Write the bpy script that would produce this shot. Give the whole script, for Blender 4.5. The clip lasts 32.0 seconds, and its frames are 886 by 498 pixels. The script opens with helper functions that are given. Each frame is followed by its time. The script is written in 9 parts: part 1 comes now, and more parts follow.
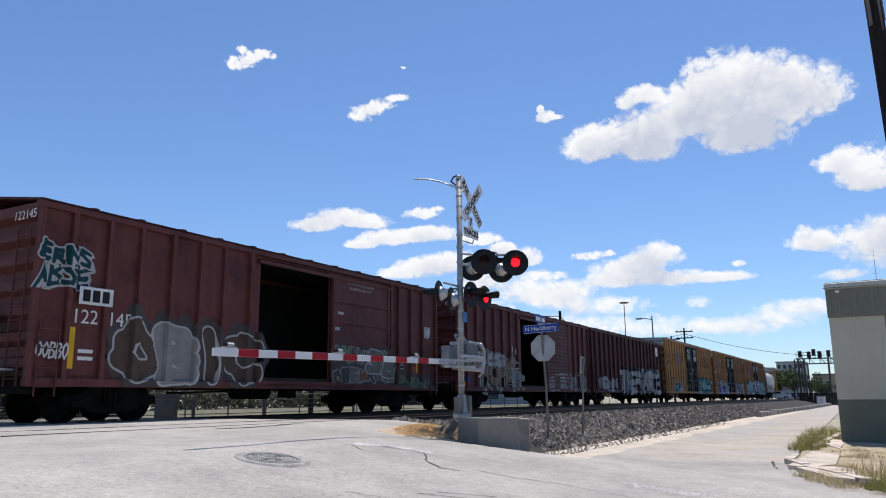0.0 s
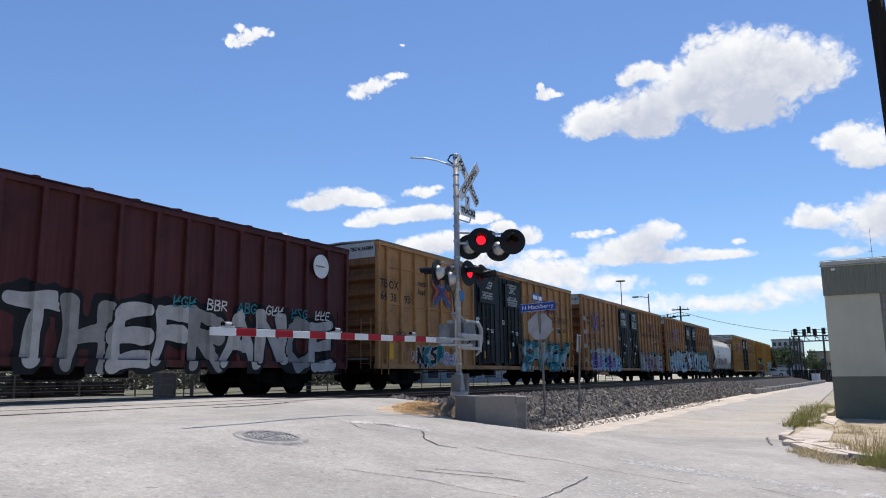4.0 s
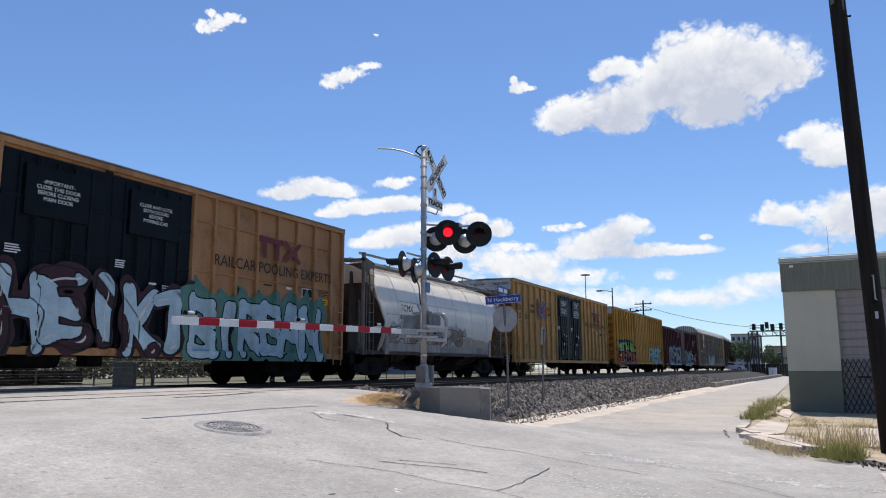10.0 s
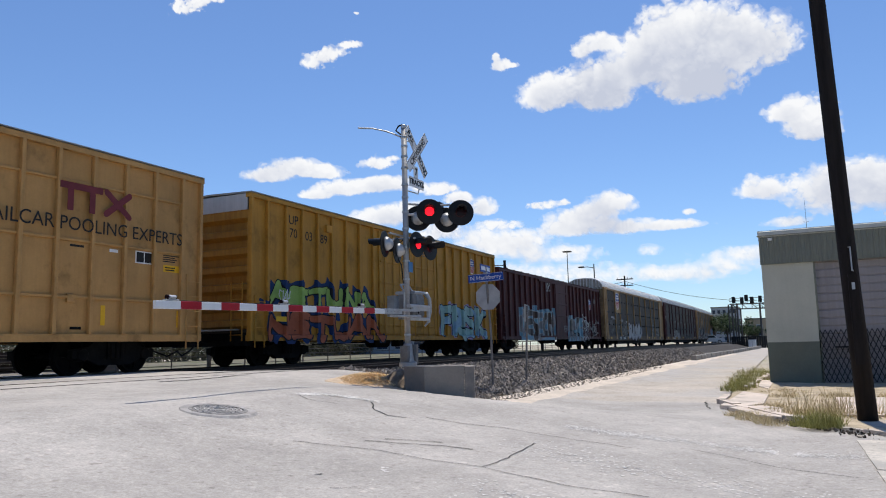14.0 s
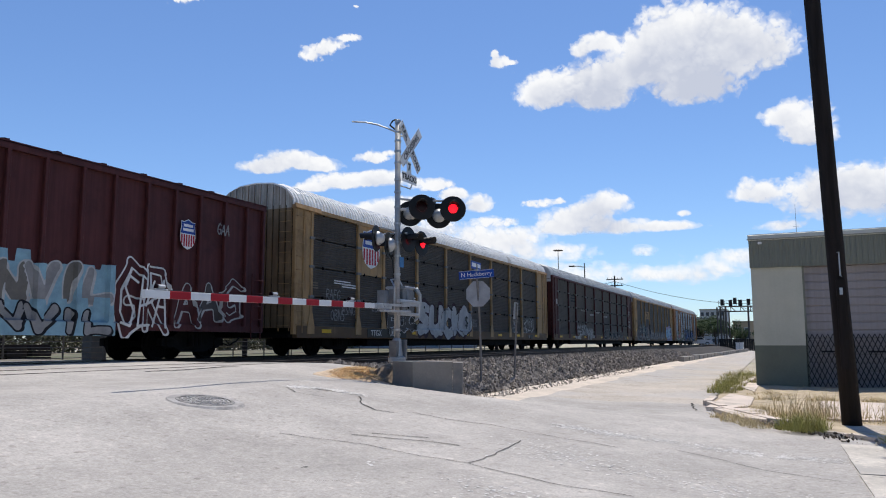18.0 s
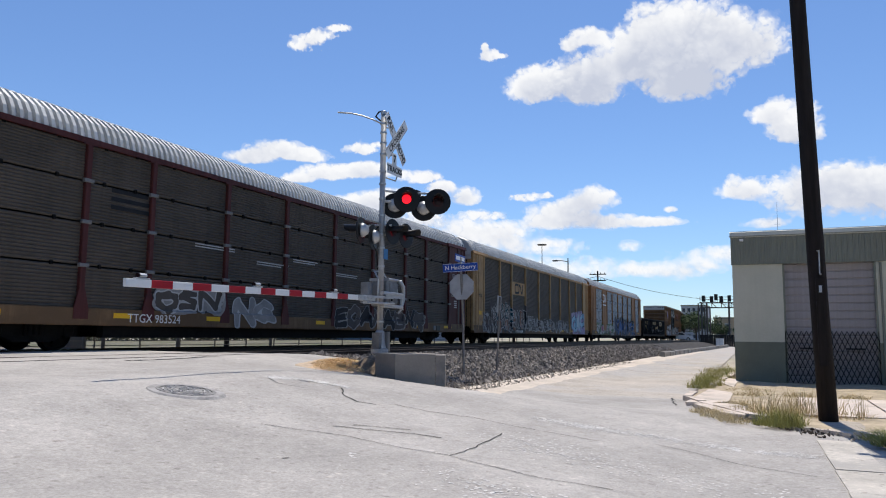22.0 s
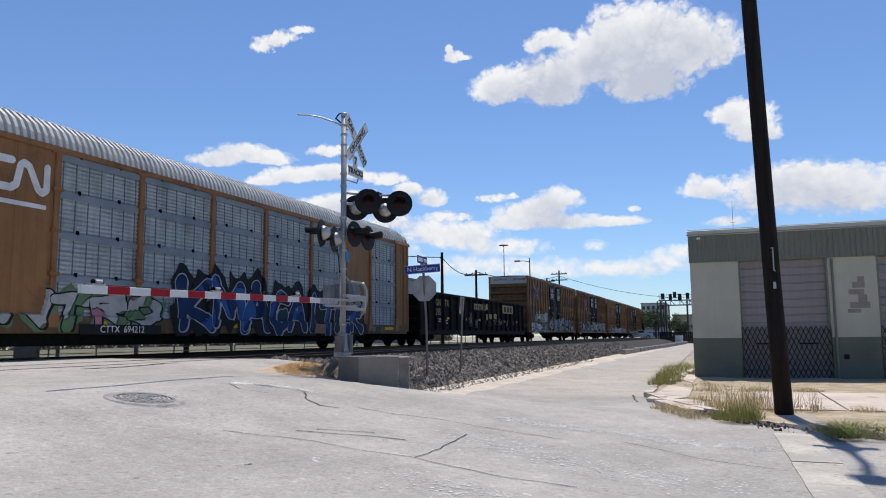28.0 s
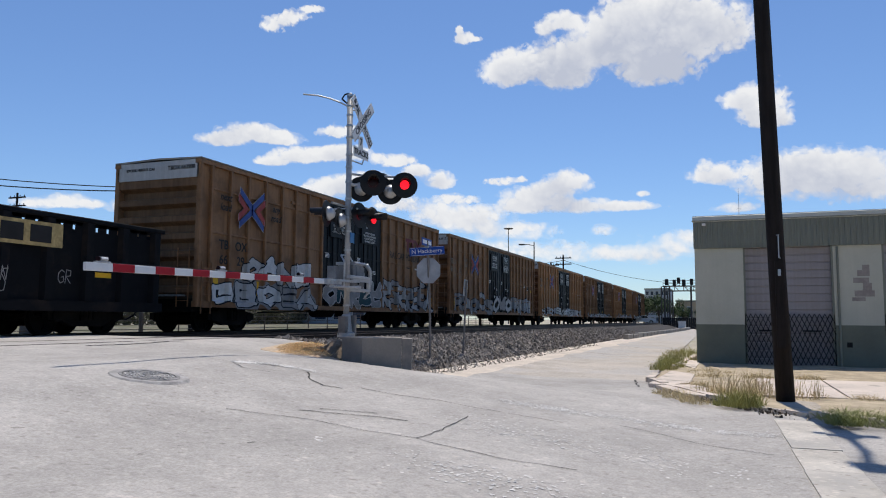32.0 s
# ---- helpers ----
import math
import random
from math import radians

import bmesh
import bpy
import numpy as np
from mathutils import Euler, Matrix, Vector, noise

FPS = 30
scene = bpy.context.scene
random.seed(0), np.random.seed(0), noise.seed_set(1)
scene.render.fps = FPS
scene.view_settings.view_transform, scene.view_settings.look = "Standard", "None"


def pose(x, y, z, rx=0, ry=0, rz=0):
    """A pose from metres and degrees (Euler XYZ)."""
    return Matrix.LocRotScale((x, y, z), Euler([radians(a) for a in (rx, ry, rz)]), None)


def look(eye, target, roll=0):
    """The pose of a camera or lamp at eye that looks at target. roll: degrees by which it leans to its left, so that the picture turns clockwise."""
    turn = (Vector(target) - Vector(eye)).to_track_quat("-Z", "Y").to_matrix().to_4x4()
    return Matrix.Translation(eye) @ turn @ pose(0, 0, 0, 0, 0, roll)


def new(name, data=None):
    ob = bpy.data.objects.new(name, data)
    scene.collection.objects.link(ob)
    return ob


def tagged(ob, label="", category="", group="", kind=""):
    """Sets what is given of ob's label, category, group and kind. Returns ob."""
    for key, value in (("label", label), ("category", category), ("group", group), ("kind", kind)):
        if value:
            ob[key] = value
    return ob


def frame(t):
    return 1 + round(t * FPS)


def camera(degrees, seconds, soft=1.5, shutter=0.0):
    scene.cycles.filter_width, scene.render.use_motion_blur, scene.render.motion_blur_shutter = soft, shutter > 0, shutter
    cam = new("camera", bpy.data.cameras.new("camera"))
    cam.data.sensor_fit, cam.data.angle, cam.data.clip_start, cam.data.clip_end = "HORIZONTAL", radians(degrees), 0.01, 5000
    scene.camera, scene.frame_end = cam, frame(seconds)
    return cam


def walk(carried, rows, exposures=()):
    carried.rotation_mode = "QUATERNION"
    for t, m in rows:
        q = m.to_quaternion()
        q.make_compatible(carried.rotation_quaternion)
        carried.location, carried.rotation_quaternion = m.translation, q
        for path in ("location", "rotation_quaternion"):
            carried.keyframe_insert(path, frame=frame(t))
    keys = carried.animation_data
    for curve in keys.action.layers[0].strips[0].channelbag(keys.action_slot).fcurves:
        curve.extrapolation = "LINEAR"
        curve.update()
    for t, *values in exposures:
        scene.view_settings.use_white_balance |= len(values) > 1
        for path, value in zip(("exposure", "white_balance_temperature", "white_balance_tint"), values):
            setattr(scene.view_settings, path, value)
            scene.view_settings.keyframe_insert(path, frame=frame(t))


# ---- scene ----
cam = camera(61.06, 32.0, soft=1.05)
PATH = [
    (0.0, pose(0, 0, 1.5, 101.29, 0.47, -60.41)),
    (0.5, pose(0, 0, 1.5, 100.97, 0.59, -60.51)),
    (1.0, pose(0, 0, 1.5, 100.74, 0.74, -60.59)),
    (1.5, pose(0, 0, 1.5, 100.51, 0.84, -60.51)),
    (2.0, pose(0, 0, 1.5, 100.23, 0.83, -60.30)),
    (2.5, pose(0, 0, 1.5, 99.97, 0.92, -60.07)),
    (4.5, pose(0, 0, 1.5, 99.65, 0.42, -61.01)),
    (5.0, pose(0, 0, 1.5, 99.80, 0.23, -61.60)),
    (5.5, pose(0, 0, 1.5, 99.84, 0.11, -62.28)),
    (6.0, pose(0, 0, 1.5, 99.72, 0.08, -62.98)),
    (6.5, pose(0, 0, 1.5, 99.46, 0.01, -63.61)),
    (7.0, pose(0, 0, 1.5, 99.16, -0.14, -64.02)),
    (7.5, pose(0, 0, 1.5, 99.00, -0.41, -64.07)),
    (8.0, pose(0, 0, 1.5, 99.12, -0.45, -63.80)),
    (8.5, pose(0, 0, 1.5, 99.40, -0.48, -63.44)),
    (9.0, pose(0, 0, 1.5, 99.56, -0.23, -63.17)),
    (9.5, pose(0, 0, 1.5, 99.44, 0.01, -63.13)),
    (10.0, pose(0, 0, 1.5, 99.03, 0.21, -63.26)),
    (10.5, pose(0, 0, 1.5, 98.58, 0.39, -63.48)),
    (11.0, pose(0, 0, 1.5, 98.22, 0.53, -63.75)),
    (11.5, pose(0, 0, 1.5, 97.94, 0.54, -64.01)),
    (12.0, pose(0, 0, 1.5, 97.71, 0.67, -64.32)),
    (12.5, pose(0, 0, 1.5, 97.48, 0.80, -64.54)),
    (13.0, pose(0, 0, 1.5, 97.38, 1.09, -64.67)),
    (13.5, pose(0, 0, 1.5, 97.38, 1.31, -64.60)),
    (14.0, pose(0, 0, 1.5, 97.42, 1.41, -64.46)),
    (14.5, pose(0, 0, 1.5, 97.45, 1.53, -64.44)),
    (15.0, pose(0, 0, 1.5, 97.40, 1.50, -64.70)),
    (15.5, pose(0, 0, 1.5, 97.35, 1.36, -65.14)),
    (17.5, pose(0, 0, 1.5, 97.16, 0.12, -65.34)),
    (18.0, pose(0, 0, 1.5, 97.10, 0.14, -65.29)),
    (18.5, pose(0, 0, 1.5, 97.08, 0.32, -65.29)),
    (19.0, pose(0, 0, 1.5, 97.11, 0.55, -65.26)),
    (19.5, pose(0, 0, 1.5, 97.08, 0.63, -65.19)),
    (20.0, pose(0, 0, 1.5, 96.86, 0.47, -65.16)),
    (20.5, pose(0, 0, 1.5, 96.69, 0.18, -65.23)),
    (21.0, pose(0, 0, 1.5, 96.53, -0.08, -65.54)),
    (21.5, pose(0, 0, 1.5, 96.50, -0.35, -66.05)),
    (22.0, pose(0, 0, 1.5, 96.55, -0.53, -66.58)),
    (22.5, pose(0, 0, 1.5, 96.62, -0.66, -67.16)),
    (23.0, pose(0, 0, 1.5, 96.87, -0.62, -67.78)),
    (23.5, pose(0, 0, 1.5, 97.22, -0.46, -68.38)),
    (24.0, pose(0, 0, 1.5, 97.68, -0.10, -68.91)),
    (24.5, pose(0, 0, 1.5, 98.09, 0.28, -69.38)),
    (26.5, pose(0, 0, 1.5, 97.80, 0.71, -69.94)),
    (27.0, pose(0, 0, 1.5, 97.42, 0.62, -69.87)),
    (27.5, pose(0, 0, 1.5, 97.02, 0.56, -69.64)),
    (28.0, pose(0, 0, 1.5, 96.67, 0.50, -69.36)),
    (28.5, pose(0, 0, 1.5, 96.44, 0.49, -69.12)),
    (29.0, pose(0, 0, 1.5, 96.33, 0.44, -69.05)),
    (29.5, pose(0, 0, 1.5, 96.28, 0.34, -69.03)),
    (30.0, pose(0, 0, 1.5, 96.22, 0.23, -69.06)),
    (30.5, pose(0, 0, 1.5, 96.11, 0.04, -69.08)),
    (31.0, pose(0, 0, 1.5, 95.93, -0.14, -69.12)),
    (31.5, pose(0, 0, 1.5, 95.68, -0.29, -69.17)),
    (32.0, pose(0, 0, 1.5, 95.33, -0.35, -69.11)),
]
walk(cam, PATH, exposures=[(0.0, 0.0), (10.5, 0.0), (11.4, -0.05), (12.2, -0.11), (13.0, -0.02), (22.0, 0.0), (26.0, -0.06), (28.0, -0.1), (32.0, -0.16)])

# ---- sky, sun ----
SUN_EL, SUN_AZ = radians(68), radians(79)
world = bpy.data.worlds.new("sky")
scene.world = world
world.use_nodes = True
wn, wl = world.node_tree.nodes, world.node_tree.links
wn.clear()
sky = wn.new("ShaderNodeTexSky")
sky.sky_type, sky.sun_disc, sky.sun_elevation, sky.sun_rotation = "NISHITA", False, SUN_EL, SUN_AZ
sky.altitude, sky.air_density, sky.dust_density, sky.ozone_density = 200, 1.0, 0.2, 3.0
wb, wo = wn.new("ShaderNodeBackground"), wn.new("ShaderNodeOutputWorld")
wb.inputs[1].default_value = 0.118
wt = wn.new("ShaderNodeMix")
wt.data_type, wt.blend_type = "RGBA", "MULTIPLY"
wt.inputs[0].default_value, wt.inputs[7].default_value = 1.0, (0.805, 0.945, 1.15, 1)
wl.new(sky.outputs[0], wt.inputs[6])
wl.new(wt.outputs[2], wb.inputs[0])
wl.new(wb.outputs[0], wo.inputs[0])
sun = new("sun", bpy.data.lights.new("sun", "SUN"))
sun.data.energy, sun.data.angle, sun.data.color = 4.4, radians(0.53), (1.0, 0.95, 0.88)
SUN_DIR = Vector((math.cos(SUN_EL) * math.sin(SUN_AZ), math.cos(SUN_EL) * math.cos(SUN_AZ), math.sin(SUN_EL)))
sun.matrix_world = look(tuple(SUN_DIR * 50), (0, 0, 0))

# ---- materials ----
MATS = {}


def mat(name, col, rough=0.6, metal=0.0, var=0.25, scale=2.0, grain=30.0, bump=0.15, tint=None, tint_amount=0.0, tint_scale=0.6,
        island=0.0, streak=0.0, emit=0.0, stretch=(1, 1, 1), spec=0.2, fleck=0.0, speck=0.0):
    """Painted, mineral or metal surface: broad and fine colour variation, a second colour in patches, bump."""
    if name in MATS:
        return MATS[name]
    m = bpy.data.materials.new(name)
    m.use_nodes = True
    N, L = m.node_tree.nodes, m.node_tree.links
    b = N["Principled BSDF"]
    tc = N.new("ShaderNodeTexCoord")
    mp = N.new("ShaderNodeMapping")
    mp.inputs["Scale"].default_value = stretch
    L.new(tc.outputs["Object"], mp.inputs[0])

    def nz(s, d, src=None):
        n = N.new("ShaderNodeTexNoise")
        n.inputs["Scale"].default_value, n.inputs["Detail"].default_value = s, d
        n.inputs["Roughness"].default_value = 0.65
        L.new((src or mp).outputs[0], n.inputs["Vector"])
        return n

    def mix(kind, fac, a, bb):
        x = N.new("ShaderNodeMix")
        x.data_type, x.blend_type = "RGBA", kind
        for sock, v in ((x.inputs[0], fac), (x.inputs[6], a), (x.inputs[7], bb)):
            if isinstance(v, (float, int)):
                sock.default_value = v
            elif isinstance(v, tuple):
                sock.default_value = (*v[:3], 1)
            else:
                L.new(v, sock)
        return x.outputs[2]

    def ramp(src, lo, hi):
        r = N.new("ShaderNodeMapRange")
        r.inputs[1].default_value, r.inputs[2].default_value = lo, hi
        L.new(src, r.inputs[0])
        return r.outputs[0]

    broad, fine = nz(scale, 4), nz(grain, 5)
    dark = tuple(c * (1 - var) for c in col)
    light = tuple(min(1.0, c * (1 + var)) for c in col)
    c = mix("MIX", ramp(broad.outputs["Fac"], 0.3, 0.7), dark, light)
    c = mix("MULTIPLY", 0.55 * min(1.0, var * 3), c, mix("MIX", ramp(fine.outputs["Fac"], 0.3, 0.7), (0.6, 0.6, 0.6), (1.0, 1.0, 1.0)))
    if streak:
        ms = N.new("ShaderNodeMapping")
        ms.inputs["Scale"].default_value = (5, 5, 0.25)
        L.new(tc.outputs["Object"], ms.inputs[0])
        st = nz(1.6, 5, ms)
        c = mix("MULTIPLY", streak, c, mix("MIX", ramp(st.outputs["Fac"], 0.4, 0.66), (1.0, 1.0, 1.0), (0.32, 0.25, 0.2)))
    if tint:
        tn = nz(tint_scale, 6)
        c = mix("MIX", ramp(tn.outputs["Fac"], 0.62 - 0.3 * tint_amount, 0.72 - 0.2 * tint_amount), c, tint)
    if fleck:
        for sc, de, lo, hi in ((48.0, 3, 0.74, 1.16), (14.0, 4, 0.86, 1.1), (2.4, 6, 0.86, 1.09), (0.5, 4, 0.9, 1.07)):
            vo = nz(sc, de)
            fl = mix("MIX", ramp(vo.outputs["Fac"], 0.36, 0.64), (lo,) * 3, (hi,) * 3)
            c = mix("MULTIPLY", fleck, c, fl)
    if speck:
        for sc, rad, shade in ((3.3, 0.085, (0.42, 0.4, 0.38)), (4.1, 0.08, (1.3, 1.29, 1.27)), (1.4, 0.05, (0.4, 0.38, 0.36)), (11.0, 0.3, (0.6, 0.58, 0.56)), (8.0, 0.27, (1.32, 1.31, 1.29)), (15.0, 0.4, (1.24, 1.23, 1.21))):
            vs = N.new("ShaderNodeTexVoronoi")
            vs.inputs["Scale"].default_value = sc
            wob = nz(sc * 5, 2)
            av = N.new("ShaderNodeVectorMath")
            av.operation = "MULTIPLY_ADD"
            av.inputs[1].default_value = (0.25 / sc,) * 3
            L.new(wob.outputs["Color"], av.inputs[0])
            L.new(mp.outputs[0], av.inputs[2])
            L.new(av.outputs[0], vs.inputs["Vector"])
            sp = N.new("ShaderNodeSeparateColor")
            L.new(vs.outputs["Color"], sp.inputs[0])
            pick = ramp(sp.outputs[0], 0.62, 0.66)
            dot = N.new("ShaderNodeMapRange")
            dot.inputs[1].default_value, dot.inputs[2].default_value, dot.inputs[3].default_value, dot.inputs[4].default_value = rad * 0.6, rad, 1.0, 0.0
            L.new(vs.outputs["Distance"], dot.inputs[0])
            both = N.new("ShaderNodeMath")
            both.operation = "MULTIPLY"
            L.new(pick, both.inputs[0])
            L.new(dot.outputs[0], both.inputs[1])
            fac = N.new("ShaderNodeMath")
            fac.operation = "MULTIPLY"
            fac.inputs[1].default_value = speck
            L.new(both.outputs[0], fac.inputs[0])
            c = mix("MULTIPLY", fac.outputs[0], c, shade)
    if island:
        g = N.new("ShaderNodeNewGeometry")
        c = mix("MULTIPLY", island, c, mix("MIX", g.outputs["Random Per Island"], (0.35, 0.35, 0.35), (1.0, 1.0, 1.0)))
    L.new(c, b.inputs["Base Color"])
    b.inputs["Specular IOR Level"].default_value = spec
    b.inputs["Metallic"].default_value = metal
    rr = N.new("ShaderNodeMapRange")
    rr.inputs[3].default_value, rr.inputs[4].default_value = max(0.03, rough - 0.12), min(1.0, rough + 0.12)
    L.new(fine.outputs["Fac"], rr.inputs[0])
    L.new(rr.outputs[0], b.inputs["Roughness"])
    if bump:
        bp = N.new("ShaderNodeBump")
        bp.inputs["Strength"].default_value, bp.inputs["Distance"].default_value = bump, 0.02
        L.new(fine.outputs["Fac"], bp.inputs["Height"])
        L.new(bp.outputs[0], b.inputs["Normal"])
    if emit:
        b.inputs["Emission Color"].default_value = (*col, 1)
        b.inputs["Emission Strength"].default_value = emit
    MATS[name] = m
    return m


# ---- mesh helpers ----
class Shape:
    """Collects boxes, tubes and prisms for one mesh."""

    def __init__(self):
        self.v, self.f = [], []

    def add(self, verts, faces):
        n = len(self.v)
        self.v.extend(tuple(p) for p in verts)
        self.f.extend(tuple(n + i for i in q) for q in faces)
        return self

    def box(self, x0, x1, y0, y1, z0, z1, m=None, c=0.0):
        """A box; c: chamfer of the edges along its longest side."""
        if c:
            d = (x1 - x0, y1 - y0, z1 - z0)
            k = d.index(max(d))
            lo, hi = (x0, y0, z0), (x1, y1, z1)
            a, b = [i for i in range(3) if i != k]
            ring = [(lo[a] + c, lo[b]), (hi[a] - c, lo[b]), (hi[a], lo[b] + c), (hi[a], hi[b] - c), (hi[a] - c, hi[b]), (lo[a] + c, hi[b]), (lo[a], hi[b] - c), (lo[a], lo[b] + c)]
            vs = []
            for e in (lo[k], hi[k]):
                for p, q in ring:
                    w = [0, 0, 0]
                    w[k], w[a], w[b] = e, p, q
                    vs.append(w)
            fs = [(i, (i + 1) % 8, 8 + (i + 1) % 8, 8 + i) for i in range(8)] + [tuple(range(7, -1, -1)), tuple(range(8, 16))]
        else:
            vs = [(x, y, z) for x in (x0, x1) for y in (y0, y1) for z in (z0, z1)]
            fs = [(0, 1, 3, 2), (4, 6, 7, 5), (0, 4, 5, 1), (2, 3, 7, 6), (0, 2, 6, 4), (1, 5, 7, 3)]
        if m is not None:
            vs = [m @ Vector(p) for p in vs]
        return self.add(vs, fs)

    def tube(self, pts, r, n=8, r1=None):
        """A round bar along a polyline, radius r to r1."""
        pts = [Vector(p) for p in pts]
        k = len(pts)
        vs, fs = [], []
        for i, p in enumerate(pts):
            d = (pts[min(i + 1, k - 1)] - pts[max(i - 1, 0)]).normalized()
            u = d.orthogonal().normalized() if i == 0 else (u - d * u.dot(d)).normalized()
            w = d.cross(u)
            q = r + ((r1 if r1 is not None else r) - r) * i / max(1, k - 1)
            vs += [p + (u * math.cos(2 * math.pi * j / n) + w * math.sin(2 * math.pi * j / n)) * q for j in range(n)]
        for i in range(k - 1):
            fs += [(i * n + j, i * n + (j + 1) % n, (i + 1) * n + (j + 1) % n, (i + 1) * n + j) for j in range(n)]
        fs += [tuple(range(n - 1, -1, -1)), tuple((k - 1) * n + j for j in range(n))]
        return self.add(vs, fs)

    def prism(self, ring, axis, lo, hi):
        """A 2D outline pushed along an axis from lo to hi."""
        n = len(ring)

        def at(p, e):
            return {"x": (e, p[0], p[1]), "y": (p[0], e, p[1]), "z": (p[0], p[1], e)}[axis]

        vs = [at(p, lo) for p in ring] + [at(p, hi) for p in ring]
        fs = [(i, (i + 1) % n, n + (i + 1) % n, n + i) for i in range(n)] + [tuple(range(n - 1, -1, -1)), tuple(range(n, 2 * n))]
        return self.add(vs, fs)

    def lathe(self, prof, n=24, m=None):
        """A profile of (radius, height) turned about z."""
        vs, fs = [], []
        for r, h in prof:
            vs += [(r * math.cos(2 * math.pi * j / n), r * math.sin(2 * math.pi * j / n), h) for j in range(n)]
        for i in range(len(prof) - 1):
            fs += [(i * n + j, i * n + (j + 1) % n, (i + 1) * n + (j + 1) % n, (i + 1) * n + j) for j in range(n)]
        fs += [tuple(range(n - 1, -1, -1)), tuple((len(prof) - 1) * n + j for j in range(n))]
        if m is not None:
            vs = [m @ Vector(p) for p in vs]
        return self.add(vs, fs)

    def data(self, name, material, smooth=False):
        me = bpy.data.meshes.new(name)
        me.from_pydata(self.v, [], self.f)
        me.validate()
        bm = bmesh.new()
        bm.from_mesh(me)
        bmesh.ops.recalc_face_normals(bm, faces=bm.faces)
        bm.to_mesh(me)
        bm.free()
        if smooth:
            me.shade_smooth()
        me.materials.append(material)
        return me


def put(name, data, parent=None, m=None, label=""):
    ob = new(name, data)
    if parent:
        ob.parent = parent
    if m is not None:
        ob.matrix_basis = m
    if label:
        ob["label"] = label
    return ob


def part(name, shape, material, parent=None, label="", smooth=False, m=None):
    return put(name, shape.data(name, material, smooth), parent, m, label)


def thing(name, m, label, category, group="", kind=""):
    ob = new(name)
    ob.empty_display_size = 0.2
    ob.matrix_basis = m
    return tagged(ob, label, category, group, kind)


def letters(name, text, size, material, parent, m, label="", align="CENTER", squeeze=1.0, bold=0.0, lean=0.0):
    """Writing in the built-in font, as a thin mesh; it reads along +x with its foot towards -y of m."""
    cu = bpy.data.curves.new("t", "FONT")
    cu.body, cu.size, cu.align_x, cu.align_y, cu.extrude, cu.offset = text, size, align, "CENTER", 0.002, bold
    cu.resolution_u, cu.shear = 3, lean
    tmp = bpy.data.objects.new("t", cu)
    me = bpy.data.meshes.new_from_object(tmp)
    bpy.data.objects.remove(tmp)
    bpy.data.curves.remove(cu)
    me.name = name
    for v in me.vertices:
        v.co.x *= squeeze
    me.materials.clear()
    me.materials.append(material)
    ob = put(name, me, parent, m, label)
    ob["kind"] = "stuff"
    return ob


def smooth01(v, a, b):
    v = min(1.0, max(0.0, (v - a) / (b - a)))
    return v * v * (3 - 2 * v)


RAIL = 1.07          # top of the rails
NEAR_Y, TRAIN_Y = 10.85, 15.78   # centre lines of the two tracks by the street


def lift(x, y):
    """Height of the land."""
    street = 0.25 + 0.80 * min(1.0, max(0.0, (y - 0.3) / 9.2)) if y < 19 else 1.05 - 0.3 * smooth01(y, 19, 24)
    if y < 0.3:
        street = 0.25 - 0.06 * smooth01(-y, 0, 12)
    lane = 0.25 + 0.12 * smooth01(y, 3, 6.2)
    bed = lane + (0.88 - lane) * smooth01(y, 6.0, 8.6)
    if y > 18.5:
        bed = 0.88 - 0.2 * smooth01(y, 18.5, 22)
    street += 0.18 * math.exp(-((y - 6.4) / 1.7) ** 2) * (1 - smooth01(x, 8.5, 12.2))
    far = smooth01(y, 7.9, 8.8)
    k = smooth01(x, 11.2 + 3.0 * far, 14.0 + 1.6 * far)
    return street * (1 - k) + bed * k


BLACK_PAINT = mat("black_paint", (0.012, 0.012, 0.013), 0.45, var=0.3, grain=60, bump=0.05)
STEEL = mat("galvanised_steel", (0.42, 0.43, 0.44), 0.42, 0.7, var=0.18, scale=6, grain=80, bump=0.08)
DARK_IRON = mat("sooty_iron", (0.009, 0.0085, 0.008), 0.8, 0.0, var=0.4, scale=5, grain=50, bump=0.3, spec=0.08)
RAIL_STEEL = mat("rusty_rail", (0.045, 0.033, 0.027), 0.6, 0.3, var=0.3, scale=6, grain=60)
ASPHALT = mat("pale_worn_asphalt", (0.45, 0.414, 0.372), 0.9, var=0.1, scale=0.5, grain=16, bump=0.25, tint=(0.375, 0.347, 0.312), tint_amount=0.5, tint_scale=0.22, fleck=0.6, speck=0.5)
GRAVEL = mat("crushed_stone", (0.06, 0.053, 0.047), 0.9, var=0.5, scale=9, grain=34, bump=1.0)
DIRT = mat("pale_dry_earth", (0.42, 0.37, 0.29), 0.95, var=0.25, scale=0.8, grain=16, bump=0.5, tint=(0.3, 0.29, 0.16), tint_amount=0.4, tint_scale=0.25)

# ---- ground, street, lane ----


def stations(lo, hi, fine_lo, fine_hi, fine, grow=1.35):
    out = list(np.arange(fine_lo, fine_hi + 1e-6, fine))
    d, v = fine, fine_lo
    while v > lo:
        d *= grow
        v -= d
        out.insert(0, v)
    d, v = fine, fine_hi
    while v < hi:
        d *= grow
        v += d
        out.append(v)
    return out


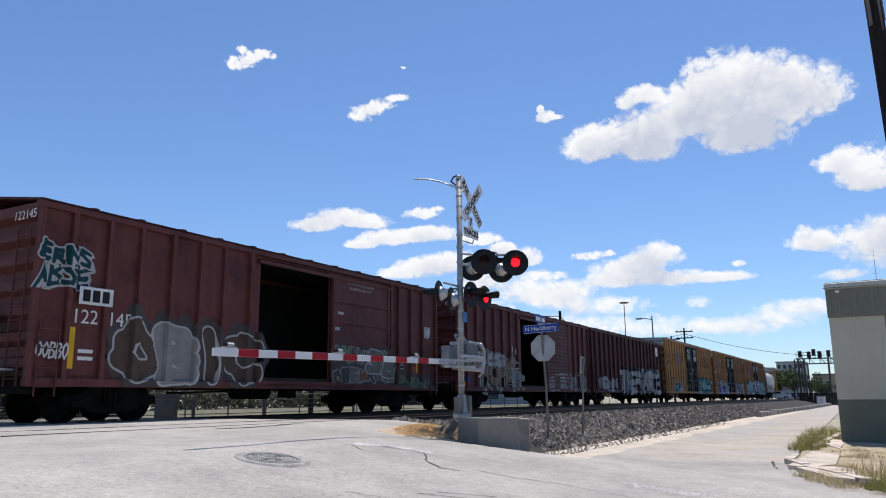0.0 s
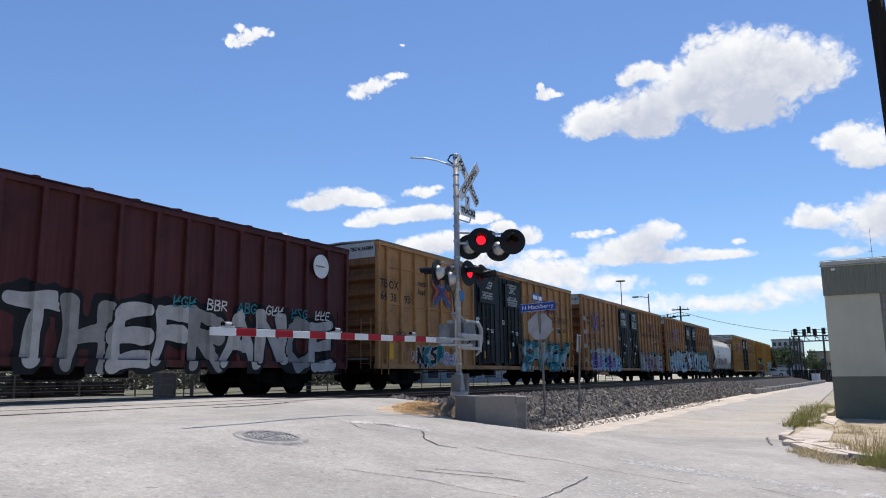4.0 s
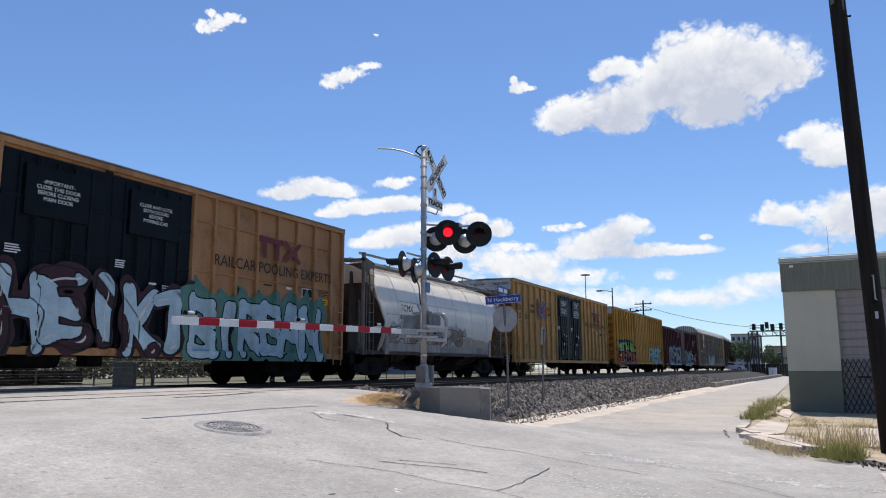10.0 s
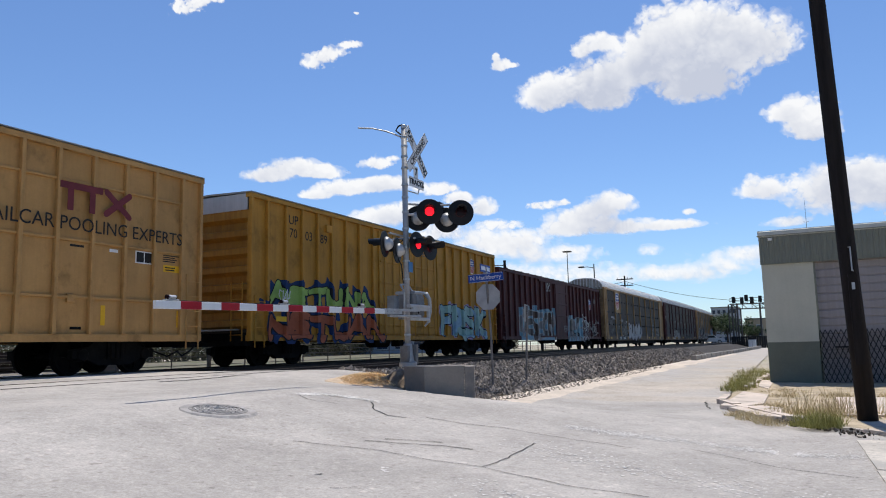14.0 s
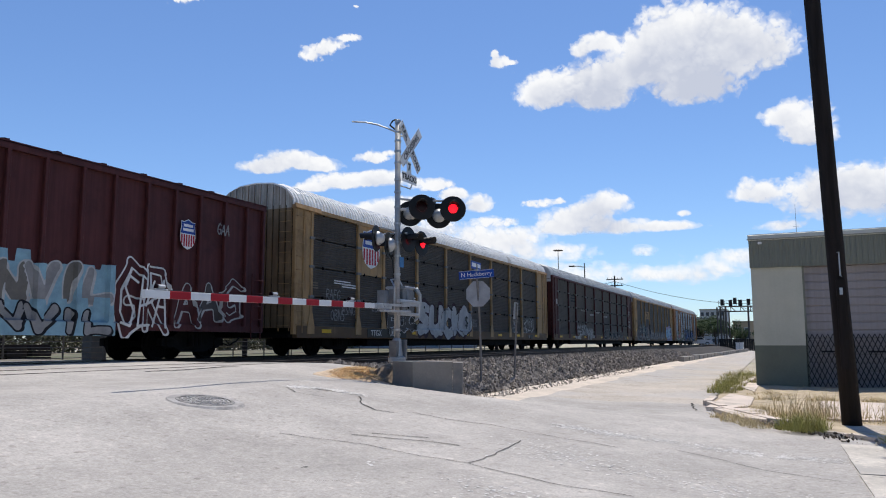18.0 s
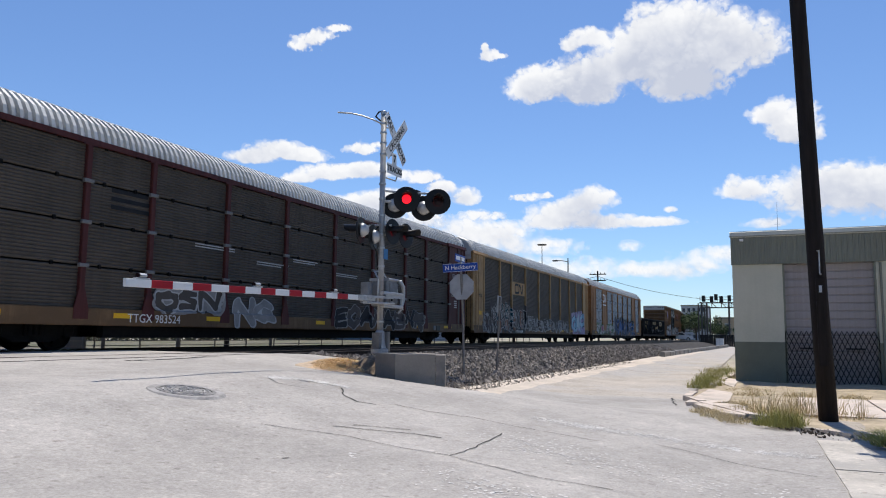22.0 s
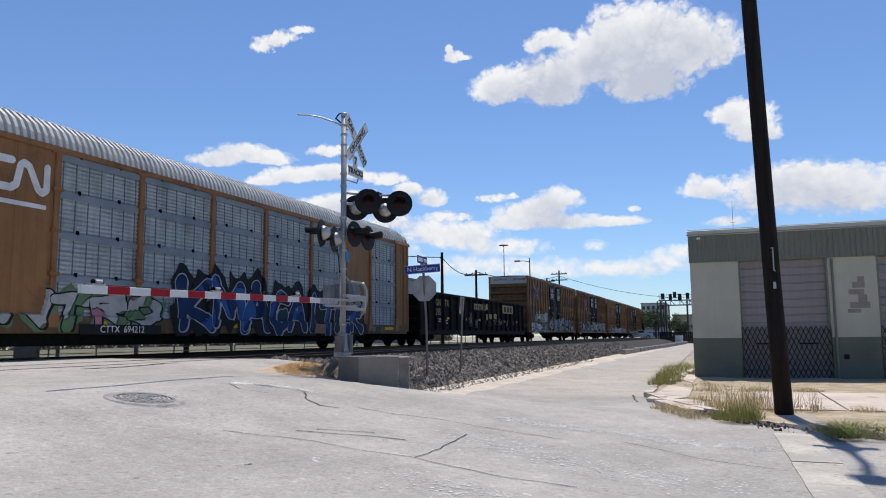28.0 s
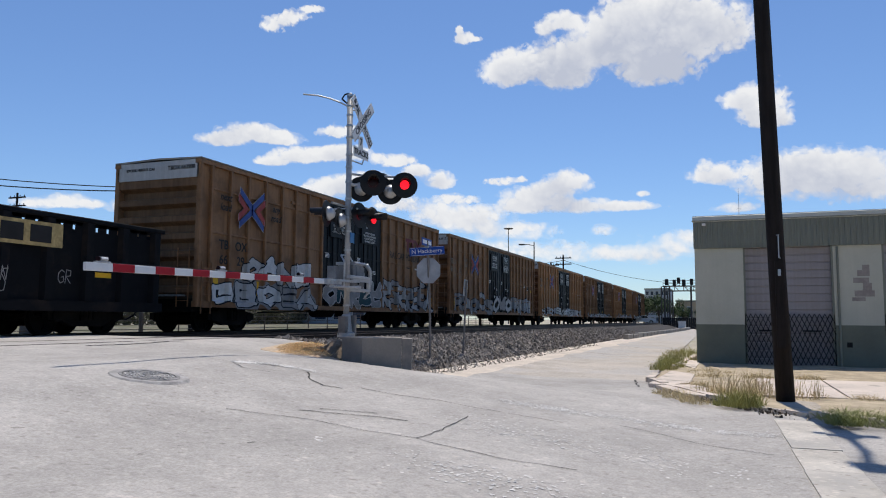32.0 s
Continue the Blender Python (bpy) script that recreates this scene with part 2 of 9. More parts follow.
def sheet(xs_at, ys, z_at):
    """A draped sheet: for each y its own row of x values."""
    s = Shape()
    n = len(xs_at(ys[0]))
    for y in ys:
        s.v += [(x, y, z_at(x, y)) for x in xs_at(y)]
    s.f += [(i * n + j, i * n + j + 1, (i + 1) * n + j + 1, (i + 1) * n + j) for i in range(len(ys) - 1) for j in range(n - 1)]
    return s


gx, gy = stations(-3200, 3600, -8, 60, 0.8), stations(-3200, 3600, -12, 30, 0.5)
ground = part("ground", sheet(lambda y: gx, gy, lambda x, y: lift(x, y) - 0.03), DIRT, smooth=True)
tagged(ground, "pale dry earth with sparse grass reaching the horizon", "ground", kind="structure")


def kerb_x(y):
    """Edge of the street by the corner island."""
    pts = [(-9, 5.0), (-3.2, 8.9), (-1.65, 10.1), (-0.72, 11.1), (0.38, 12.65), (1.2, 14.5), (1.6, 15.7)]
    return float(np.interp(y, [p[0] for p in pts], [p[1] for p in pts]))


def street_edge(y):
    if y < 1.6:
        return kerb_x(y)
    if y < 5.2:
        return 16.0
    return 16.0 - 3.9 * smooth01(y, 5.2, 6.0) - 0.3 * smooth01(y, 6.0, 9.0) + 3.1 * smooth01(y, 8.1, 8.7)


def bumpy(x, y):
    return 0.012 * noise.noise((x * 0.35, y * 0.35, 3.0)) + 0.006 * noise.noise((x * 1.1, y * 1.1, 7.0))


ys = list(np.arange(-14, 17.8, 0.3))
road = part("road", sheet(lambda y: [-16 + (street_edge(y) + 16) * j / 70 for j in range(71)], ys, lambda x, y: lift(x, y) + 0.012 + bumpy(x, y)), ASPHALT, smooth=True)
tagged(road, "pale sun-bleached asphalt street rising to the crossing", "road", kind="structure")
lane_x = [16.0 + 1.0 * i for i in range(100)]
s = Shape()
for x in lane_x:
    right, left = 1.6 + 0.022 * (x - 16) , 5.9 + 0.1 * noise.noise((x * 0.4, 0, 0))
    s.v += [(x, right + (left - right) * j / 10, lift(x, right + (left - right) * j / 10) + 0.012 + bumpy(x, right + (left - right) * j / 10)) for j in range(11)]
s.f += [(i * 11 + j, i * 11 + j + 1, (i + 1) * 11 + j + 1, (i + 1) * 11 + j) for i in range(len(lane_x) - 1) for j in range(10)]
LANE = mat("dusty_lane_asphalt", (0.49, 0.43, 0.36), 0.9, var=0.14, scale=0.7, grain=12, bump=0.5, tint=(0.43, 0.4, 0.37), tint_amount=0.5, tint_scale=0.35, fleck=0.45, speck=0.8)
lane = part("lane", s, LANE, smooth=True)
tagged(lane, "narrow bleached asphalt lane beside the railway ballast", "road", kind="structure")


def ribbon(name, pts, w, material, label, rough=0.3, z=0.006):
    """A thin crack, joint or worn line that lies on the street."""
    rnd = random.Random(len(pts) + int(pts[0][0] * 100))
    fine = []
    for (a, b), (c, d) in zip(pts, pts[1:]):
        n = max(2, int(math.hypot(c - a, d - b) / 0.12))
        for k in range(n):
            t = k / n
            fine.append((a + (c - a) * t + rnd.uniform(-1, 1) * w * rough, b + (d - b) * t + rnd.uniform(-1, 1) * w * rough))
    s = Shape()
    for i, (x, y) in enumerate(fine):
        q = fine[min(i + 1, len(fine) - 1)]
        p = fine[max(i - 1, 0)]
        n = Vector((-(q[1] - p[1]), q[0] - p[0])).normalized() * w * 0.5 * rnd.uniform(0.5, 1.2)
        for sg in (-1, 1):
            xx, yy = x + sg * n.x, y + sg * n.y
            s.v.append((xx, yy, lift(xx, yy) + 0.012 + bumpy(xx, yy) + z))
    s.f += [(2 * i, 2 * i + 1, 2 * i + 3, 2 * i + 2) for i in range(len(fine) - 1)]
    ob = part(name, s, material)
    return tagged(ob, label, "crack", "cracks in the street", "structure")


TAR = mat("dark_crack", (0.06, 0.055, 0.05), 0.9, var=0.4, scale=8)
WORN = mat("pale_worn_line", (0.63, 0.6, 0.56), 0.9, var=0.2, scale=6, bump=0.1)
ribbon("panel_gap", [(8.95, 9.31), (9.7, 9.32), (10.5, 9.4), (11.6, 9.6)], 0.06, mat("deep_gap", (0.02, 0.018, 0.016), 0.9, var=0.3), "dark gap along the crossing panels", 0.25)
for w, pts in ((0.011, [(5.87, 4.37), (6.01, 4.02), (6.17, 3.62), (6.13, 3.18), (6.12, 2.93), (6.15, 2.58), (6.04, 2.31), (5.9, 1.7), (5.95, 1.0)]),
               (0.016, [(6.71, 3.89), (6.92, 3.54), (7.07, 3.24)]), (0.017, [(6.46, 3.97), (6.8, 3.39), (6.9, 2.86)]),
               (0.013, [(8.13, 5.98), (7.93, 5.69), (8.12, 5.22)]), (0.018, [(8.67, 5.19), (8.24, 4.91), (8.04, 4.6), (8.18, 4.25)]),
               (0.012, [(8.39, 4.27), (8.39, 3.72), (8.5, 3.3), (8.3, 2.4), (8.2, 1.6)]), (0.011, [(6.15, 2.58), (6.69, 2.56), (7.84, 2.66)]),
               (0.016, [(4.93, 3.49), (5.07, 3.39)]),
               (0.006, [(4.63, 3.15), (4.75, 3.05), (4.92, 2.96)]), (0.008, [(7.2, 7.6), (7.5, 7.65), (7.9, 7.6)])):
    ribbon("road_crack", pts, w * 1.2, TAR, "thin winding dark crack in the asphalt", 1.0)

for w, pts in ((0.05, [(20.9, 2.2), (20.45, 1.95), (21.1, 1.78)]), (0.06, [(35.1, 4.4), (34.9, 4.1), (34.5, 3.7)]), (0.035, [(16.2, 1.9), (15.2, 1.75), (14.4, 1.62)]), (0.05, [(24.4, 2.15), (23.4, 1.85)]),
               (0.012, [(8.57, 1.19), (8.4, 0.8), (8.18, 0.44), (7.66, -0.45)]), (0.05, [(27.5, 5.0), (27.0, 4.2), (27.6, 3.2)])):
    ribbon("road_crack", pts, w, TAR, "thin winding dark crack in the asphalt", 0.8)


def scuff(pts, w, n, label, seed):
    """A worn pale streak: many small irregular flakes along a line."""
    rnd = random.Random(seed)
    s = Shape()
    for _ in range(n):
        k = rnd.randrange(len(pts) - 1)
        t = rnd.random()
        if noise.noise(((k + t) * 3.1, seed * 5.0, 0)) < rnd.uniform(-0.6, 0.25):
            continue
        x = pts[k][0] + (pts[k + 1][0] - pts[k][0]) * t + rnd.gauss(0, w * 0.35)
        y = pts[k][1] + (pts[k + 1][1] - pts[k][1]) * t + rnd.gauss(0, w * 0.35)
        r = rnd.uniform(0.06, 0.36) * min(w, 0.055)
        q = [(x + r * rnd.uniform(0.5, 1.4) * math.cos(j * 1.05), y + r * rnd.uniform(0.5, 1.4) * math.sin(j * 1.05)) for j in range(6)]
        s.add([(a, b, lift(a, b) + 0.0148 + bumpy(a, b)) for a, b in q], [tuple(range(6))])
    return tagged(part("worn_line", s, WORN), label, "scuff", "scuffs in the street", "stuff")


scuff([(8.22, 6.02), (8.6, 5.8), (8.87, 5.21)], 0.17, 900, "pale scuffed streak on the asphalt", 1)
scuff([(9.33, 2.7), (9.2, 1.9), (9.15, 0.6), (9.0, -0.35)], 0.3, 2600, "pale crumbled edge of an asphalt patch", 2)
scuff([(7.6, 2.6), (7.1, 2.0), (6.95, 0.8), (6.5, 0.1)], 0.7, 900, "pale stone showing through the worn asphalt", 6)
scuff([(5.4, 2.2), (5.1, 1.6), (5.0, 0.9)], 0.6, 500, "pale stone showing through the worn asphalt", 7)
scuff([(5.55, 3.28), (5.52, 3.2), (5.41, 3.09)], 0.06, 22, "short pale scuff on the asphalt", 3)
scuff([(4.63, 2.88), (4.85, 2.95), (5.1, 3.06)], 0.014, 70, "thin pale scratch on the asphalt", 4)
scuff([(4.74, 2.86), (4.69, 2.77), (4.49, 2.68)], 0.014, 45, "thin curved pale scratch on the asphalt", 5)

# manhole
slope = math.degrees(math.atan(0.155))
mh = thing("manhole_cover", pose(6.33, 5.7, lift(6.33, 5.7) + 0.022, slope - 0.9), "round iron manhole cover set in a concrete collar", "manhole cover")
part("collar", Shape().lathe([(0.31, 0.0), (0.31, 0.004), (0.39, 0.003), (0.42, -0.02)], 26), mat("dark_mortar", (0.38, 0.355, 0.33), 0.9, var=0.3, scale=5, grain=20), mh)
part("ring", Shape().lathe([(0.27, 0.0), (0.27, 0.008), (0.305, 0.008), (0.31, 0.0)], 36), mat("worn_ring_iron", (0.25, 0.235, 0.22), 0.7, 0.2, var=0.3, scale=10), mh)
part("cover", Shape().lathe([(0.01, 0.003), (0.26, 0.003), (0.265, -0.01)], 36), mat("worn_cover_iron", (0.25, 0.235, 0.22), 0.7, 0.2, var=0.3, scale=10), mh)
for k, r in enumerate((0.05, 0.095, 0.14, 0.185, 0.23)):
    for j in range(8 + 4 * k):
        if j % 4 != 3:
            a0, a1 = 2 * math.pi * j / (8 + 4 * k), 2 * math.pi * (j + 0.85) / (8 + 4 * k)
            s = Shape().prism([(r * math.cos(a0), r * math.sin(a0)), ((r + 0.018) * math.cos(a0), (r + 0.018) * math.sin(a0)), ((r + 0.018) * math.cos(a1), (r + 0.018) * math.sin(a1)), (r * math.cos(a1), r * math.sin(a1))], "z", 0.003, 0.009)
            part("tread_bar", s, mat("polished_tread_iron", (0.42, 0.4, 0.375), 0.6, 0.2, var=0.25, scale=10), mh)

# earth bank by the signal
SAND = mat("pale_sandy_soil", (0.62, 0.48, 0.34), 0.95, var=0.25, scale=3.0, grain=18, bump=0.8, tint=(0.6, 0.36, 0.18), tint_amount=0.5, tint_scale=1.4)
# brown soil of the heap by the block, its shade put into the colour
DARK_SOIL = mat("shaded_brown_soil", (0.22, 0.165, 0.115), 0.95, var=0.35, scale=4.0, grain=16, bump=1.0)


def mound(name, cx, cy, rx, ry, top, material, label, seed, n=54, power=1.3):
    """An uneven heap of soil that runs out into the ground."""
    s = Shape()
    for i in range(n + 1):
        for j in range(n + 1):
            u, v = -1 + 2 * i / n, -1 + 2 * j / n
            x, y = cx + rx * u, cy + ry * v
            k = max(0.0, 1 - (u * u + v * v) * (1 + 0.35 * noise.noise((x * 1.7, y * 1.7, seed))))
            h = top * k ** power * (1 + 0.22 * noise.noise((x * 2, y * 2, seed))) + (0.025 * noise.noise((x * 9, y * 9, seed)) + 0.018 * noise.noise((x * 22, y * 22, seed)) if k > 0.03 else -0.08)
            s.v.append((x, y, lift(x, y) + h))
    s.f += [(i * (n + 1) + j, (i + 1) * (n + 1) + j, (i + 1) * (n + 1) + j + 1, i * (n + 1) + j + 1) for i in range(n) for j in range(n)]
    return tagged(part(name, s, material, smooth=True), label, "soil", kind="structure")


mound("soil_bank", 12.95, 7.25, 1.75, 1.1, 0.26, SAND, "low pale bank of loose sandy soil by the signal", 3.0)
mound("soil_heap", 12.5, 6.82, 0.62, 0.5, 0.4, DARK_SOIL, "dark brown heap of soil beside the concrete block", 8.0)

# ballast
s = Shape()
bx = stations(13.3, 190, 13.3, 40, 0.6, 1.15)
by = [6.0 + 0.25 * k for k in range(52)]
for x in bx:
    s.v += [(x, y, lift(x, y) + 0.02 + 0.03 * noise.noise((x * 2.5, y * 2.5, 0)) - 0.14 * smooth01(y, 7.9, 8.3) * (1 - smooth01(x, 14.5, 15.1))) for y in by]
s.f += [(i * 52 + j, i * 52 + j + 1, (i + 1) * 52 + j + 1, (i + 1) * 52 + j) for i in range(len(bx) - 1) for j in range(51)]
tagged(part("ballast_bed", s, GRAVEL), "sloping bed of dark grey crushed stone", "ballast", kind="structure")


def stones(n, x0, x1, y0, y1, lo, hi, material, name, label, bias=1.0, keep=None):
    rnd = np.random.RandomState(n)
    base = np.array([(1, 0, 0), (-1, 0, 0), (0, 1, 0), (0, -1, 0), (0, 0, 1), (0, 0, -1)], float)
    tri = np.array([(0, 2, 4), (2, 1, 4), (1, 3, 4), (3, 0, 4), (2, 0, 5), (1, 2, 5), (3, 1, 5), (0, 3, 5)])
    vs, fs = [], []
    k = 0
    for _ in range(n):
        x, y = x0 + (x1 - x0) * rnd.rand() ** bias, y0 + (y1 - y0) * rnd.rand()
        if keep and not keep(x, y):
            continue
        r = lo + (hi - lo) * rnd.rand()
        q = base * (r * (0.6 + 0.8 * rnd.rand(3))) + r * 0.3 * rnd.randn(6, 3)
        c, d = math.cos(rnd.rand() * 6.3), math.sin(rnd.rand() * 6.3)
        q[:, :2] = q[:, :2] @ np.array([[c, -d], [d, c]])
        vs.append(q + (x, y, lift(x, y) + 0.03 + r * 0.25))
        fs.append(tri + 6 * k)
        k += 1
    me = bpy.data.meshes.new(name)
    me.from_pydata(np.concatenate(vs).tolist(), [], np.concatenate(fs).tolist())
    me.materials.append(material)
    return tagged(put(name, me), label, "stones", kind="stuff")


STONE = mat("broken_stone", (0.35, 0.3, 0.25), 0.85, var=0.35, scale=14, grain=60, bump=0.3, island=1.0)
stones(32000, 13.0, 60, 6.1, 9.7, 0.02, 0.075, STONE, "ballast_stones", "loose grey ballast stones beside the track", 2.2, lambda x, y: x > 13.2 + 1.6 * smooth01(y, 7.9, 8.4))
PALE_STONE = mat("pale_pebble", (0.5, 0.44, 0.36), 0.9, var=0.25, scale=14, island=0.6)
stones(2200, 12.6, 34, 5.5, 6.7, 0.006, 0.03, PALE_STONE, "gravel_fringe", "pale gravel spilled along the lane's edge", 1.8)
# pale dust between the ballast's toe and the lane
s = Shape()
for i in range(90):
    x = 12.5 + 0.6 * i
    w0, w1 = 4.85 + 0.4 * noise.noise((x * 0.5, 1, 0)), 6.45 + 0.25 * noise.noise((x * 0.6, 4, 0))
    s.v += [(x, w0 + (w1 - w0) * j / 4, lift(x, w0 + (w1 - w0) * j / 4) + (0.028 + 0.012 * noise.noise((x, j, 0)) if 0 < j < 4 else 0.0)) for j in range(5)]
s.f += [(i * 5 + j, i * 5 + j + 1, (i + 1) * 5 + j + 1, (i + 1) * 5 + j) for i in range(89) for j in range(4)]
tagged(part("dust_strip", s, mat("pale_limestone_dust", (0.62, 0.53, 0.43), 0.95, var=0.18, scale=1.5, grain=18, bump=0.6), smooth=True), "pale limestone dust along the lane", "dust", kind="structure")

# low wall far along the lane
OLD_WALL = mat("grimy_wall_concrete", (0.3, 0.275, 0.24), 0.9, var=0.3, scale=1.0, grain=20, bump=0.4)
wall = thing("low_wall", pose(0, 0, 0), "low weathered concrete wall along the track bed", "low wall", kind="structure")
for k in range(24):
    x = 45 + 2.4 * k
    y = 5.75 - 0.012 * (x - 45)
    part("wall_slab", Shape().box(x, x + 2.37, y - 0.15, y + 0.15, 0.2, 0.66 + 0.05 * noise.noise((k * 1.7, 0, 0)), None, 0.03), OLD_WALL, wall)

# corner island: kerb, slabs, verge, pavement
EARTH = mat("dry_verge", (0.47, 0.38, 0.26), 0.95, var=0.3, scale=2.5, grain=16, bump=0.7)
PALE_CONC = mat("pale_pavement", (0.64, 0.54, 0.45), 0.85, var=0.12, scale=1.2, grain=24, bump=0.25, tint=(0.36, 0.31, 0.25), tint_amount=0.25, tint_scale=1.5)
iy = [-14 + 0.3 * k for k in range(52)] + [1.55]
s = Shape()
for y in iy:
    a = kerb_x(y) + 0.12
    s.v += [(a + (23.5 - a) * j / 14, y, 0.31 + 0.04 * noise.noise(((a + j) * 0.9, y * 0.9, 1))) for j in range(15)]
s.f += [(i * 15 + j, i * 15 + j + 1, (i + 1) * 15 + j + 1, (i + 1) * 15 + j) for i in range(len(iy) - 1) for j in range(14)]
tagged(part("verge", s, EARTH, smooth=True), "dry earth verge at the street corner", "verge", kind="structure")
kerb = thing("kerb", pose(0, 0, 0), "broken pale concrete kerb round the corner", "kerb", kind="structure")
ky = [1.58 - 0.31 * k for k in range(11)] + [-2.4, -3.2, -4.4, -5.5, -7.2, -9]
for a, b in zip(ky, ky[1:]):
    sunk = 0.045 if -0.8 < a < 0.2 else 0.0
    p, q = Vector((kerb_x(a), a)), Vector((kerb_x(b), b))
    d = (q - p).normalized()
    nn = Vector((-d.y, d.x))
    ring = [tuple(p + d * 0.01), tuple(q - d * 0.01), tuple(q - d * 0.01 + nn * 0.16), tuple(p + d * 0.01 + nn * 0.16)]
    part("kerb_stone", Shape().prism(ring, "z", 0.15, 0.352 - sunk + 0.008 * math.sin(a * 9)), PALE_CONC, kerb)
p, q = Vector((15.7, 1.6)), Vector((30.0, 2.0))
for k in range(8):
    if k in (1, 2):
        continue
    part("kerb_stone", Shape().box(15.75 + 1.5 * k, 17.2 + 1.5 * k, 1.48 - 0.06 * k, 1.64 - 0.06 * k, 0.15, 0.36), PALE_CONC, kerb)
stones(2600, 11.0, 16.0, -1.4, 1.5, 0.005, 0.026, STONE, "kerb_litter", "small stones and litter swept against the kerb", 1.0, lambda x, y: kerb_x(y) - 0.42 < x < kerb_x(y) - 0.01)
GUTTER_OLD = mat("dusty_concrete_edge", (0.44, 0.38, 0.31), 0.9, var=0.25, scale=3, grain=18, bump=0.5)
pav = thing("pavement", pose(0, 0, 0), "pale cracked concrete pavement slabs at the corner", "pavement", kind="structure")
slabs = [[(14.54, 1.47), (18.5, 1.34), (17.52, 0.77), (15.05, 0.75), (14.42, 1.09)], [(14.2, 1.3), (14.7, 0.72), (14.05, 0.4), (12.5, 0.4), (12.75, 0.73)], [(22.0, 1.45), (24.1, 1.3), (23.2, 0.85), (19.6, 0.86)], [(11.5, -0.32), (13.0, -0.36), (12.52, -1.22), (11.3, -1.08)]]
for k in range(8):
    y = -0.42 - 1.25 * k
    slabs.append([(13.05, y), (14.95, y), (14.95, y - 1.23), (13.05, y - 1.23)])
    slabs.append([(14.98, y), (16.9, y), (16.9, y - 1.23), (14.98, y - 1.23)])
for k, ring in enumerate(slabs):
    cx, cy = sum(a for a, b in ring) / len(ring), sum(b for a, b in ring) / len(ring)
    ring = [(cx + (a - cx) * 0.985, cy + (b - cy) * 0.985) for a, b in ring]
    part("slab", Shape().prism(ring, "z", 0.2, (0.335 if k != 3 else 0.3) + 0.005 * math.sin(k * 2.3)), PALE_CONC if k != 3 else GUTTER_OLD, pav)
GUTTER = mat("worn_gutter_concrete", (0.55, 0.5, 0.43), 0.9, var=0.25, scale=1.2, grain=18, bump=0.4, tint=(0.4, 0.37, 0.33), tint_amount=0.5, tint_scale=1.0, speck=0.7)
gut = thing("gutter_strip", pose(0, 0, 0), "pale concrete gutter slabs in the street", "gutter", kind="structure")
for k in range(6):
    x = 10.45 - 1.15 * k
    y0 = -0.47 - 0.02 * k
    for j, (u, v) in enumerate(((0.0, 0.44),)):
        ring = [(x, y0 - u), (x - 1.12, y0 - u - 0.03), (x - 1.12, y0 - v - 0.03), (x, y0 - v)]
        part("slab", Shape().prism(ring, "z", 0.1, 0.2735 + 0.004 * ((k + j) % 2)), GUTTER, gut)


def tufts(name, label, spots, n, h0, h1, material, seed, spread=0.35):
    """Grass: bent tapered blades in clumps."""
    rnd = random.Random(seed)
    s = Shape()
    for _ in range(n):
        cx, cy, r = rnd.choice(spots)
        a, q = rnd.uniform(0, 6.28), r * math.sqrt(rnd.random())
        x, y = cx + q * math.cos(a), cy + q * math.sin(a)
        h = rnd.uniform(h0, h1) * (1.15 - 0.6 * q / r)
        lx, ly = rnd.gauss(0, spread) * h, rnd.gauss(0, spread) * h
        t = rnd.uniform(0, 3.14)
        wx, wy = 0.0036 * math.cos(t), 0.0036 * math.sin(t)
        z = max(0.3, lift(x, y) + (0.03 if y < 6 else 0.01 + 0.26 * max(0.0, 1 - ((x - 12.95) / 1.75) ** 2 - ((y - 7.25) / 1.1) ** 2) ** 1.3))
        s.add([(x - wx, y - wy, z), (x + wx, y + wy, z), (x + lx * 0.4 + wx * 0.7, y + ly * 0.4 + wy * 0.7, z + h * 0.6), (x + lx * 0.4 - wx * 0.7, y + ly * 0.4 - wy * 0.7, z + h * 0.6), (x + lx, y + ly, z + h)], [(0, 1, 2, 3), (3, 2, 4)])
    me = bpy.data.meshes.new(name)
    me.from_pydata(s.v, [], s.f)
    me.materials.append(material)
    return tagged(put(name, me), label, "grass", kind="stuff")


GRASS = mat("green_grass", (0.30, 0.31, 0.10), 0.7, var=0.3, scale=3, island=0.3, bump=0)
STRAW = mat("dry_grass_blade", (0.62, 0.49, 0.26), 0.8, var=0.25, scale=3, island=0.3, bump=0)
YELLOW_GREEN = mat("yellow_green_grass", (0.42, 0.39, 0.12), 0.75, var=0.3, scale=3, island=0.3, bump=0)
tufts("green_grass", "yellow-green grass clump on the verge", [(11.6, 0.05, 0.24), (11.5, -0.12, 0.26), (11.75, -0.2, 0.24)], 1100, 0.08, 0.33, YELLOW_GREEN, 1, 0.45)
tufts("low_grass", "low green grass at the pavement's edge", [(10.5, -1.3, 0.35), (10.2, -1.6, 0.4), (10.0, -1.2, 0.2), (10.3, -2.1, 0.5), (9.8, -2.6, 0.4)], 2600, 0.05, 0.22, GRASS, 11, 1.1)
tufts("lane_grass", "green grass along the lane's edge", [(19.2, 1.55, 0.35), (20.5, 1.5, 0.4), (22.0, 1.55, 0.4), (24.0, 1.55, 0.6), (26.5, 1.5, 0.7), (29, 1.5, 0.8)], 2800, 0.1, 0.35, YELLOW_GREEN, 12, 0.4)
tufts("dry_grass", "tall thin dry straw grass on the verge", [(13.1, -0.1, 0.4), (13.1, -0.5, 0.4), (13.1, -1.0, 0.35), (13.4, 0.2, 0.4), (13.6, -0.3, 0.35), (14.2, -0.6, 0.4)], 620, 0.12, 0.62, STRAW, 2, 0.34)
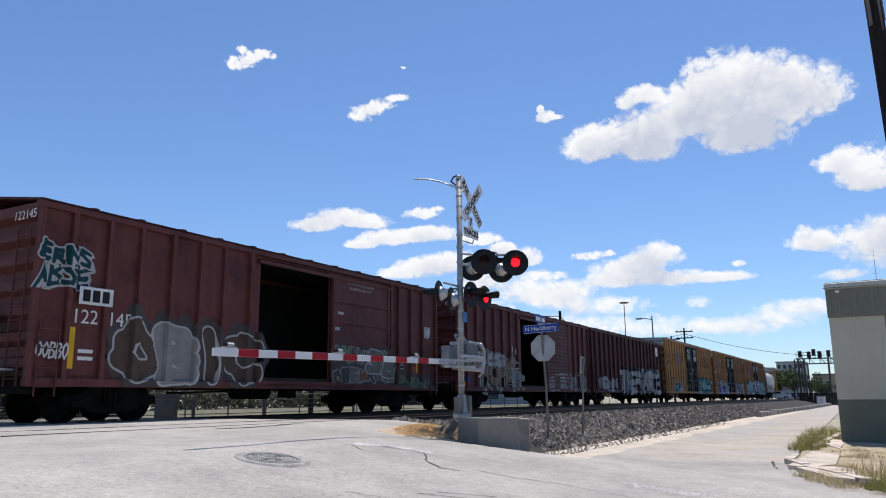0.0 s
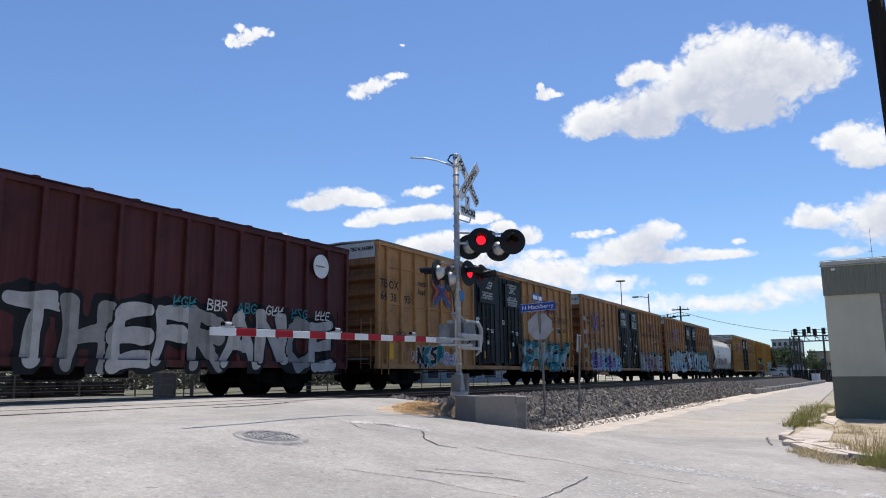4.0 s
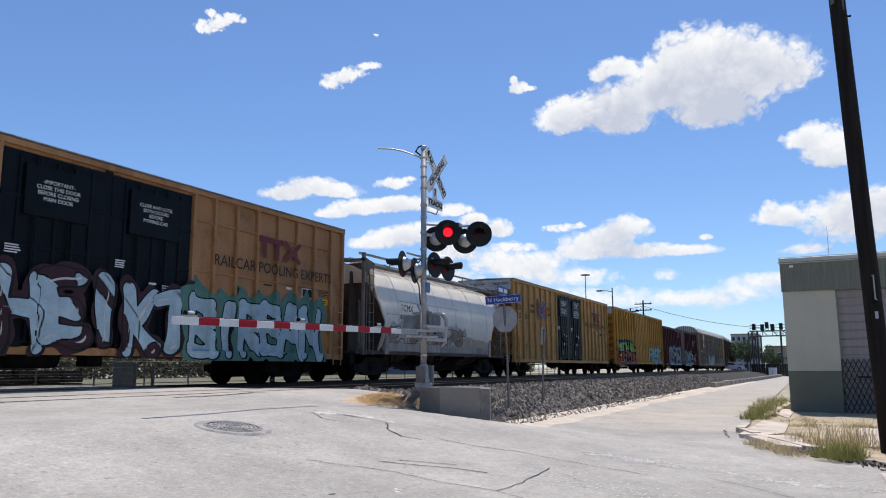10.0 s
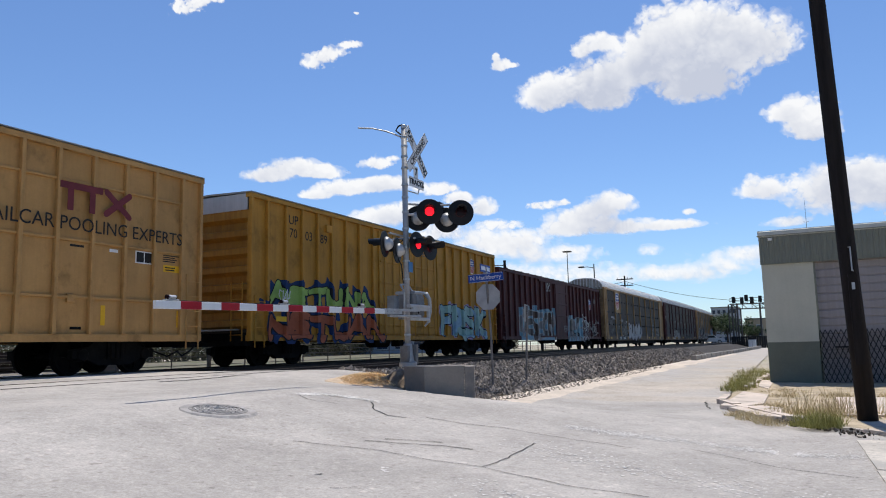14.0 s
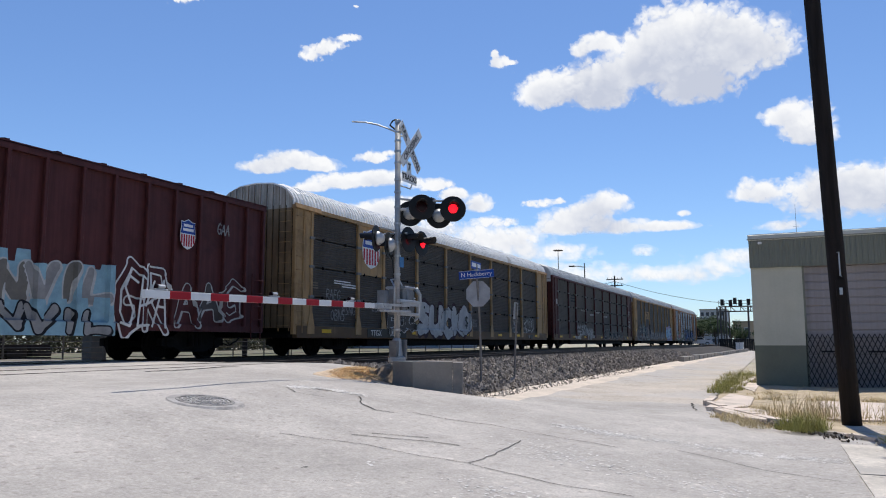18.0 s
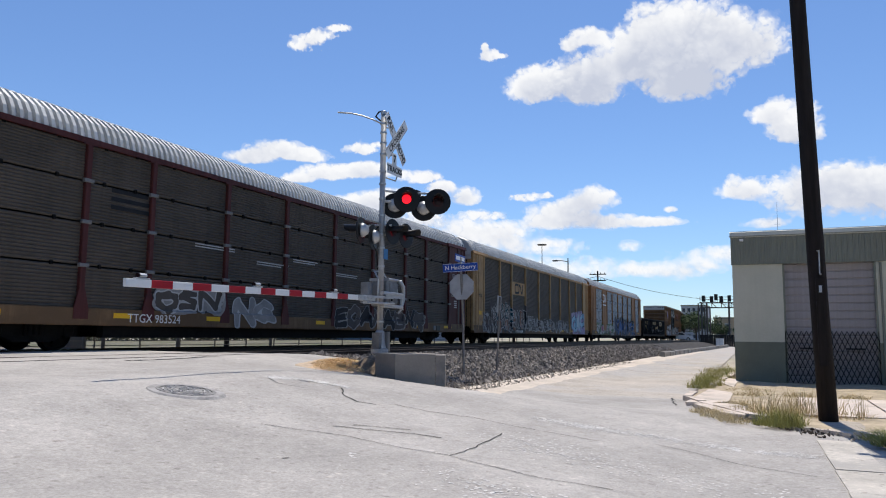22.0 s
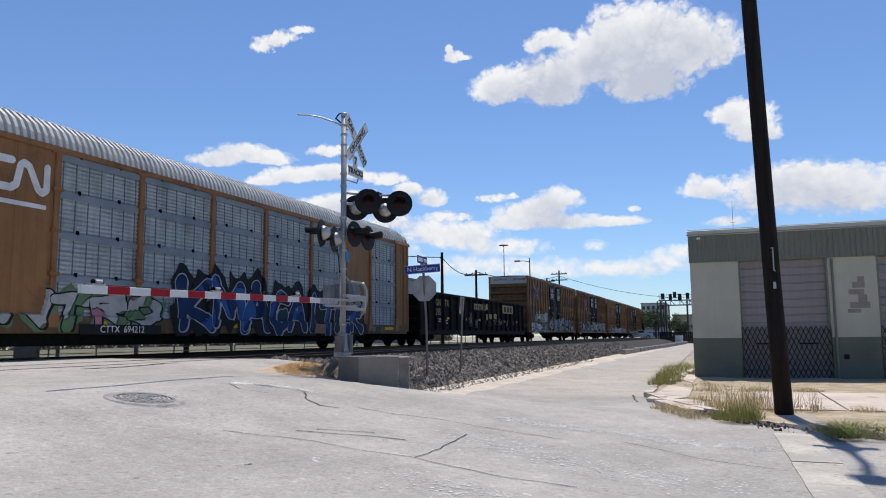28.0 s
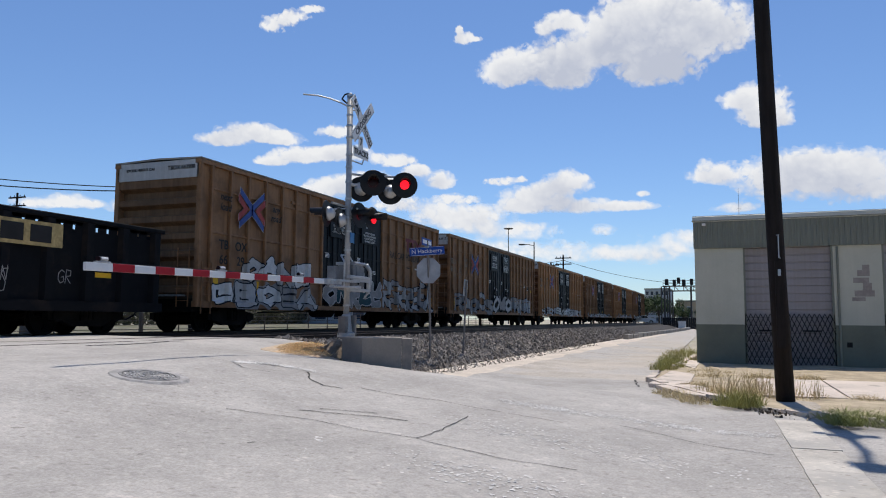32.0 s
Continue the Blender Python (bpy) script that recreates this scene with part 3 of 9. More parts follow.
tufts("short_dry_grass", "short brown dry grass between kerb and pavement", [(13.6, 0.3, 0.5), (13.2, -0.2, 0.5), (13.1, -0.9, 0.5), (12.9, 0.95, 0.3), (12.2, 0.75, 0.3), (11.7, 0.5, 0.25), (14.6, 0.6, 0.3), (13.0, -1.9, 0.25), (12.9, -2.6, 0.25), (17.3, -0.5, 0.3), (17.3, -1.5, 0.3), (17.3, 0.4, 0.4), (18.6, 0.5, 0.5)], 3800, 0.04, 0.17, STRAW, 13, 0.9)
LITTER = mat("dark_leaf_litter", (0.09, 0.07, 0.05), 0.9, var=0.4, scale=14, island=0.6)
stones(900, 10.2, 14.5, -0.7, 0.7, 0.008, 0.028, LITTER, "kerb_litter", "dark crumbs and leaf litter along the kerb", 1.0, lambda x, y: abs(x + 0.25 - kerb_x(y)) < 0.35)
stones(700, 10.2, 16.2, -2.0, 1.6, 0.008, 0.03, PALE_STONE, "loose_pebbles", "loose pebbles and crumbs along the kerb", 1.0, lambda x, y: -0.75 < x - kerb_x(y) < 0.3)

STRAW2 = mat("bright_straw", (0.9, 0.6, 0.32), 0.85, var=0.25, scale=5, island=0.35, bump=0)
tufts("bank_grass", "matted bright dry straw grass on the soil bank", [(11.8, 7.0, 0.35), (12.1, 7.2, 0.4), (12.0, 7.5, 0.35), (12.4, 7.55, 0.4), (11.6, 7.2, 0.3), (12.35, 7.05, 0.35)], 5500, 0.02, 0.06, STRAW2, 5, 1.8)

# dark stony ground between and beyond the tracks
s = Shape()
fx = stations(-60, 190, -10, 30, 0.8, 1.2)
for x in fx:
    s.v += [(x, 17.5 + 0.5 * j, lift(x, 17.5 + 0.5 * j) + (0.03 if j else -0.05) + 0.03 * noise.noise((x * 2, j, 6))) for j in range(18)]
s.f += [(i * 18 + j, i * 18 + j + 1, (i + 1) * 18 + j + 1, (i + 1) * 18 + j) for i in range(len(fx) - 1) for j in range(17)]
tagged(part("far_ballast", s, mat("dusty_ballast", (0.2, 0.18, 0.15), 0.95, var=0.4, scale=4, grain=20, bump=0.8)), "dusty brown-grey ballast behind the train", "ballast", kind="structure")

# ---- tracks ----
RAIL_PROFILE = [(-0.07, -0.17), (0.07, -0.17), (0.07, -0.155), (0.012, -0.13), (0.012, -0.045), (0.036, -0.035), (0.036, -0.005), (0.028, 0.0), (-0.028, 0.0), (-0.036, -0.005), (-0.036, -0.035), (-0.012, -0.045), (-0.012, -0.13), (-0.07, -0.155)]


def track(y, x0, x1, label):
    t = thing("railway_track", pose(0, y, RAIL), label, "track", "railway tracks", "structure")
    for side in (-0.755, 0.755):
        part("rail", Shape().prism([(side + p, q) for p, q in RAIL_PROFILE], "x", x0, x1), RAIL_STEEL, t)
    return t


# ---- train ----
TRAIN_SIDE = 1.6
# x of one mark on the train (the leading end of its eighth car) second by second, and where each car begins after it
MARK = [(0, 136.4), (5, 86.5), (9, 46.4), (12, 16.33), (15, -13.8), (18, -44.2), (21, -74.1), (24, -103.75), (28, -143.3), (32, -182.2)]
BEND_X, BEND_R = 128.0, 260.0


def mark_x(t):
    """Smooth position of the mark."""
    ts, xs = [p[0] for p in MARK], [p[1] for p in MARK]
    c = np.polyfit(ts, xs, 4)
    return float(np.polyval(c, t))


def on_track(s):
    """Place and heading of a point s metres along the train's track, which bends away far off."""
    if s < BEND_X:
        return s, TRAIN_Y, 0.0
    a = (s - BEND_X) / BEND_R
    return BEND_X + BEND_R * math.sin(a), TRAIN_Y + BEND_R * (1 - math.cos(a)), a


CARS = []          # (car, metres behind the mark, length)


def car_at(s, length):
    xa, ya, _ = on_track(s)
    xb, yb, _ = on_track(s + length)
    return pose(xa, ya, RAIL, 0, 0, math.degrees(math.atan2(yb - ya, xb - xa)))

PLASTIC_WHITE = mat("stencil_white", (0.72, 0.71, 0.68), 0.6, var=0.15, scale=3, grain=40, bump=0.02)
STENCIL_BLACK = mat("stencil_black", (0.02, 0.018, 0.016), 0.6, var=0.3, grain=40, bump=0.02)
STENCIL_GREY = mat("faded_stencil", (0.22, 0.17, 0.12), 0.7, var=0.2, bump=0.02)
YELLOW = mat("safety_yellow", (0.75, 0.42, 0.02), 0.55, var=0.15, grain=40, bump=0.04)
RED_PAINT = mat("sign_red", (0.42, 0.02, 0.03), 0.5, var=0.15, grain=40, bump=0.03)
BLUE_PAINT = mat("sign_blue", (0.02, 0.06, 0.28), 0.5, var=0.15, grain=40, bump=0.03)
RACK_GREY = mat("autorack_screen", (0.085, 0.071, 0.058), 0.6, 0.0, var=0.2, scale=0.9, grain=25, bump=0.1, streak=0.25)
RACK_BLUE = mat("galvanised_screen", (0.46, 0.50, 0.51), 0.55, 0.0, var=0.25, scale=1.5, grain=25, bump=0.1, streak=0.35)
RACK_WHITE = mat("white_roof_paint", (0.78, 0.77, 0.74), 0.55, var=0.1, scale=0.8, grain=12, bump=0.05, tint=(0.5, 0.46, 0.4), tint_amount=0.1, tint_scale=1.2)
RACK_ROOF = mat("galvanised_roof", (0.50, 0.50, 0.485), 0.55, 0.15, var=0.2, scale=0.8, grain=12, bump=0.1)
ROOF_GREY = mat("weathered_car_roof", (0.35, 0.32, 0.28), 0.6, 0.3, var=0.25, scale=1.0, grain=14)
DOOR_NAVY = mat("dark_blue_door_paint", (0.0042, 0.0062, 0.009), 0.5, var=0.3, scale=1.2, grain=25, bump=0.1, spec=0.12)
END_WHITE = mat("dull_white_band", (0.5, 0.49, 0.47), 0.6, var=0.12, scale=2, grain=20, bump=0.03, streak=0.2)
# near-black for sheets added inside open cars; the interior's darkness put into colour
LINING = mat("dark_inside_sheet", (0.022, 0.023, 0.021), 0.85, var=0.35, scale=1.5, grain=20, streak=0.3)
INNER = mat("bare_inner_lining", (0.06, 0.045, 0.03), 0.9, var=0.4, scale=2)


def body_paint(name, col, streak=0.45, rust=0.3):
    return mat(name, col, 0.62, var=0.16, scale=0.7, grain=18, bump=0.1, streak=streak, tint=tuple(c * 0.55 for c in col), tint_amount=rust, tint_scale=0.9)


MAROON = body_paint("faded_maroon", (0.14, 0.047, 0.041), 0.25)
MAROON2 = body_paint("dark_maroon", (0.085, 0.025, 0.024))
MAROON3 = body_paint("deep_maroon", (0.078, 0.021, 0.019))
TAN = body_paint("weathered_tan", (0.45, 0.232, 0.092), 0.15)
TAN2 = body_paint("brown_tan", (0.40, 0.205, 0.09), 0.2, 0.3)
GOLD = body_paint("golden_tan", (0.48, 0.265, 0.09), 0.12, 0.2)
UPYEL = body_paint("deep_yellow", (0.47, 0.23, 0.035), 0.2, 0.25)
RACK_TAN = body_paint("rack_yellow_tan", (0.40, 0.245, 0.11), 0.3, 0.4)
RACK_SILL = body_paint("grimy_rack_sill", (0.2, 0.12, 0.06), 0.7, 0.8)
RACK_ORANGE = body_paint("rack_brown", (0.31, 0.15, 0.06), 0.25, 0.3)
HOPPER_GREY = mat("hopper_grey", (0.78, 0.71, 0.61), 0.55, var=0.07, scale=0.5, grain=18, bump=0.04, streak=0.1, tint=(0.64, 0.57, 0.49), tint_amount=0.3, tint_scale=0.7)
HOPPER_SILL = body_paint("dusty_hopper_sill", (0.42, 0.37, 0.32), 0.35, 0.5)
# brown dirt and the shade under the overhanging ends, mixed into one dark colour
HOPPER_END = body_paint("shaded_dirty_hopper_end", (0.1, 0.076, 0.06), 0.4, 0.4)
HOPPER_FRAME = body_paint("grimy_hopper_frame", (0.2, 0.175, 0.15), 0.4, 0.4)
RUST_TAN = body_paint("rusty_brown_tan", (0.29, 0.155, 0.075), 0.4, 0.4)
GON_BLACK = mat("gondola_black", (0.009, 0.0095, 0.011), 0.65, var=0.3, scale=0.8, grain=18, bump=0.1, spec=0.05, tint=(0.02, 0.016, 0.014), tint_amount=0.3, tint_scale=0.9)

# side paints darkened for the end walls: shade between cars put into the colour
END_PAINT = {"weathered_tan": body_paint("shaded_tan_end", (0.27, 0.135, 0.06), 0.5, 0.4), "brown_tan": body_paint("shaded_brown_end", (0.22, 0.105, 0.05), 0.5, 0.4), "golden_tan": body_paint("shaded_gold_end", (0.36, 0.18, 0.06), 0.4, 0.3), "rusty_brown_tan": body_paint("shaded_rust_end", (0.2, 0.11, 0.055), 0.5, 0.4), "deep_yellow": body_paint("shaded_yellow_end", (0.4, 0.19, 0.03), 0.4, 0.3)}
RIB = 0.11         # how far the ribs stand proud
SKIN = {}          # outer face of each car, for paint
WHEELS = []        # (wheelset, car entry)


def wheel_data():
    s = Shape()
    for sy in (-1, 1):
        m = Matrix.Translation((0, sy * 0.72, 0)) @ pose(0, 0, 0, 90 * sy, 0, 0)
        s.lathe([(0.05, -0.08), (0.12, -0.06), (0.36, 0.02), (0.37, -0.01), (0.42, -0.01), (0.42, 0.09), (0.455, 0.1), (0.455, 0.13), (0.37, 0.13), (0.34, 0.09), (0.14, 0.07), (0.1, 0.12)], 28, m)
    s.tube([(0, -0.95, 0), (0, 0.95, 0)], 0.085, 10)
    # four lightening holes' rims on the face, so that turning shows
    for sy in (-1, 1):
        for a in range(4):
            c, d = math.cos(a * math.pi / 2), math.sin(a * math.pi / 2)
            s.box(-0.03, 0.03, sy * 0.74 - 0.06, sy * 0.74 + 0.06, 0.14, 0.3, Matrix.Rotation(a * math.pi / 2, 4, "Y"))
    return s.data("wheelset", DARK_IRON)


def truck_data(material):
    s = Shape()
    for sy in (-1.02, 1.02):
        ring = [(-1.15, 0.36), (-1.15, 0.56), (-0.75, 0.62), (-0.4, 0.86), (0.4, 0.86), (0.75, 0.62), (1.15, 0.56), (1.15, 0.36), (0.8, 0.36), (0.45, 0.2), (-0.45, 0.2), (-0.8, 0.36)]
        s.prism(ring, "y", sy - 0.09, sy + 0.09)
        s.box(-0.25, 0.25, sy - 0.14, sy + 0.14, 0.34, 0.74)
        for sx in (-0.89, 0.89):
            s.lathe([(0.13, -0.12), (0.15, -0.1), (0.15, 0.1), (0.1, 0.13)], 12, Matrix.Translation((sx, sy, 0.45)) @ pose(0, 0, 0, 90 if sy > 0 else -90, 0, 0))
        for k in (-0.14, 0.0, 0.14):
            s.tube([(k, sy - 0.15, 0.36), (k, sy - 0.15, 0.7)], 0.055, 8)
    s.box(-0.22, 0.22, -1.0, 1.0, 0.5, 0.8)
    return s.data("truck", material)


WHEEL_DATA, TRUCK_DATA = wheel_data(), truck_data(DARK_IRON)
DUSTY_TRUCK = truck_data(mat("dusty_cast_steel", (0.02, 0.016, 0.013), 0.85, var=0.4, scale=5, grain=40, bump=0.3))


def running_gear(car, L, inset=2.3, sill=0.95, truck_mesh=None):
    """Two trucks with their wheelsets, couplers, and the dark underframe between them."""
    for x in (inset, L - inset):
        tr = put("truck", truck_mesh or TRUCK_DATA, car, pose(x, 0, 0))
        for dx in (-0.89, 0.89):
            WHEELS.append((put("wheelset", WHEEL_DATA, tr, pose(dx, 0, 0.42)), dx))
    s = Shape().box(0.3, L - 0.3, -0.35, 0.35, 0.75, sill + 0.1)
    for k in range(1, 6):
        s.box(L * k / 6 - 0.06, L * k / 6 + 0.06, -1.35, 1.35, 0.82, sill + 0.05)
    part("underframe", s, DARK_IRON, car)
    part("brake_cylinder", Shape().tube([(L * 0.5 - 1.6, -0.75, 0.7), (L * 0.5 - 0.4, -0.75, 0.7)], 0.24, 12), DARK_IRON, car)
    part("brake_rod", Shape().tube([(inset + 1.6, -0.95, 0.62), (L * 0.5 - 1.8, -0.9, 0.68)], 0.025, 6), DARK_IRON, car)
    part("brake_valve", Shape().box(L * 0.5 + 0.3, L * 0.5 + 0.7, -0.95, -0.6, 0.5, 0.85, None, 0.03), DARK_IRON, car)
    for e, d in ((0, -1), (L, 1)):
        part("end_sill", Shape().box(*sorted((e - d * 0.02, e - d * 0.3)), -1.4, 1.4, 0.6, sill + 0.02), DARK_IRON, car)
        s = Shape().box(*sorted((e, e + d * 0.55)), -0.1, 0.1, 0.72, 0.95).box(*sorted((e + d * 0.45, e + d * 0.85)), -0.17, 0.14, 0.66, 1.0, None, 0.03)
        part("coupler", s, DARK_IRON, car)
        h = Shape().tube([(e, 0.4, 0.75), (e + d * 0.3, 0.38, 0.5), (e + d * 0.7, 0.3, 0.36), (e + d * 1.0, 0.2, 0.5)], 0.025, 6)
        part("brake_hose", h, BLACK_PAINT, car)


def ladder(car, material, m, h, w=0.45, n=7):
    s = Shape()
    for k in range(n):
        z = h * (k + 0.5) / n
        s.tube([(-w / 2, 0, z), (-w / 2, -0.07, z), (w / 2, -0.07, z), (w / 2, 0, z)], 0.011, 5)
    s.box(-w / 2 - 0.012, -w / 2 + 0.008, -0.035, 0.0, 0, h).box(w / 2 - 0.008, w / 2 + 0.012, -0.035, 0.0, 0, h)
    return part("ladder", s, material, car, m=m)


def stroke(s, pts, w, y, dy):
    """A brush stroke in the plane of a car's side: quads with round joints, each a hair proud of the last."""
    for i in range(len(pts) - 1):
        a, b = Vector(pts[i]), Vector(pts[i + 1])
        d = (b - a)
        if d.length < 1e-4:
            continue
        n = Vector((-d.y, d.x)).normalized() * w
        q = [a + n, b + n, b - n, a - n]
        s.add([(p.x, y - dy[0], p.y) for p in q], [(0, 1, 2, 3)])
        dy[0] += 0.0003
    for p in pts:
        s.add([(p[0] + w * math.cos(j * math.pi / 4), y - dy[0], p[1] + w * math.sin(j * math.pi / 4)) for j in range(8)], [tuple(range(8))])
        dy[0] += 0.0002


S_SHINE = mat("spray_shine", (0.55, 0.55, 0.53), 0.65, var=0.2, bump=0.02)
GLYPHS = [
    [[(0.1, 0), (0.1, 1), (0.75, 0.95), (0.85, 0.7), (0.3, 0.52), (0.9, 0.35), (0.8, 0.03), (0.1, 0)]],
    [[(0.0, 0), (0.45, 1), (0.95, 0)], [(0.25, 0.4), (0.75, 0.4)]],
    [[(0.95, 0.85), (0.5, 1), (0.1, 0.7), (0.1, 0.3), (0.5, 0), (0.95, 0.15), (0.9, 0.45), (0.55, 0.45)]],
    [[(0.1, 0), (0.1, 1), (0.9, 0), (0.9, 1)]],
    [[(0.9, 0.95), (0.3, 1), (0.1, 0.75), (0.8, 0.35), (0.7, 0.05), (0.1, 0.05)]],
    [[(0.9, 1), (0.15, 0.95), (0.1, 0.5), (0.1, 0.05), (0.9, 0)], [(0.1, 0.5), (0.75, 0.5)]],
    [[(0.1, 0), (0.1, 1), (0.8, 0.9), (0.8, 0.6), (0.15, 0.5), (0.9, 0)]],
    [[(0.5, 0), (0.1, 0.3), (0.1, 0.7), (0.5, 1), (0.9, 0.7), (0.9, 0.3), (0.5, 0)]],
    [[(0.1, 1), (0.1, 0), (0.85, 0.05)], [(0.5, 0.5), (0.9, 0.95)], [(0.15, 0.45), (0.9, 0.55)]],
]


def contour(field, xs, zs, ys, off, material, name, parent, label=""):
    """A sheet over the cells where field < 0, with smooth edges, draped over ys."""
    idx, v, f = {}, [], []

    def node(i, j):
        if (i, j) not in idx:
            idx[i, j] = len(v)
            v.append((xs[i], ys[i][j] - off, zs[j]))
        return idx[i, j]

    def edge(a, b):
        key = (a, b) if a < b else (b, a)
        if key not in idx:
            p, q = field[a], field[b]
            t = p / (p - q)
            idx[key] = len(v)
            v.append((xs[a[0]] + (xs[b[0]] - xs[a[0]]) * t, ys[a[0]][a[1]] + (ys[b[0]][b[1]] - ys[a[0]][a[1]]) * t - off, zs[a[1]] + (zs[b[1]] - zs[a[1]]) * t))
        return idx[key]

    inside = field < 0
    n, m = field.shape
    near = inside[:-1, :-1] | inside[1:, :-1] | inside[:-1, 1:] | inside[1:, 1:]
    for i, j in zip(*np.nonzero(near)):
        i, j = int(i), int(j)
        c = [(i, j), (i + 1, j), (i + 1, j + 1), (i, j + 1)]
        poly = []
        for k in range(4):
            a, b = c[k], c[(k + 1) % 4]
            if inside[a]:
                poly.append(node(*a))
            if inside[a] != inside[b]:
                poly.append(edge(a, b))
        if len(poly) > 2:
            f.append(tuple(poly))
    if not f:
        return None
    me = bpy.data.meshes.new(name)
    me.from_pydata(v, [], f)
    me.materials.append(material)
    ob = put(name, me, parent, None, label)
    ob["kind"] = "stuff"
    return ob


LETTER_FORMS = {
    "S": GLYPHS[4], "A": GLYPHS[1], "N": GLYPHS[3], "E": GLYPHS[5], "R": GLYPHS[6], "K": [[(0.1, 0), (0.12, 1)], [(0.9, 1), (0.2, 0.46), (0.95, 0)]], "G": GLYPHS[2],
    "M": [[(0.0, 0), (0.12, 1), (0.5, 0.4), (0.88, 1), (1.0, 0)]],
    "W": [[(0.0, 1), (0.25, 0), (0.5, 0.7), (0.75, 0), (1.0, 1)]],
    "V": [[(0.0, 1), (0.45, 0), (0.95, 1)]],
    "I": [[(0.45, 0), (0.5, 1)]],
    "L": [[(0.15, 1), (0.15, 0.04), (0.95, 0.1)]],
    "F": [[(0.15, 0), (0.15, 0.97), (0.95, 1)], [(0.15, 0.5), (0.75, 0.52)]],
    "T": [[(0.0, 0.95), (1.0, 1)], [(0.5, 0.95), (0.45, 0)]],
    "C": [[(0.95, 0.82), (0.55, 1), (0.12, 0.75), (0.1, 0.3), (0.5, 0), (0.95, 0.16)]],
    "H": [[(0.1, 0), (0.12, 1)], [(0.88, 0), (0.9, 1)], [(0.1, 0.5), (0.9, 0.52)]],
    "J": [[(0.2, 0.95), (0.9, 1), (0.8, 0.2), (0.45, 0), (0.1, 0.2)]],
    "P": [[(0.12, 0), (0.12, 1), (0.8, 0.95), (0.85, 0.6), (0.15, 0.45)]],
    "B": GLYPHS[0], "D": GLYPHS[0], "O": GLYPHS[7],
    "U": [[(0.1, 1), (0.12, 0.2), (0.5, 0), (0.88, 0.2), (0.9, 1)]],
}


LAYERS = {}


def graffiti(car, x0, x1, z0, z1, y, fills, edge, seed, n=5, wide=0.09, forms="", patchy=False, blocks=False, back=None, rim=None, label="spray-painted graffiti letters", split=None, glow=0.1, spike=0.0, gleam=False, pack=0.125, line=0.036):
    """Painted letter forms that spell nothing: a halo behind, an outline, the fill, and crescents of shine. They lie on the car's skin."""
    rnd = random.Random(seed)
    step = 0.034
    n = len(forms) or n
    # later paint lies over earlier paint on the same car
    LAYERS[car.name] = (LAYERS.get(car.name, -1) + 1) % 3
    up = 0.013 * LAYERS[car.name]
    xs = np.arange(x0 - 0.3 - spike, x1 + 0.3 + spike, step)
    zs = np.arange(z0 - 0.05, z1 + 0.25 + spike, step)
    skin = SKIN[car.name]
    ys = [[skin(x, z) for z in zs] for x in xs]
    X, Z = np.meshgrid(xs, zs, indexing="ij")
    ph = rnd.uniform(0, 9)
    XW = X + 0.05 * np.sin(2.3 * Z + ph) + 0.03 * np.sin(5.1 * Z + 3.0 * X + ph)
    ZW = Z + 0.06 * np.sin(1.7 * X + ph) + 0.025 * np.sin(6.3 * X + ph)
    cell = (x1 - x0) / n
    fill = np.full(X.shape, 9.0)
    every = np.full(X.shape, 9.0)
    who = np.zeros(X.shape, int)
    shine = np.full(X.shape, 9.0)
    for i in range(n):
        gl = rnd.choice(GLYPHS)
        hgt, lean = (z1 - z0) * rnd.uniform(0.74, 0.96), rnd.uniform(-0.12, 0.22)
        if forms:
            gl, hgt, lean = LETTER_FORMS[forms[i]], (z1 - z0) * rnd.uniform(0.9, 0.98), rnd.uniform(-0.04, 0.1)
        low = z0 + (z1 - z0 - hgt) * rnd.random()
        fat = min(wide, pack * min(cell * 1.15, hgt * 1.1)) * rnd.uniform(0.9, 1.15)
        d = np.full(X.shape, 9.0)
        ds = np.full(X.shape, 9.0)
        for row in gl:
            pts = [(x0 + cell * (i + 0.02 + 0.96 * (u + lean * (w - 0.5) + rnd.uniform(-0.06, 0.06))), low + fat + (hgt - 2 * fat) * (w + rnd.uniform(-0.05, 0.05))) for u, w in row]
            for (ax, az), (bx, bz) in zip(pts, pts[1:]):
                ll = max(1e-6, (bx - ax) ** 2 + (bz - az) ** 2)
                for tgt, sx, sz in ((d, 0.0, 0.0), (ds, wide * 0.35, -wide * 0.4)):
                    px, pz = XW + sx, ZW + sz
                    t = np.clip(((px - ax) * (bx - ax) + (pz - az) * (bz - az)) / ll, 0, 1)
                    np.minimum(tgt, np.hypot(px - ax - t * (bx - ax), pz - az - t * (bz - az)) - fat * (0.8 + 0.4 * t), out=tgt)
        top = d < line
        fill = np.where(top, d, fill)
        who = np.where(top, i, who)
        shine = np.where(top, np.maximum(d + wide * 0.5, -(ds + wide * 0.22)), shine)
        every = np.minimum(every, d)
    g = None
    if back:
        halo = every - line - glow - 0.07 * np.sin(9 * X + ph) * np.sin(7 * Z) - 0.05 * np.sin(4 * X + 2 * ph) - spike * (1 - np.abs((X * 1.3 + 0.5 * Z + ph) % 1.0 * 2 - 1)) ** 2
        if blocks:
            # a band of paint with square-topped drips standing over it
            cap = z1 - 0.05 + 0.3 * (np.floor(X * 1.9 + ph) * 7.13 % 1.0) * ((X * 1.9 + ph) % 1.0 > 0.3)
            halo = np.maximum(np.maximum(Z - cap, z0 - 0.04 - Z), np.maximum(x0 - 0.1 - X, X - x1 - 0.1))
        g = contour(halo, xs, zs, ys, 0.003 + up, back, "graffiti", car, label)
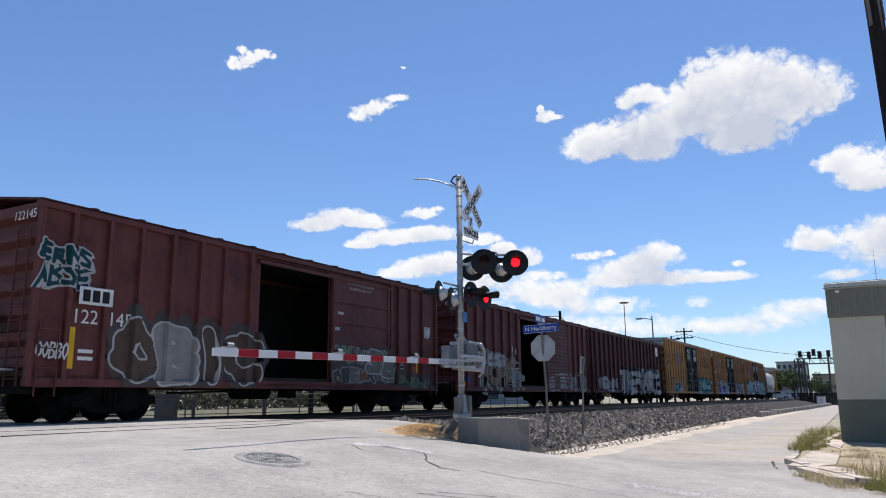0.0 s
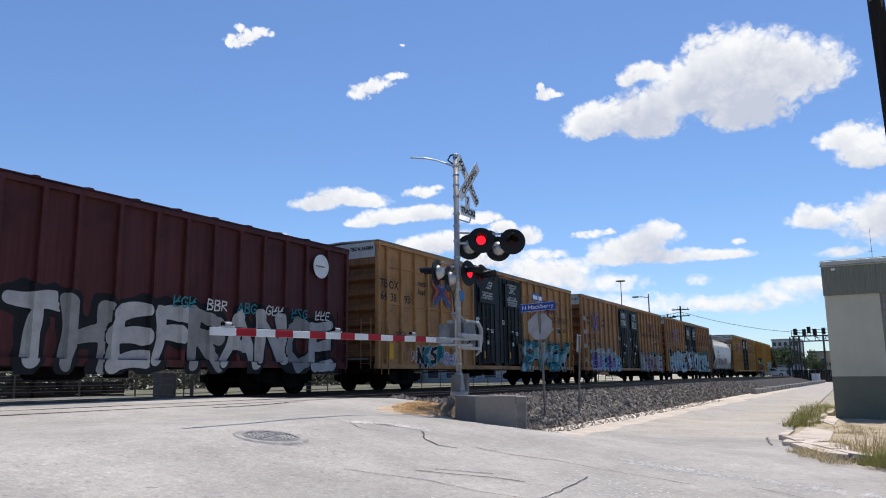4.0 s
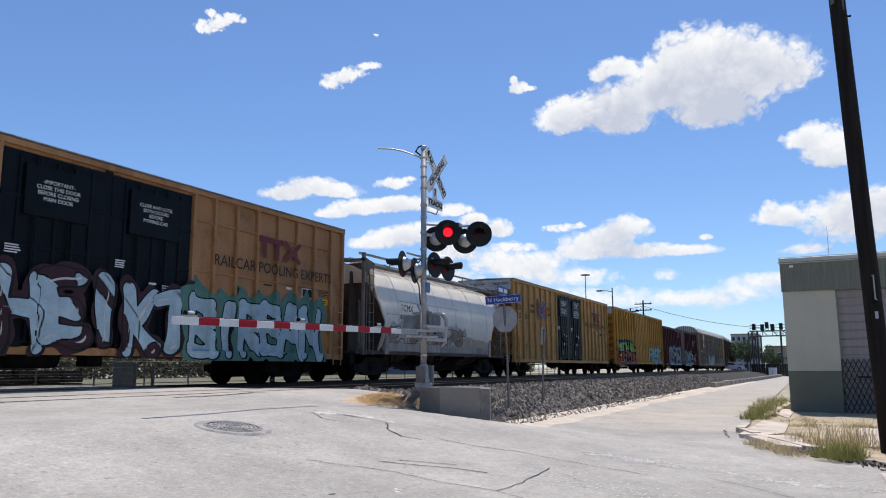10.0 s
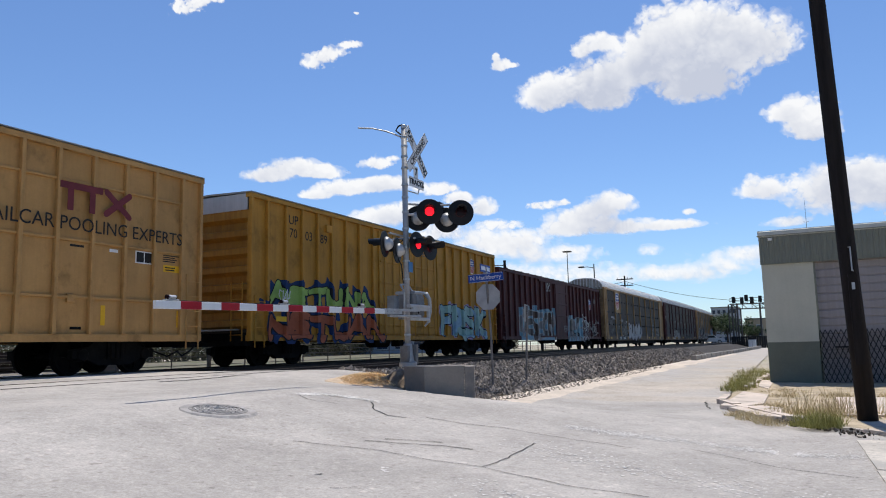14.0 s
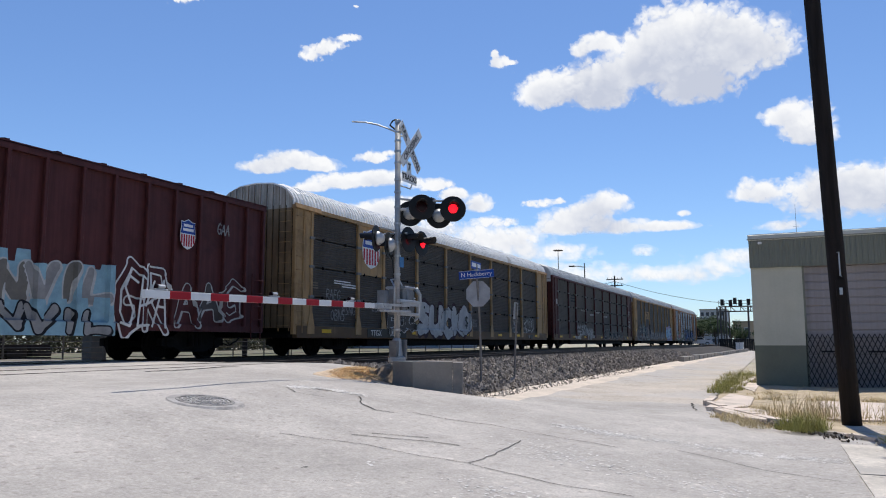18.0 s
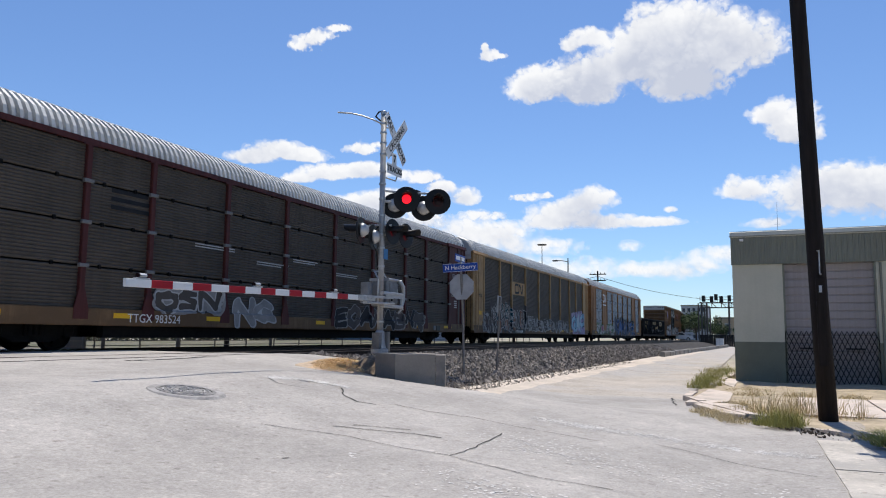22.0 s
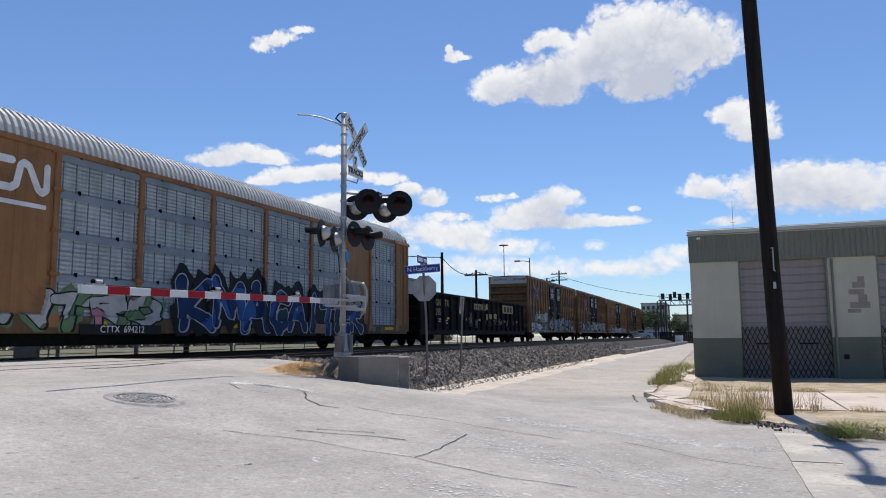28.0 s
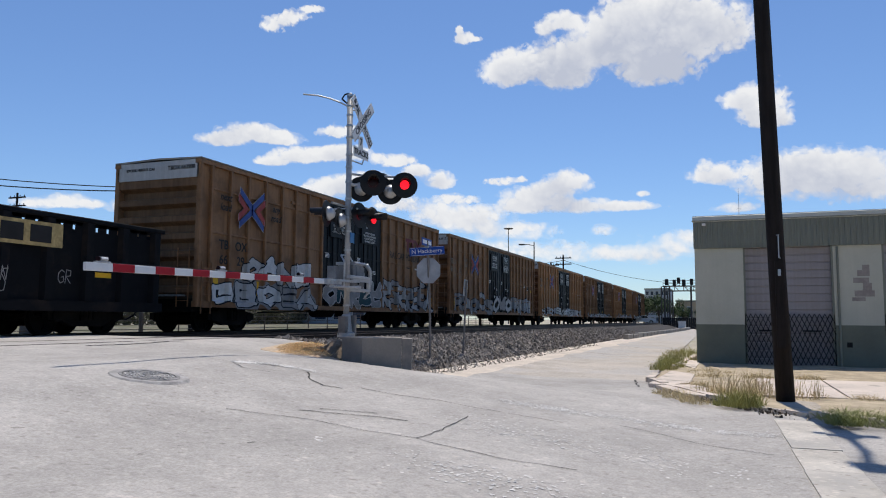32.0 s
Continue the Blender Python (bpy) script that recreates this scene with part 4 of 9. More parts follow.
    if patchy:
        who = np.floor(1.5 + 1.4 * np.sin(1.6 * X + 1.2 * np.sin(1.9 * Z + ph)) + 0.5 * np.sin(2.3 * Z + 3.7 * X)).astype(int) % 9
    drop = np.roll(np.roll(every, 2, axis=0), -1, axis=1)
    g2 = contour(np.minimum(every - line, drop), xs, zs, ys, 0.006 + up, rim or edge, "graffiti", car, label)
    for k, mt in enumerate(fills):
        sel = (Z > split + 0.08 * np.sin(5 * X)) == (k == 0) if split else (who % len(fills)) == k
        contour(np.where(sel, fill, np.maximum(fill, 0.001)), xs, zs, ys, 0.009 + up, mt, "graffiti_fill", g2)
    if gleam:
        contour(shine, xs, zs, ys, 0.012 + up, S_SHINE, "graffiti_shine", g2)
    return g2


def scrawl(car, x, z, w, h, y, material, seed, n=5, thick=0.018):
    """A thin hand-written tag that cannot be read."""
    rnd = random.Random(seed)
    s, d = Shape(), [0.004]
    for i in range(n):
        gl = rnd.choice(GLYPHS)
        for line in gl:
            stroke(s, [(x + w * (i + 0.9 * u) / n + 0.1 * h * v, z + h * v + rnd.uniform(-0.05, 0.05) * h) for u, v in line], thick, y, d)
    return tagged(part("scrawled_tag", s, material, car), kind="stuff")


def bars(car, x, z, w, h, y, material, rows=3, name="small_print"):
    """Lines of print too small to read."""
    s = Shape()
    rnd = random.Random(int(x * 100 + z * 10))
    for k in range(rows):
        a = z + h * (rows - k - 0.8) / rows
        ww = w * rnd.uniform(0.7, 1.0)
        s.box(x, x + ww, y - 0.003, y, a, a + h / rows * 0.5)
    return tagged(part(name, s, material, car), kind="stuff")


def side_text(car, text, x, z, size, y, material, squeeze=1.0, bold=0.0, name="lettering", lean=0.0):
    return letters(name, text, size, material, car, pose(x, y - 0.004, z, 90), squeeze=squeeze, bold=bold, lean=lean)


WORN_RED = mat("faded_arrow_red", (0.36, 0.065, 0.06), 0.6, var=0.3, scale=4, grain=30, bump=0.03)
WORN_BLUE = mat("faded_arrow_blue", (0.05, 0.085, 0.26), 0.6, var=0.3, scale=4, grain=30, bump=0.03)


def arrow_cross(car, x, z, size, y, blue=None, red=None):
    """Blue and red chevrons that meet in the middle and spread to four corners, cut off upright, with thin pale edges."""
    hx, hz = size * 0.54, size * 0.45
    red_form = [(-1.0, 0.74), (-0.24, 0.0), (-1.0, -0.74), (-1.0, -0.34), (-0.62, 0.0), (-1.0, 0.34)]
    blue_form = [(-0.92, 1.1), (0.05, 0.24), (0.05, -0.24), (-0.92, -1.1), (-0.92, -0.74), (-0.16, -0.04), (-0.16, 0.04), (-0.92, 0.74)]
    for col, form, lo, hi, grow in ((S_SHINE, red_form, 0.001, 0.003, 0.03), (S_SHINE, blue_form, 0.001, 0.0035, 0.03), (red or WORN_RED, red_form, 0.004, 0.006, 0.0), (blue or WORN_BLUE, blue_form, 0.007, 0.009, 0.0)):
        s = Shape()
        for sg in (-1, 1):
            ring = [(sg * (p + 0.5) * (1 + grow) - sg * 0.5, q * (1 + grow)) for p, q in form]
            s.prism([(x + p * hx, z + q * hz) for p, q in ring], "y", y - hi, y - lo)
        tagged(part("painted_arrow", s, col, car), kind="stuff")


def ribbed_end(car, x, d, w, z0, z1, material, n=6, white_top=0.0):
    """A corrugated end wall; d: -1 for the leading end."""
    ring = [(x - d * 0.26, z0), (x, z0)]
    for k in range(n):
        a, b = z0 + (z1 - white_top - z0) * k / n, z0 + (z1 - white_top - z0) * (k + 1) / n
        ring += [(x - d * 0.2, a + 0.0), (x - d * 0.2, b - 0.32), (x, b - 0.22), (x, b - 0.05)]
    ring += [(x, z1 - white_top), (x, z1), (x - d * 0.26, z1)]
    part("end_wall", Shape().prism(ring, "y", -w + 0.02, w - 0.02), material, car)
    if white_top:
        part("end_band", Shape().box(*sorted((x + d * 0.004, x + d * 0.03)), -w, w, z1 - white_top + 0.02, z1), END_WHITE, car, "white height-warning band")


def boxcar(s0, L, H, paint, label, ribs, door, levels=(), white_top=0.0, roof=ROOF_GREY, floor=0.95, bottom=0.74, near_roof=0.12, ribw=0.09, far_gap=0.0):
    """door: (kind, x0, x1) with kind plug, open, slide or none."""
    W = TRAIN_SIDE
    car = thing("boxcar", pose(s0, TRAIN_Y, RAIL), label, "boxcar", "cars of the freight train")
    kind, d0, d1 = door
    yi = W - RIB
    for sy, nm in ((-1, "side_wall"), (1, "side_wall")):
        for a, b in ((0.03, d0), (d1 + (far_gap if sy > 0 else 0.0), L - 0.03)) if kind != "none" else ((0.03, L - 0.03),):
            part(nm, Shape().box(a, b, *sorted((sy * yi, sy * (yi - 0.05))), bottom + 0.12, H - 0.05), paint, car)
        if kind != "none":
            part("door_header", Shape().box(d0, d1, *sorted((sy * yi, sy * (yi - 0.05))), H - 0.2, H - 0.05), paint, car)
        part("side_sill", Shape().box(0.015, L - 0.015, *sorted((sy * (W - 0.02), sy * (yi - 0.1))), bottom - 0.005, bottom + 0.16), paint, car)
        part("roof_rail", Shape().box(-0.02, L + 0.02, *sorted((sy * W, sy * (yi - 0.1))), H - 0.14, H), paint, car)
    rib = Shape().box(-ribw / 2, ribw / 2, -W, -yi + 0.001, bottom + 0.16, H - 0.14, None, 0.012).data("side_rib", paint)
    for x in ribs:
        put("side_rib", rib, car, pose(x, 0, 0))
    for z in levels:
        for a, b in ((ribs[0], d0), (d1, ribs[-1])):
            part("side_bar", Shape().box(a, b, -yi - 0.055, -yi + 0.001, z - 0.03, z + 0.03, None, 0.01), paint, car)
    for x in (0.05, L - 0.05):
        for sy in (-1, 1):
            part("corner_post", Shape().box(x - 0.05, x + 0.05, *sorted((sy * W, sy * (yi - 0.06))), bottom, H - 0.14, None, 0.015), paint, car)
    s = Shape().prism([(-W, H - 0.02), (0, H + near_roof), (W, H - 0.02), (W, H + 0.03), (0, H + near_roof + 0.05), (-W, H + 0.03)], "x", -0.02, L + 0.02)
    lip = 0.034 if white_top else 0.06
    for k in range(1, int(L / 1.2)):
        s.prism([(-W, H + 0.03), (0, H + near_roof + 0.05), (W, H + 0.03), (W, H + lip), (0, H + near_roof + 0.08), (-W, H + lip)], "x", k * 1.2 - 0.05, k * 1.2 + 0.05)
    part("roof", s, roof, car)
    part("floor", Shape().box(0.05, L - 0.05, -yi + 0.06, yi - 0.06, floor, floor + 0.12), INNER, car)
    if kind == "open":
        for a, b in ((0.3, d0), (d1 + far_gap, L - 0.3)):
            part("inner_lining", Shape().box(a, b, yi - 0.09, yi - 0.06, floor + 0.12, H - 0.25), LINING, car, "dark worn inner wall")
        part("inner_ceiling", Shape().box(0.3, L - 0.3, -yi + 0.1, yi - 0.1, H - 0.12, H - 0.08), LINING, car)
    end_shade = END_PAINT.get(paint.name, paint)
    ribbed_end(car, 0.03, -1, yi, floor - 0.1, H - 0.02, end_shade, 7, white_top)
    ribbed_end(car, L - 0.03, 1, yi, floor - 0.1, H - 0.02, end_shade, 7, white_top)
    ladder(car, paint, pose(0.36, -W + 0.0, bottom - 0.2), 1.5, 0.42, 4)
    ladder(car, paint, pose(L - 0.36, -W + 0.0, bottom - 0.2), 1.9, 0.42, 5)
    ladder(car, paint, pose(-0.02, -W + 0.5, bottom, 0, 0, -90), 1.7 if white_top else H - 1.3, 0.4, 5 if white_top else 11)
    if not white_top:
        part("brake_wheel", Shape().lathe([(0.27, 0.0), (0.29, 0.02), (0.27, 0.04), (0.22, 0.03), (0.05, 0.03), (0.05, 0.0)], 20, Matrix.Translation((-0.15, -0.35, 2.0)) @ pose(0, 0, 0, 0, 90, 0)), DARK_IRON, car)
    part("end_platform", Shape().box(-0.35, -0.02, -1.2, 1.2, bottom + 0.3, bottom + 0.34), STEEL, car)
    running_gear(car, L, 2.3, floor)
    CARS.append((car, s0, L))

    def skin(x, z):
        if z < bottom + 0.17 or z > H - 0.15 or any(abs(x - r) < ribw / 2 + 0.05 for r in ribs) or x < 0.14 or x > L - 0.14:
            return -W
        if kind in ("plug", "open") and d0 - 0.06 < x < (d1 if kind == "plug" else d1 + 3.2) + 0.06:
            return -W - 0.03
        return -yi

    SKIN[car.name] = skin
    return car


def plug_door(car, x0, x1, H, y, flip=False, spanish=True):
    """A flush door with lock rods, in dark paint."""
    d = part("door", Shape().box(x0 + 0.03, x1 - 0.03, y, y + 0.09, 1.0, H - 0.22, None, 0.02), DOOR_NAVY, car, "dark navy plug door")
    n = 6
    for k in range(1, n):
        x = x0 + (x1 - x0) * k / n
        part("door_post", Shape().box(x - 0.035, x + 0.035, y - 0.03, y + 0.001, 1.05, H - 0.3, None, 0.01), DOOR_NAVY, d)
    for z in (1.9, 2.9, 3.9):
        part("door_bar", Shape().box(x0 + 0.05, x1 - 0.05, y - 0.02, y + 0.001, z - 0.04, z + 0.04, None, 0.01), DOOR_NAVY, d)
    for k in (0.3, 0.62):
        x = x0 + (x1 - x0) * k
        part("lock_rod", Shape().tube([(x, y - 0.055, 0.98), (x, y - 0.055, H - 0.25)], 0.02, 6), DOOR_NAVY, d)
    part("handle", Shape().box(x0 + 1.1, x0 + 1.5, y - 0.09, y - 0.05, 2.1, 2.15).box(x0 + 1.25, x0 + 1.3, y - 0.08, y - 0.03, 2.0, 2.3), DOOR_NAVY, d)
    part("small_mark", Shape().box(x0 + 1.16, x0 + 1.38, y - 0.064, y - 0.06, 2.42, 2.47), PLASTIC_WHITE, d)
    part("print_panel", Shape().box(x0 + 0.5, x1 - 0.5, y - 0.08, y - 0.001, 3.55, H - 0.45), DOOR_NAVY, d)
    words = "-IMPORTANT-\nCLOSE THIS DOOR\nBEFORE CLOSING\nMAIN DOOR" if not flip else "CLOSE AND LOCK\nBOTH DOORS\nBEFORE\nMOVING CAR"
    if spanish:
        words += "\n\nCIERRE Y PONGA\nEL SEGURO EN AMBAS\nPUERTAS ANTES DE\nMOVER EL CARRO" if flip else "\n\nCIERRE ESTA PUERTA\nANTES DE CERRAR\nLA PUERTA PRINCIPAL"
        words = words.replace("-IMPORTANT-\n", "")
    letters("door_lettering", words, 0.115 if spanish else 0.12, PLASTIC_WHITE, d, pose((x0 + x1) / 2, y - 0.083, 4.1, 90))
    bars(d, x0 + 0.2, 2.72, 0.34, 0.2, y - 0.032, PLASTIC_WHITE, 4)
    bars(d, x0 + 1.55, 2.3, 0.4, 0.16, y - 0.032, PLASTIC_WHITE, 3)
    part("notice", Shape().box(x0 + 1.2, x0 + 1.36, y - 0.064, y - 0.06, 1.8, 1.95), PLASTIC_WHITE, d)
    part("yellow_mark", Shape().box(x0 + 0.9, x0 + 0.98, y - 0.064, y - 0.06, 1.2, 1.5), YELLOW, d)
    for k in (0.2, 0.85):
        x = x0 + (x1 - x0) * k
        part("door_hanger", Shape().box(x - 0.18, x + 0.18, y - 0.05, y + 0.05, 0.88, 1.02), DOOR_NAVY, d)
    return d


TB_RIBS = [0.55, 1.46, 2.38, 3.32, 4.3, 5.16, 6.06, 7.0, 12.2, 12.95, 13.8, 14.65, 15.55, 16.45, 17.35, 18.25]


def pool_boxcar(s0, number, paint, label, slogan=True, cross=(4.3, 3.65, 1.25), fresh=True, marks=None, words=True, plates=True, spanish=True):
    """A sixty-foot pool boxcar with two navy plug doors."""
    L, H, y = 18.95, 5.05, -TRAIN_SIDE + RIB
    car = boxcar(s0, L, H, paint, label, TB_RIBS, ("plug", 7.05, 12.15), (1.7, 2.95, 4.25), 0.55, near_roof=0.03)
    part("centre_post", Shape().box(9.5, 9.7, y - 0.02, y + 0.06, 0.9, H - 0.1), DOOR_NAVY, car)
    plug_door(car, 7.05, 9.55, H, y - 0.04, False, spanish)
    plug_door(car, 9.65, 12.15, H, y - 0.04, True, spanish)
    ink = STENCIL_BLACK if fresh else STENCIL_GREY
    marks = marks or [("TB", 0.26, 3.6), ("OX", 1.06, 3.6), (number[0:2], 0.26, 3.17), (number[2:4], 1.06, 3.17), (number[4:6], 1.95, 3.17)]
    for tx, c, z in marks:
        side_text(car, tx, c, z, 0.39, y - (RIB + 0.02 if not plates or c < 0.5 else 0), ink, bold=0.006)
    arrow_cross(car, *cross, y - RIB)
    if words:
        side_text(car, "next\nload", cross[0] - 1.36, cross[1] + 0.05, 0.31, y - (0 if plates else RIB + 0.02), ink, bold=0.006, lean=0.22)
        side_text(car, "any\nroad", cross[0] + 1.33, cross[1] + 0.03, 0.31, y - (0 if plates else RIB + 0.02), ink, bold=0.006, lean=0.22)
    if slogan:
        side_text(car, "RAILCAR POOLING EXPERTS", 15.55, 3.28, 0.43, y - RIB, ink, 0.96)
        f = y - RIB - 0.002
        s = Shape().box(14.65, 15.75, f - 0.006, f, 4.05, 4.2).box(14.84, 14.99, f - 0.006, f, 3.58, 4.05).box(15.4, 15.55, f - 0.006, f, 3.58, 4.05)
        d = [RIB + 0.004]
        stroke(s, [(15.85, 3.63), (16.5, 4.14)], 0.075, y, d)
        stroke(s, [(15.85, 4.14), (16.5, 3.63)], 0.075, y, d)
        part("painted_mark", s, mat("dark_red_logo", (0.16, 0.03, 0.035), 0.6, var=0.2, bump=0.02), car)
    letters("end_lettering", "TBOX " + number, 0.175, STENCIL_BLACK, car, pose(-0.012, -0.88, H - 0.24, 90, 0, -90), squeeze=0.95, bold=0.004)
    letters("end_lettering", "EXCESS HEIGHT CAR", 0.115, STENCIL_BLACK, car, pose(-0.012, 0.62, H - 0.24, 90, 0, -90), bold=0.003)
    if plates:
        bars(car, 0.95, 2.78, 0.3, 0.16, y, STENCIL_GREY, 2)
        bars(car, 1.78, 2.74, 0.36, 0.16, y, STENCIL_GREY, 2)
        part("label_plate", Shape().box(3.0, 3.2, y - 0.005, y, 2.68, 2.86), STENCIL_GREY, car)
        part("label_face", Shape().box(3.02, 3.18, y - 0.008, y - 0.005, 2.7, 2.84), paint, car)
    part("yellow_stripe", Shape().box(0.82, 1.05, y - 0.006, y, 1.05, 1.6), YELLOW, car)
    part("yellow_stripe", Shape().box(3.02, 3.12, y - 0.006, y, 1.1, 1.6), YELLOW, car)
    pp = part("panel_plate", Shape().box(16.82, 17.35, y - 0.006, y, 2.6, 2.9), PLASTIC_WHITE, car, "white-edged black data plate")
    part("plate_face", Shape().box(16.85, 17.07, y - 0.01, y - 0.006, 2.63, 2.87).box(17.1, 17.32, y - 0.01, y - 0.006, 2.63, 2.87), STENCIL_BLACK, pp)
    part("label_plate", Shape().box(17.7, 18.22, y - 0.006, y, 2.46, 2.63), YELLOW, car)
    bars(car, 17.75, 2.48, 0.42, 0.12, y - 0.007, STENCIL_BLACK, 2)
    bars(car, 17.68, 2.7, 0.55, 0.2, y, STENCIL_BLACK, 4)
    part("sticker", Shape().box(16.07, 16.31, y - 0.004, y, 2.79, 2.86), PLASTIC_WHITE, car)
    bars(car, 15.03, 2.79, 0.5, 0.1, y, STENCIL_BLACK, 1)
    part("yellow_stripe", Shape().box(15.88, 16.0, y - 0.006, y, 1.1, 1.55), YELLOW, car)
    part("yellow_stripe", Shape().box(18.17, 18.28, y - 0.006, y, 1.08, 1.5), YELLOW, car)
    part("latch_box", Shape().box(14.97, 15.17, y - 0.06, y, 1.58, 1.77, None, 0.015), paint, car)
    part("number_plate", Shape().box(15.1, 15.38, y - 0.006, y, 1.0, 1.06), DARK_IRON, car)
    part("roof_hatch_bracket", Shape().box(4.9, 5.6, y - 0.06, y, 4.42, 4.52), paint, car)
    return car

# ---- the train, car by car ----
def old_boxcar(s0, L, paint, label, door, ribs, H=4.45, far_gap=-2.9):
    return boxcar(s0, L, H, paint, label, ribs, door, (), 0.0, MAROON2, 0.92, 0.74, 0.22, 0.11, far_gap)


Y0 = -TRAIN_SIDE + RIB
car_a = old_boxcar(-127.6, 15.8, MAROON, "dark maroon boxcar with an open door and white graffiti", ("open", 6.36, 9.4), [0.76, 1.63, 2.46, 3.36, 4.23, 5.01, 5.97, 12.7, 13.2, 14.0, 14.8])
car_b = old_boxcar(-110.1, 15.8, MAROON, "faded maroon boxcar with its side door open", ("open", 6.3, 9.2), [0.8, 1.65, 2.5, 3.35, 4.2, 5.0, 5.8, 12.5, 13.3, 14.1, 14.9], far_gap=0.16)
car_c = old_boxcar(-93.8, 16.4, MAROON2, "dark maroon boxcar with broad white graffiti", ("none", 7, 9), [0.8, 1.7, 2.6, 3.5, 4.4, 5.3, 6.2, 7.0, 8.0, 9.0, 9.9, 10.8, 11.7, 12.6, 13.5, 14.4, 15.4])
car_d = pool_boxcar(-75.7, "643893", TAN, "tan pool boxcar with navy doors and small graffiti")
car_e = pool_boxcar(-55.0, "641154", TAN2, "brownish tan pool boxcar with a purple graffiti band", cross=(2.36, 3.58, 1.2), marks=[("TB", 0.95, 2.68), ("OX", 1.75, 2.68), ("64", 0.95, 2.25), ("11", 1.75, 2.25), ("54", 2.6, 2.25)], plates=False)
car_f = pool_boxcar(-34.5, "668180", TAN2, "tan pool boxcar with a long light blue graffiti", cross=(3.39, 3.68, 1.3), marks=[("TB", 1.95, 2.6), ("OX", 2.9, 2.6), ("6", 1.31, 2.1), ("68", 1.95, 2.1), ("18", 2.9, 2.1), ("0", 3.7, 2.1)], plates=False, spanish=False)


def covered_hopper(s0, L):
    car = thing("covered_hopper", pose(s0, TRAIN_Y, RAIL), "grey covered hopper car with curved sides and roof walkway", "hopper car", "cars of the freight train")
    # curved shell between the ends
    prof = [(-1.2, 1.0), (-1.45, 1.35), (-1.58, 1.85), (-1.6, 2.35), (-1.53, 2.95), (-1.34, 3.52), (-1.04, 3.94), (-0.5, 4.18), (0, 4.25), (0.5, 4.18), (1.04, 3.94), (1.34, 3.52), (1.53, 2.95), (1.6, 2.35), (1.58, 1.85), (1.45, 1.35), (1.2, 1.0)]
    cs = [Vector((p[0], p[1])) for p in prof]
    prof = []
    for k in range(len(cs) - 1):
        a, b, c, d = cs[max(k - 1, 0)], cs[k], cs[k + 1], cs[min(k + 2, len(cs) - 1)]
        for u in (0.0, 0.34, 0.67):
            q = 0.5 * ((2 * b) + (c - a) * u + (2 * a - 5 * b + 4 * c - d) * u * u + (3 * b - 3 * c + d - a) * u ** 3)
            prof.append((q.x, q.y))
    prof.append((cs[-1].x, cs[-1].y))
    ends = [(1.1, 3.95), (1.16, 3.5), (1.55, 2.85), (2.0, 2.12), (2.06, 1.0)]
    secs = ends + [(L - x, z) for x, z in reversed(ends)]
    n = len(prof)
    s = Shape()
    for x, low in secs:
        s.v += [(x, p[0] if p[1] > low else p[0], max(p[1], low)) for p in prof]
    s.f += [(i * n + j, i * n + j + 1, (i + 1) * n + j + 1, (i + 1) * n + j) for i in range(len(secs) - 1) for j in range(n - 1)]
    s.f += [(i * n + n - 1, i * n, (i + 1) * n, (i + 1) * n + n - 1) for i in range(len(secs) - 1)]
    s.f += [tuple(range(n)), tuple((len(secs) - 1) * n + j for j in range(n - 1, -1, -1))]
    sh = part("shell", s, HOPPER_GREY, car, smooth=True)
    sh.data.set_sharp_from_angle(angle=radians(35))
    for x in (2.95, 4.6, 6.22, 7.9, 9.56, 11.25):
        part("shell_seam", Shape().tube([(x, p[0] * 1.004, p[1] * 1.002) for p in prof[2:-2]], 0.012, 4), HOPPER_GREY, car)
    part("side_sill", Shape().box(2.1, L - 2.1, -1.52, -1.4, 1.06, 1.36, None, 0.02).box(2.1, L - 2.1, 1.4, 1.52, 1.06, 1.36, None, 0.02), HOPPER_SILL, car)
    part("jack_pad", Shape().box(2.08, 2.34, -1.56, -1.46, 0.95, 1.78, None, 0.02), HOPPER_SILL, car)
    part("jack_pad", Shape().box(L - 2.34, L - 2.08, -1.56, -1.46, 0.95, 1.78, None, 0.02), HOPPER_SILL, car)
    for z, w, xa, xb in ((2.42, 1.598, 2.1, 6.4), (2.95, 1.53, 2.9, 8.3)):
        part("weld_line", Shape().box(xa, xb, -w - 0.006, -1.48, z - 0.006, z + 0.006), HOPPER_FRAME, car)
    part("eave_rail", Shape().box(0.7, L - 0.7, -1.42, -1.34, 4.04, 4.14, None, 0.015), HOPPER_FRAME, car)
    for k in range(9):
        x = 1.4 + (L - 2.8) * k / 8
        part("walkway_strut", Shape().tube([(x, -1.36, 4.12), (x + 0.12, -1.0, 4.34), (x + 0.3, -0.6, 4.36)], 0.02, 5), HOPPER_FRAME, car)
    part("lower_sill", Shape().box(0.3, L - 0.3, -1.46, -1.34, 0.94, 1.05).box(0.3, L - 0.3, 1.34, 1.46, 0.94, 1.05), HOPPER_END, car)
    part("roof_hatch_cover", Shape().box(2.2, L - 2.2, -0.3, 0.3, 4.24, 4.4, None, 0.05), HOPPER_GREY, car)
    w = Shape()
    for sy in (-0.74, 0.74):
        for k in range(int((L - 1.0) / 0.1)):
            w.box(0.5 + 0.1 * k, 0.535 + 0.1 * k, sy - 0.26, sy + 0.26, 4.28, 4.32)
        for dy in (-0.29, 0.0, 0.26):
            w.box(0.5, L - 0.5, sy + dy, sy + dy + 0.03, 4.275, 4.325)
    part("roof_walkway", w, STEEL, car)
    for sy in (-1.4,):
        part("walkway_rail", Shape().box(0.5, L - 0.5, sy - 0.02, sy + 0.02, 4.42, 4.5), HOPPER_SILL, car)
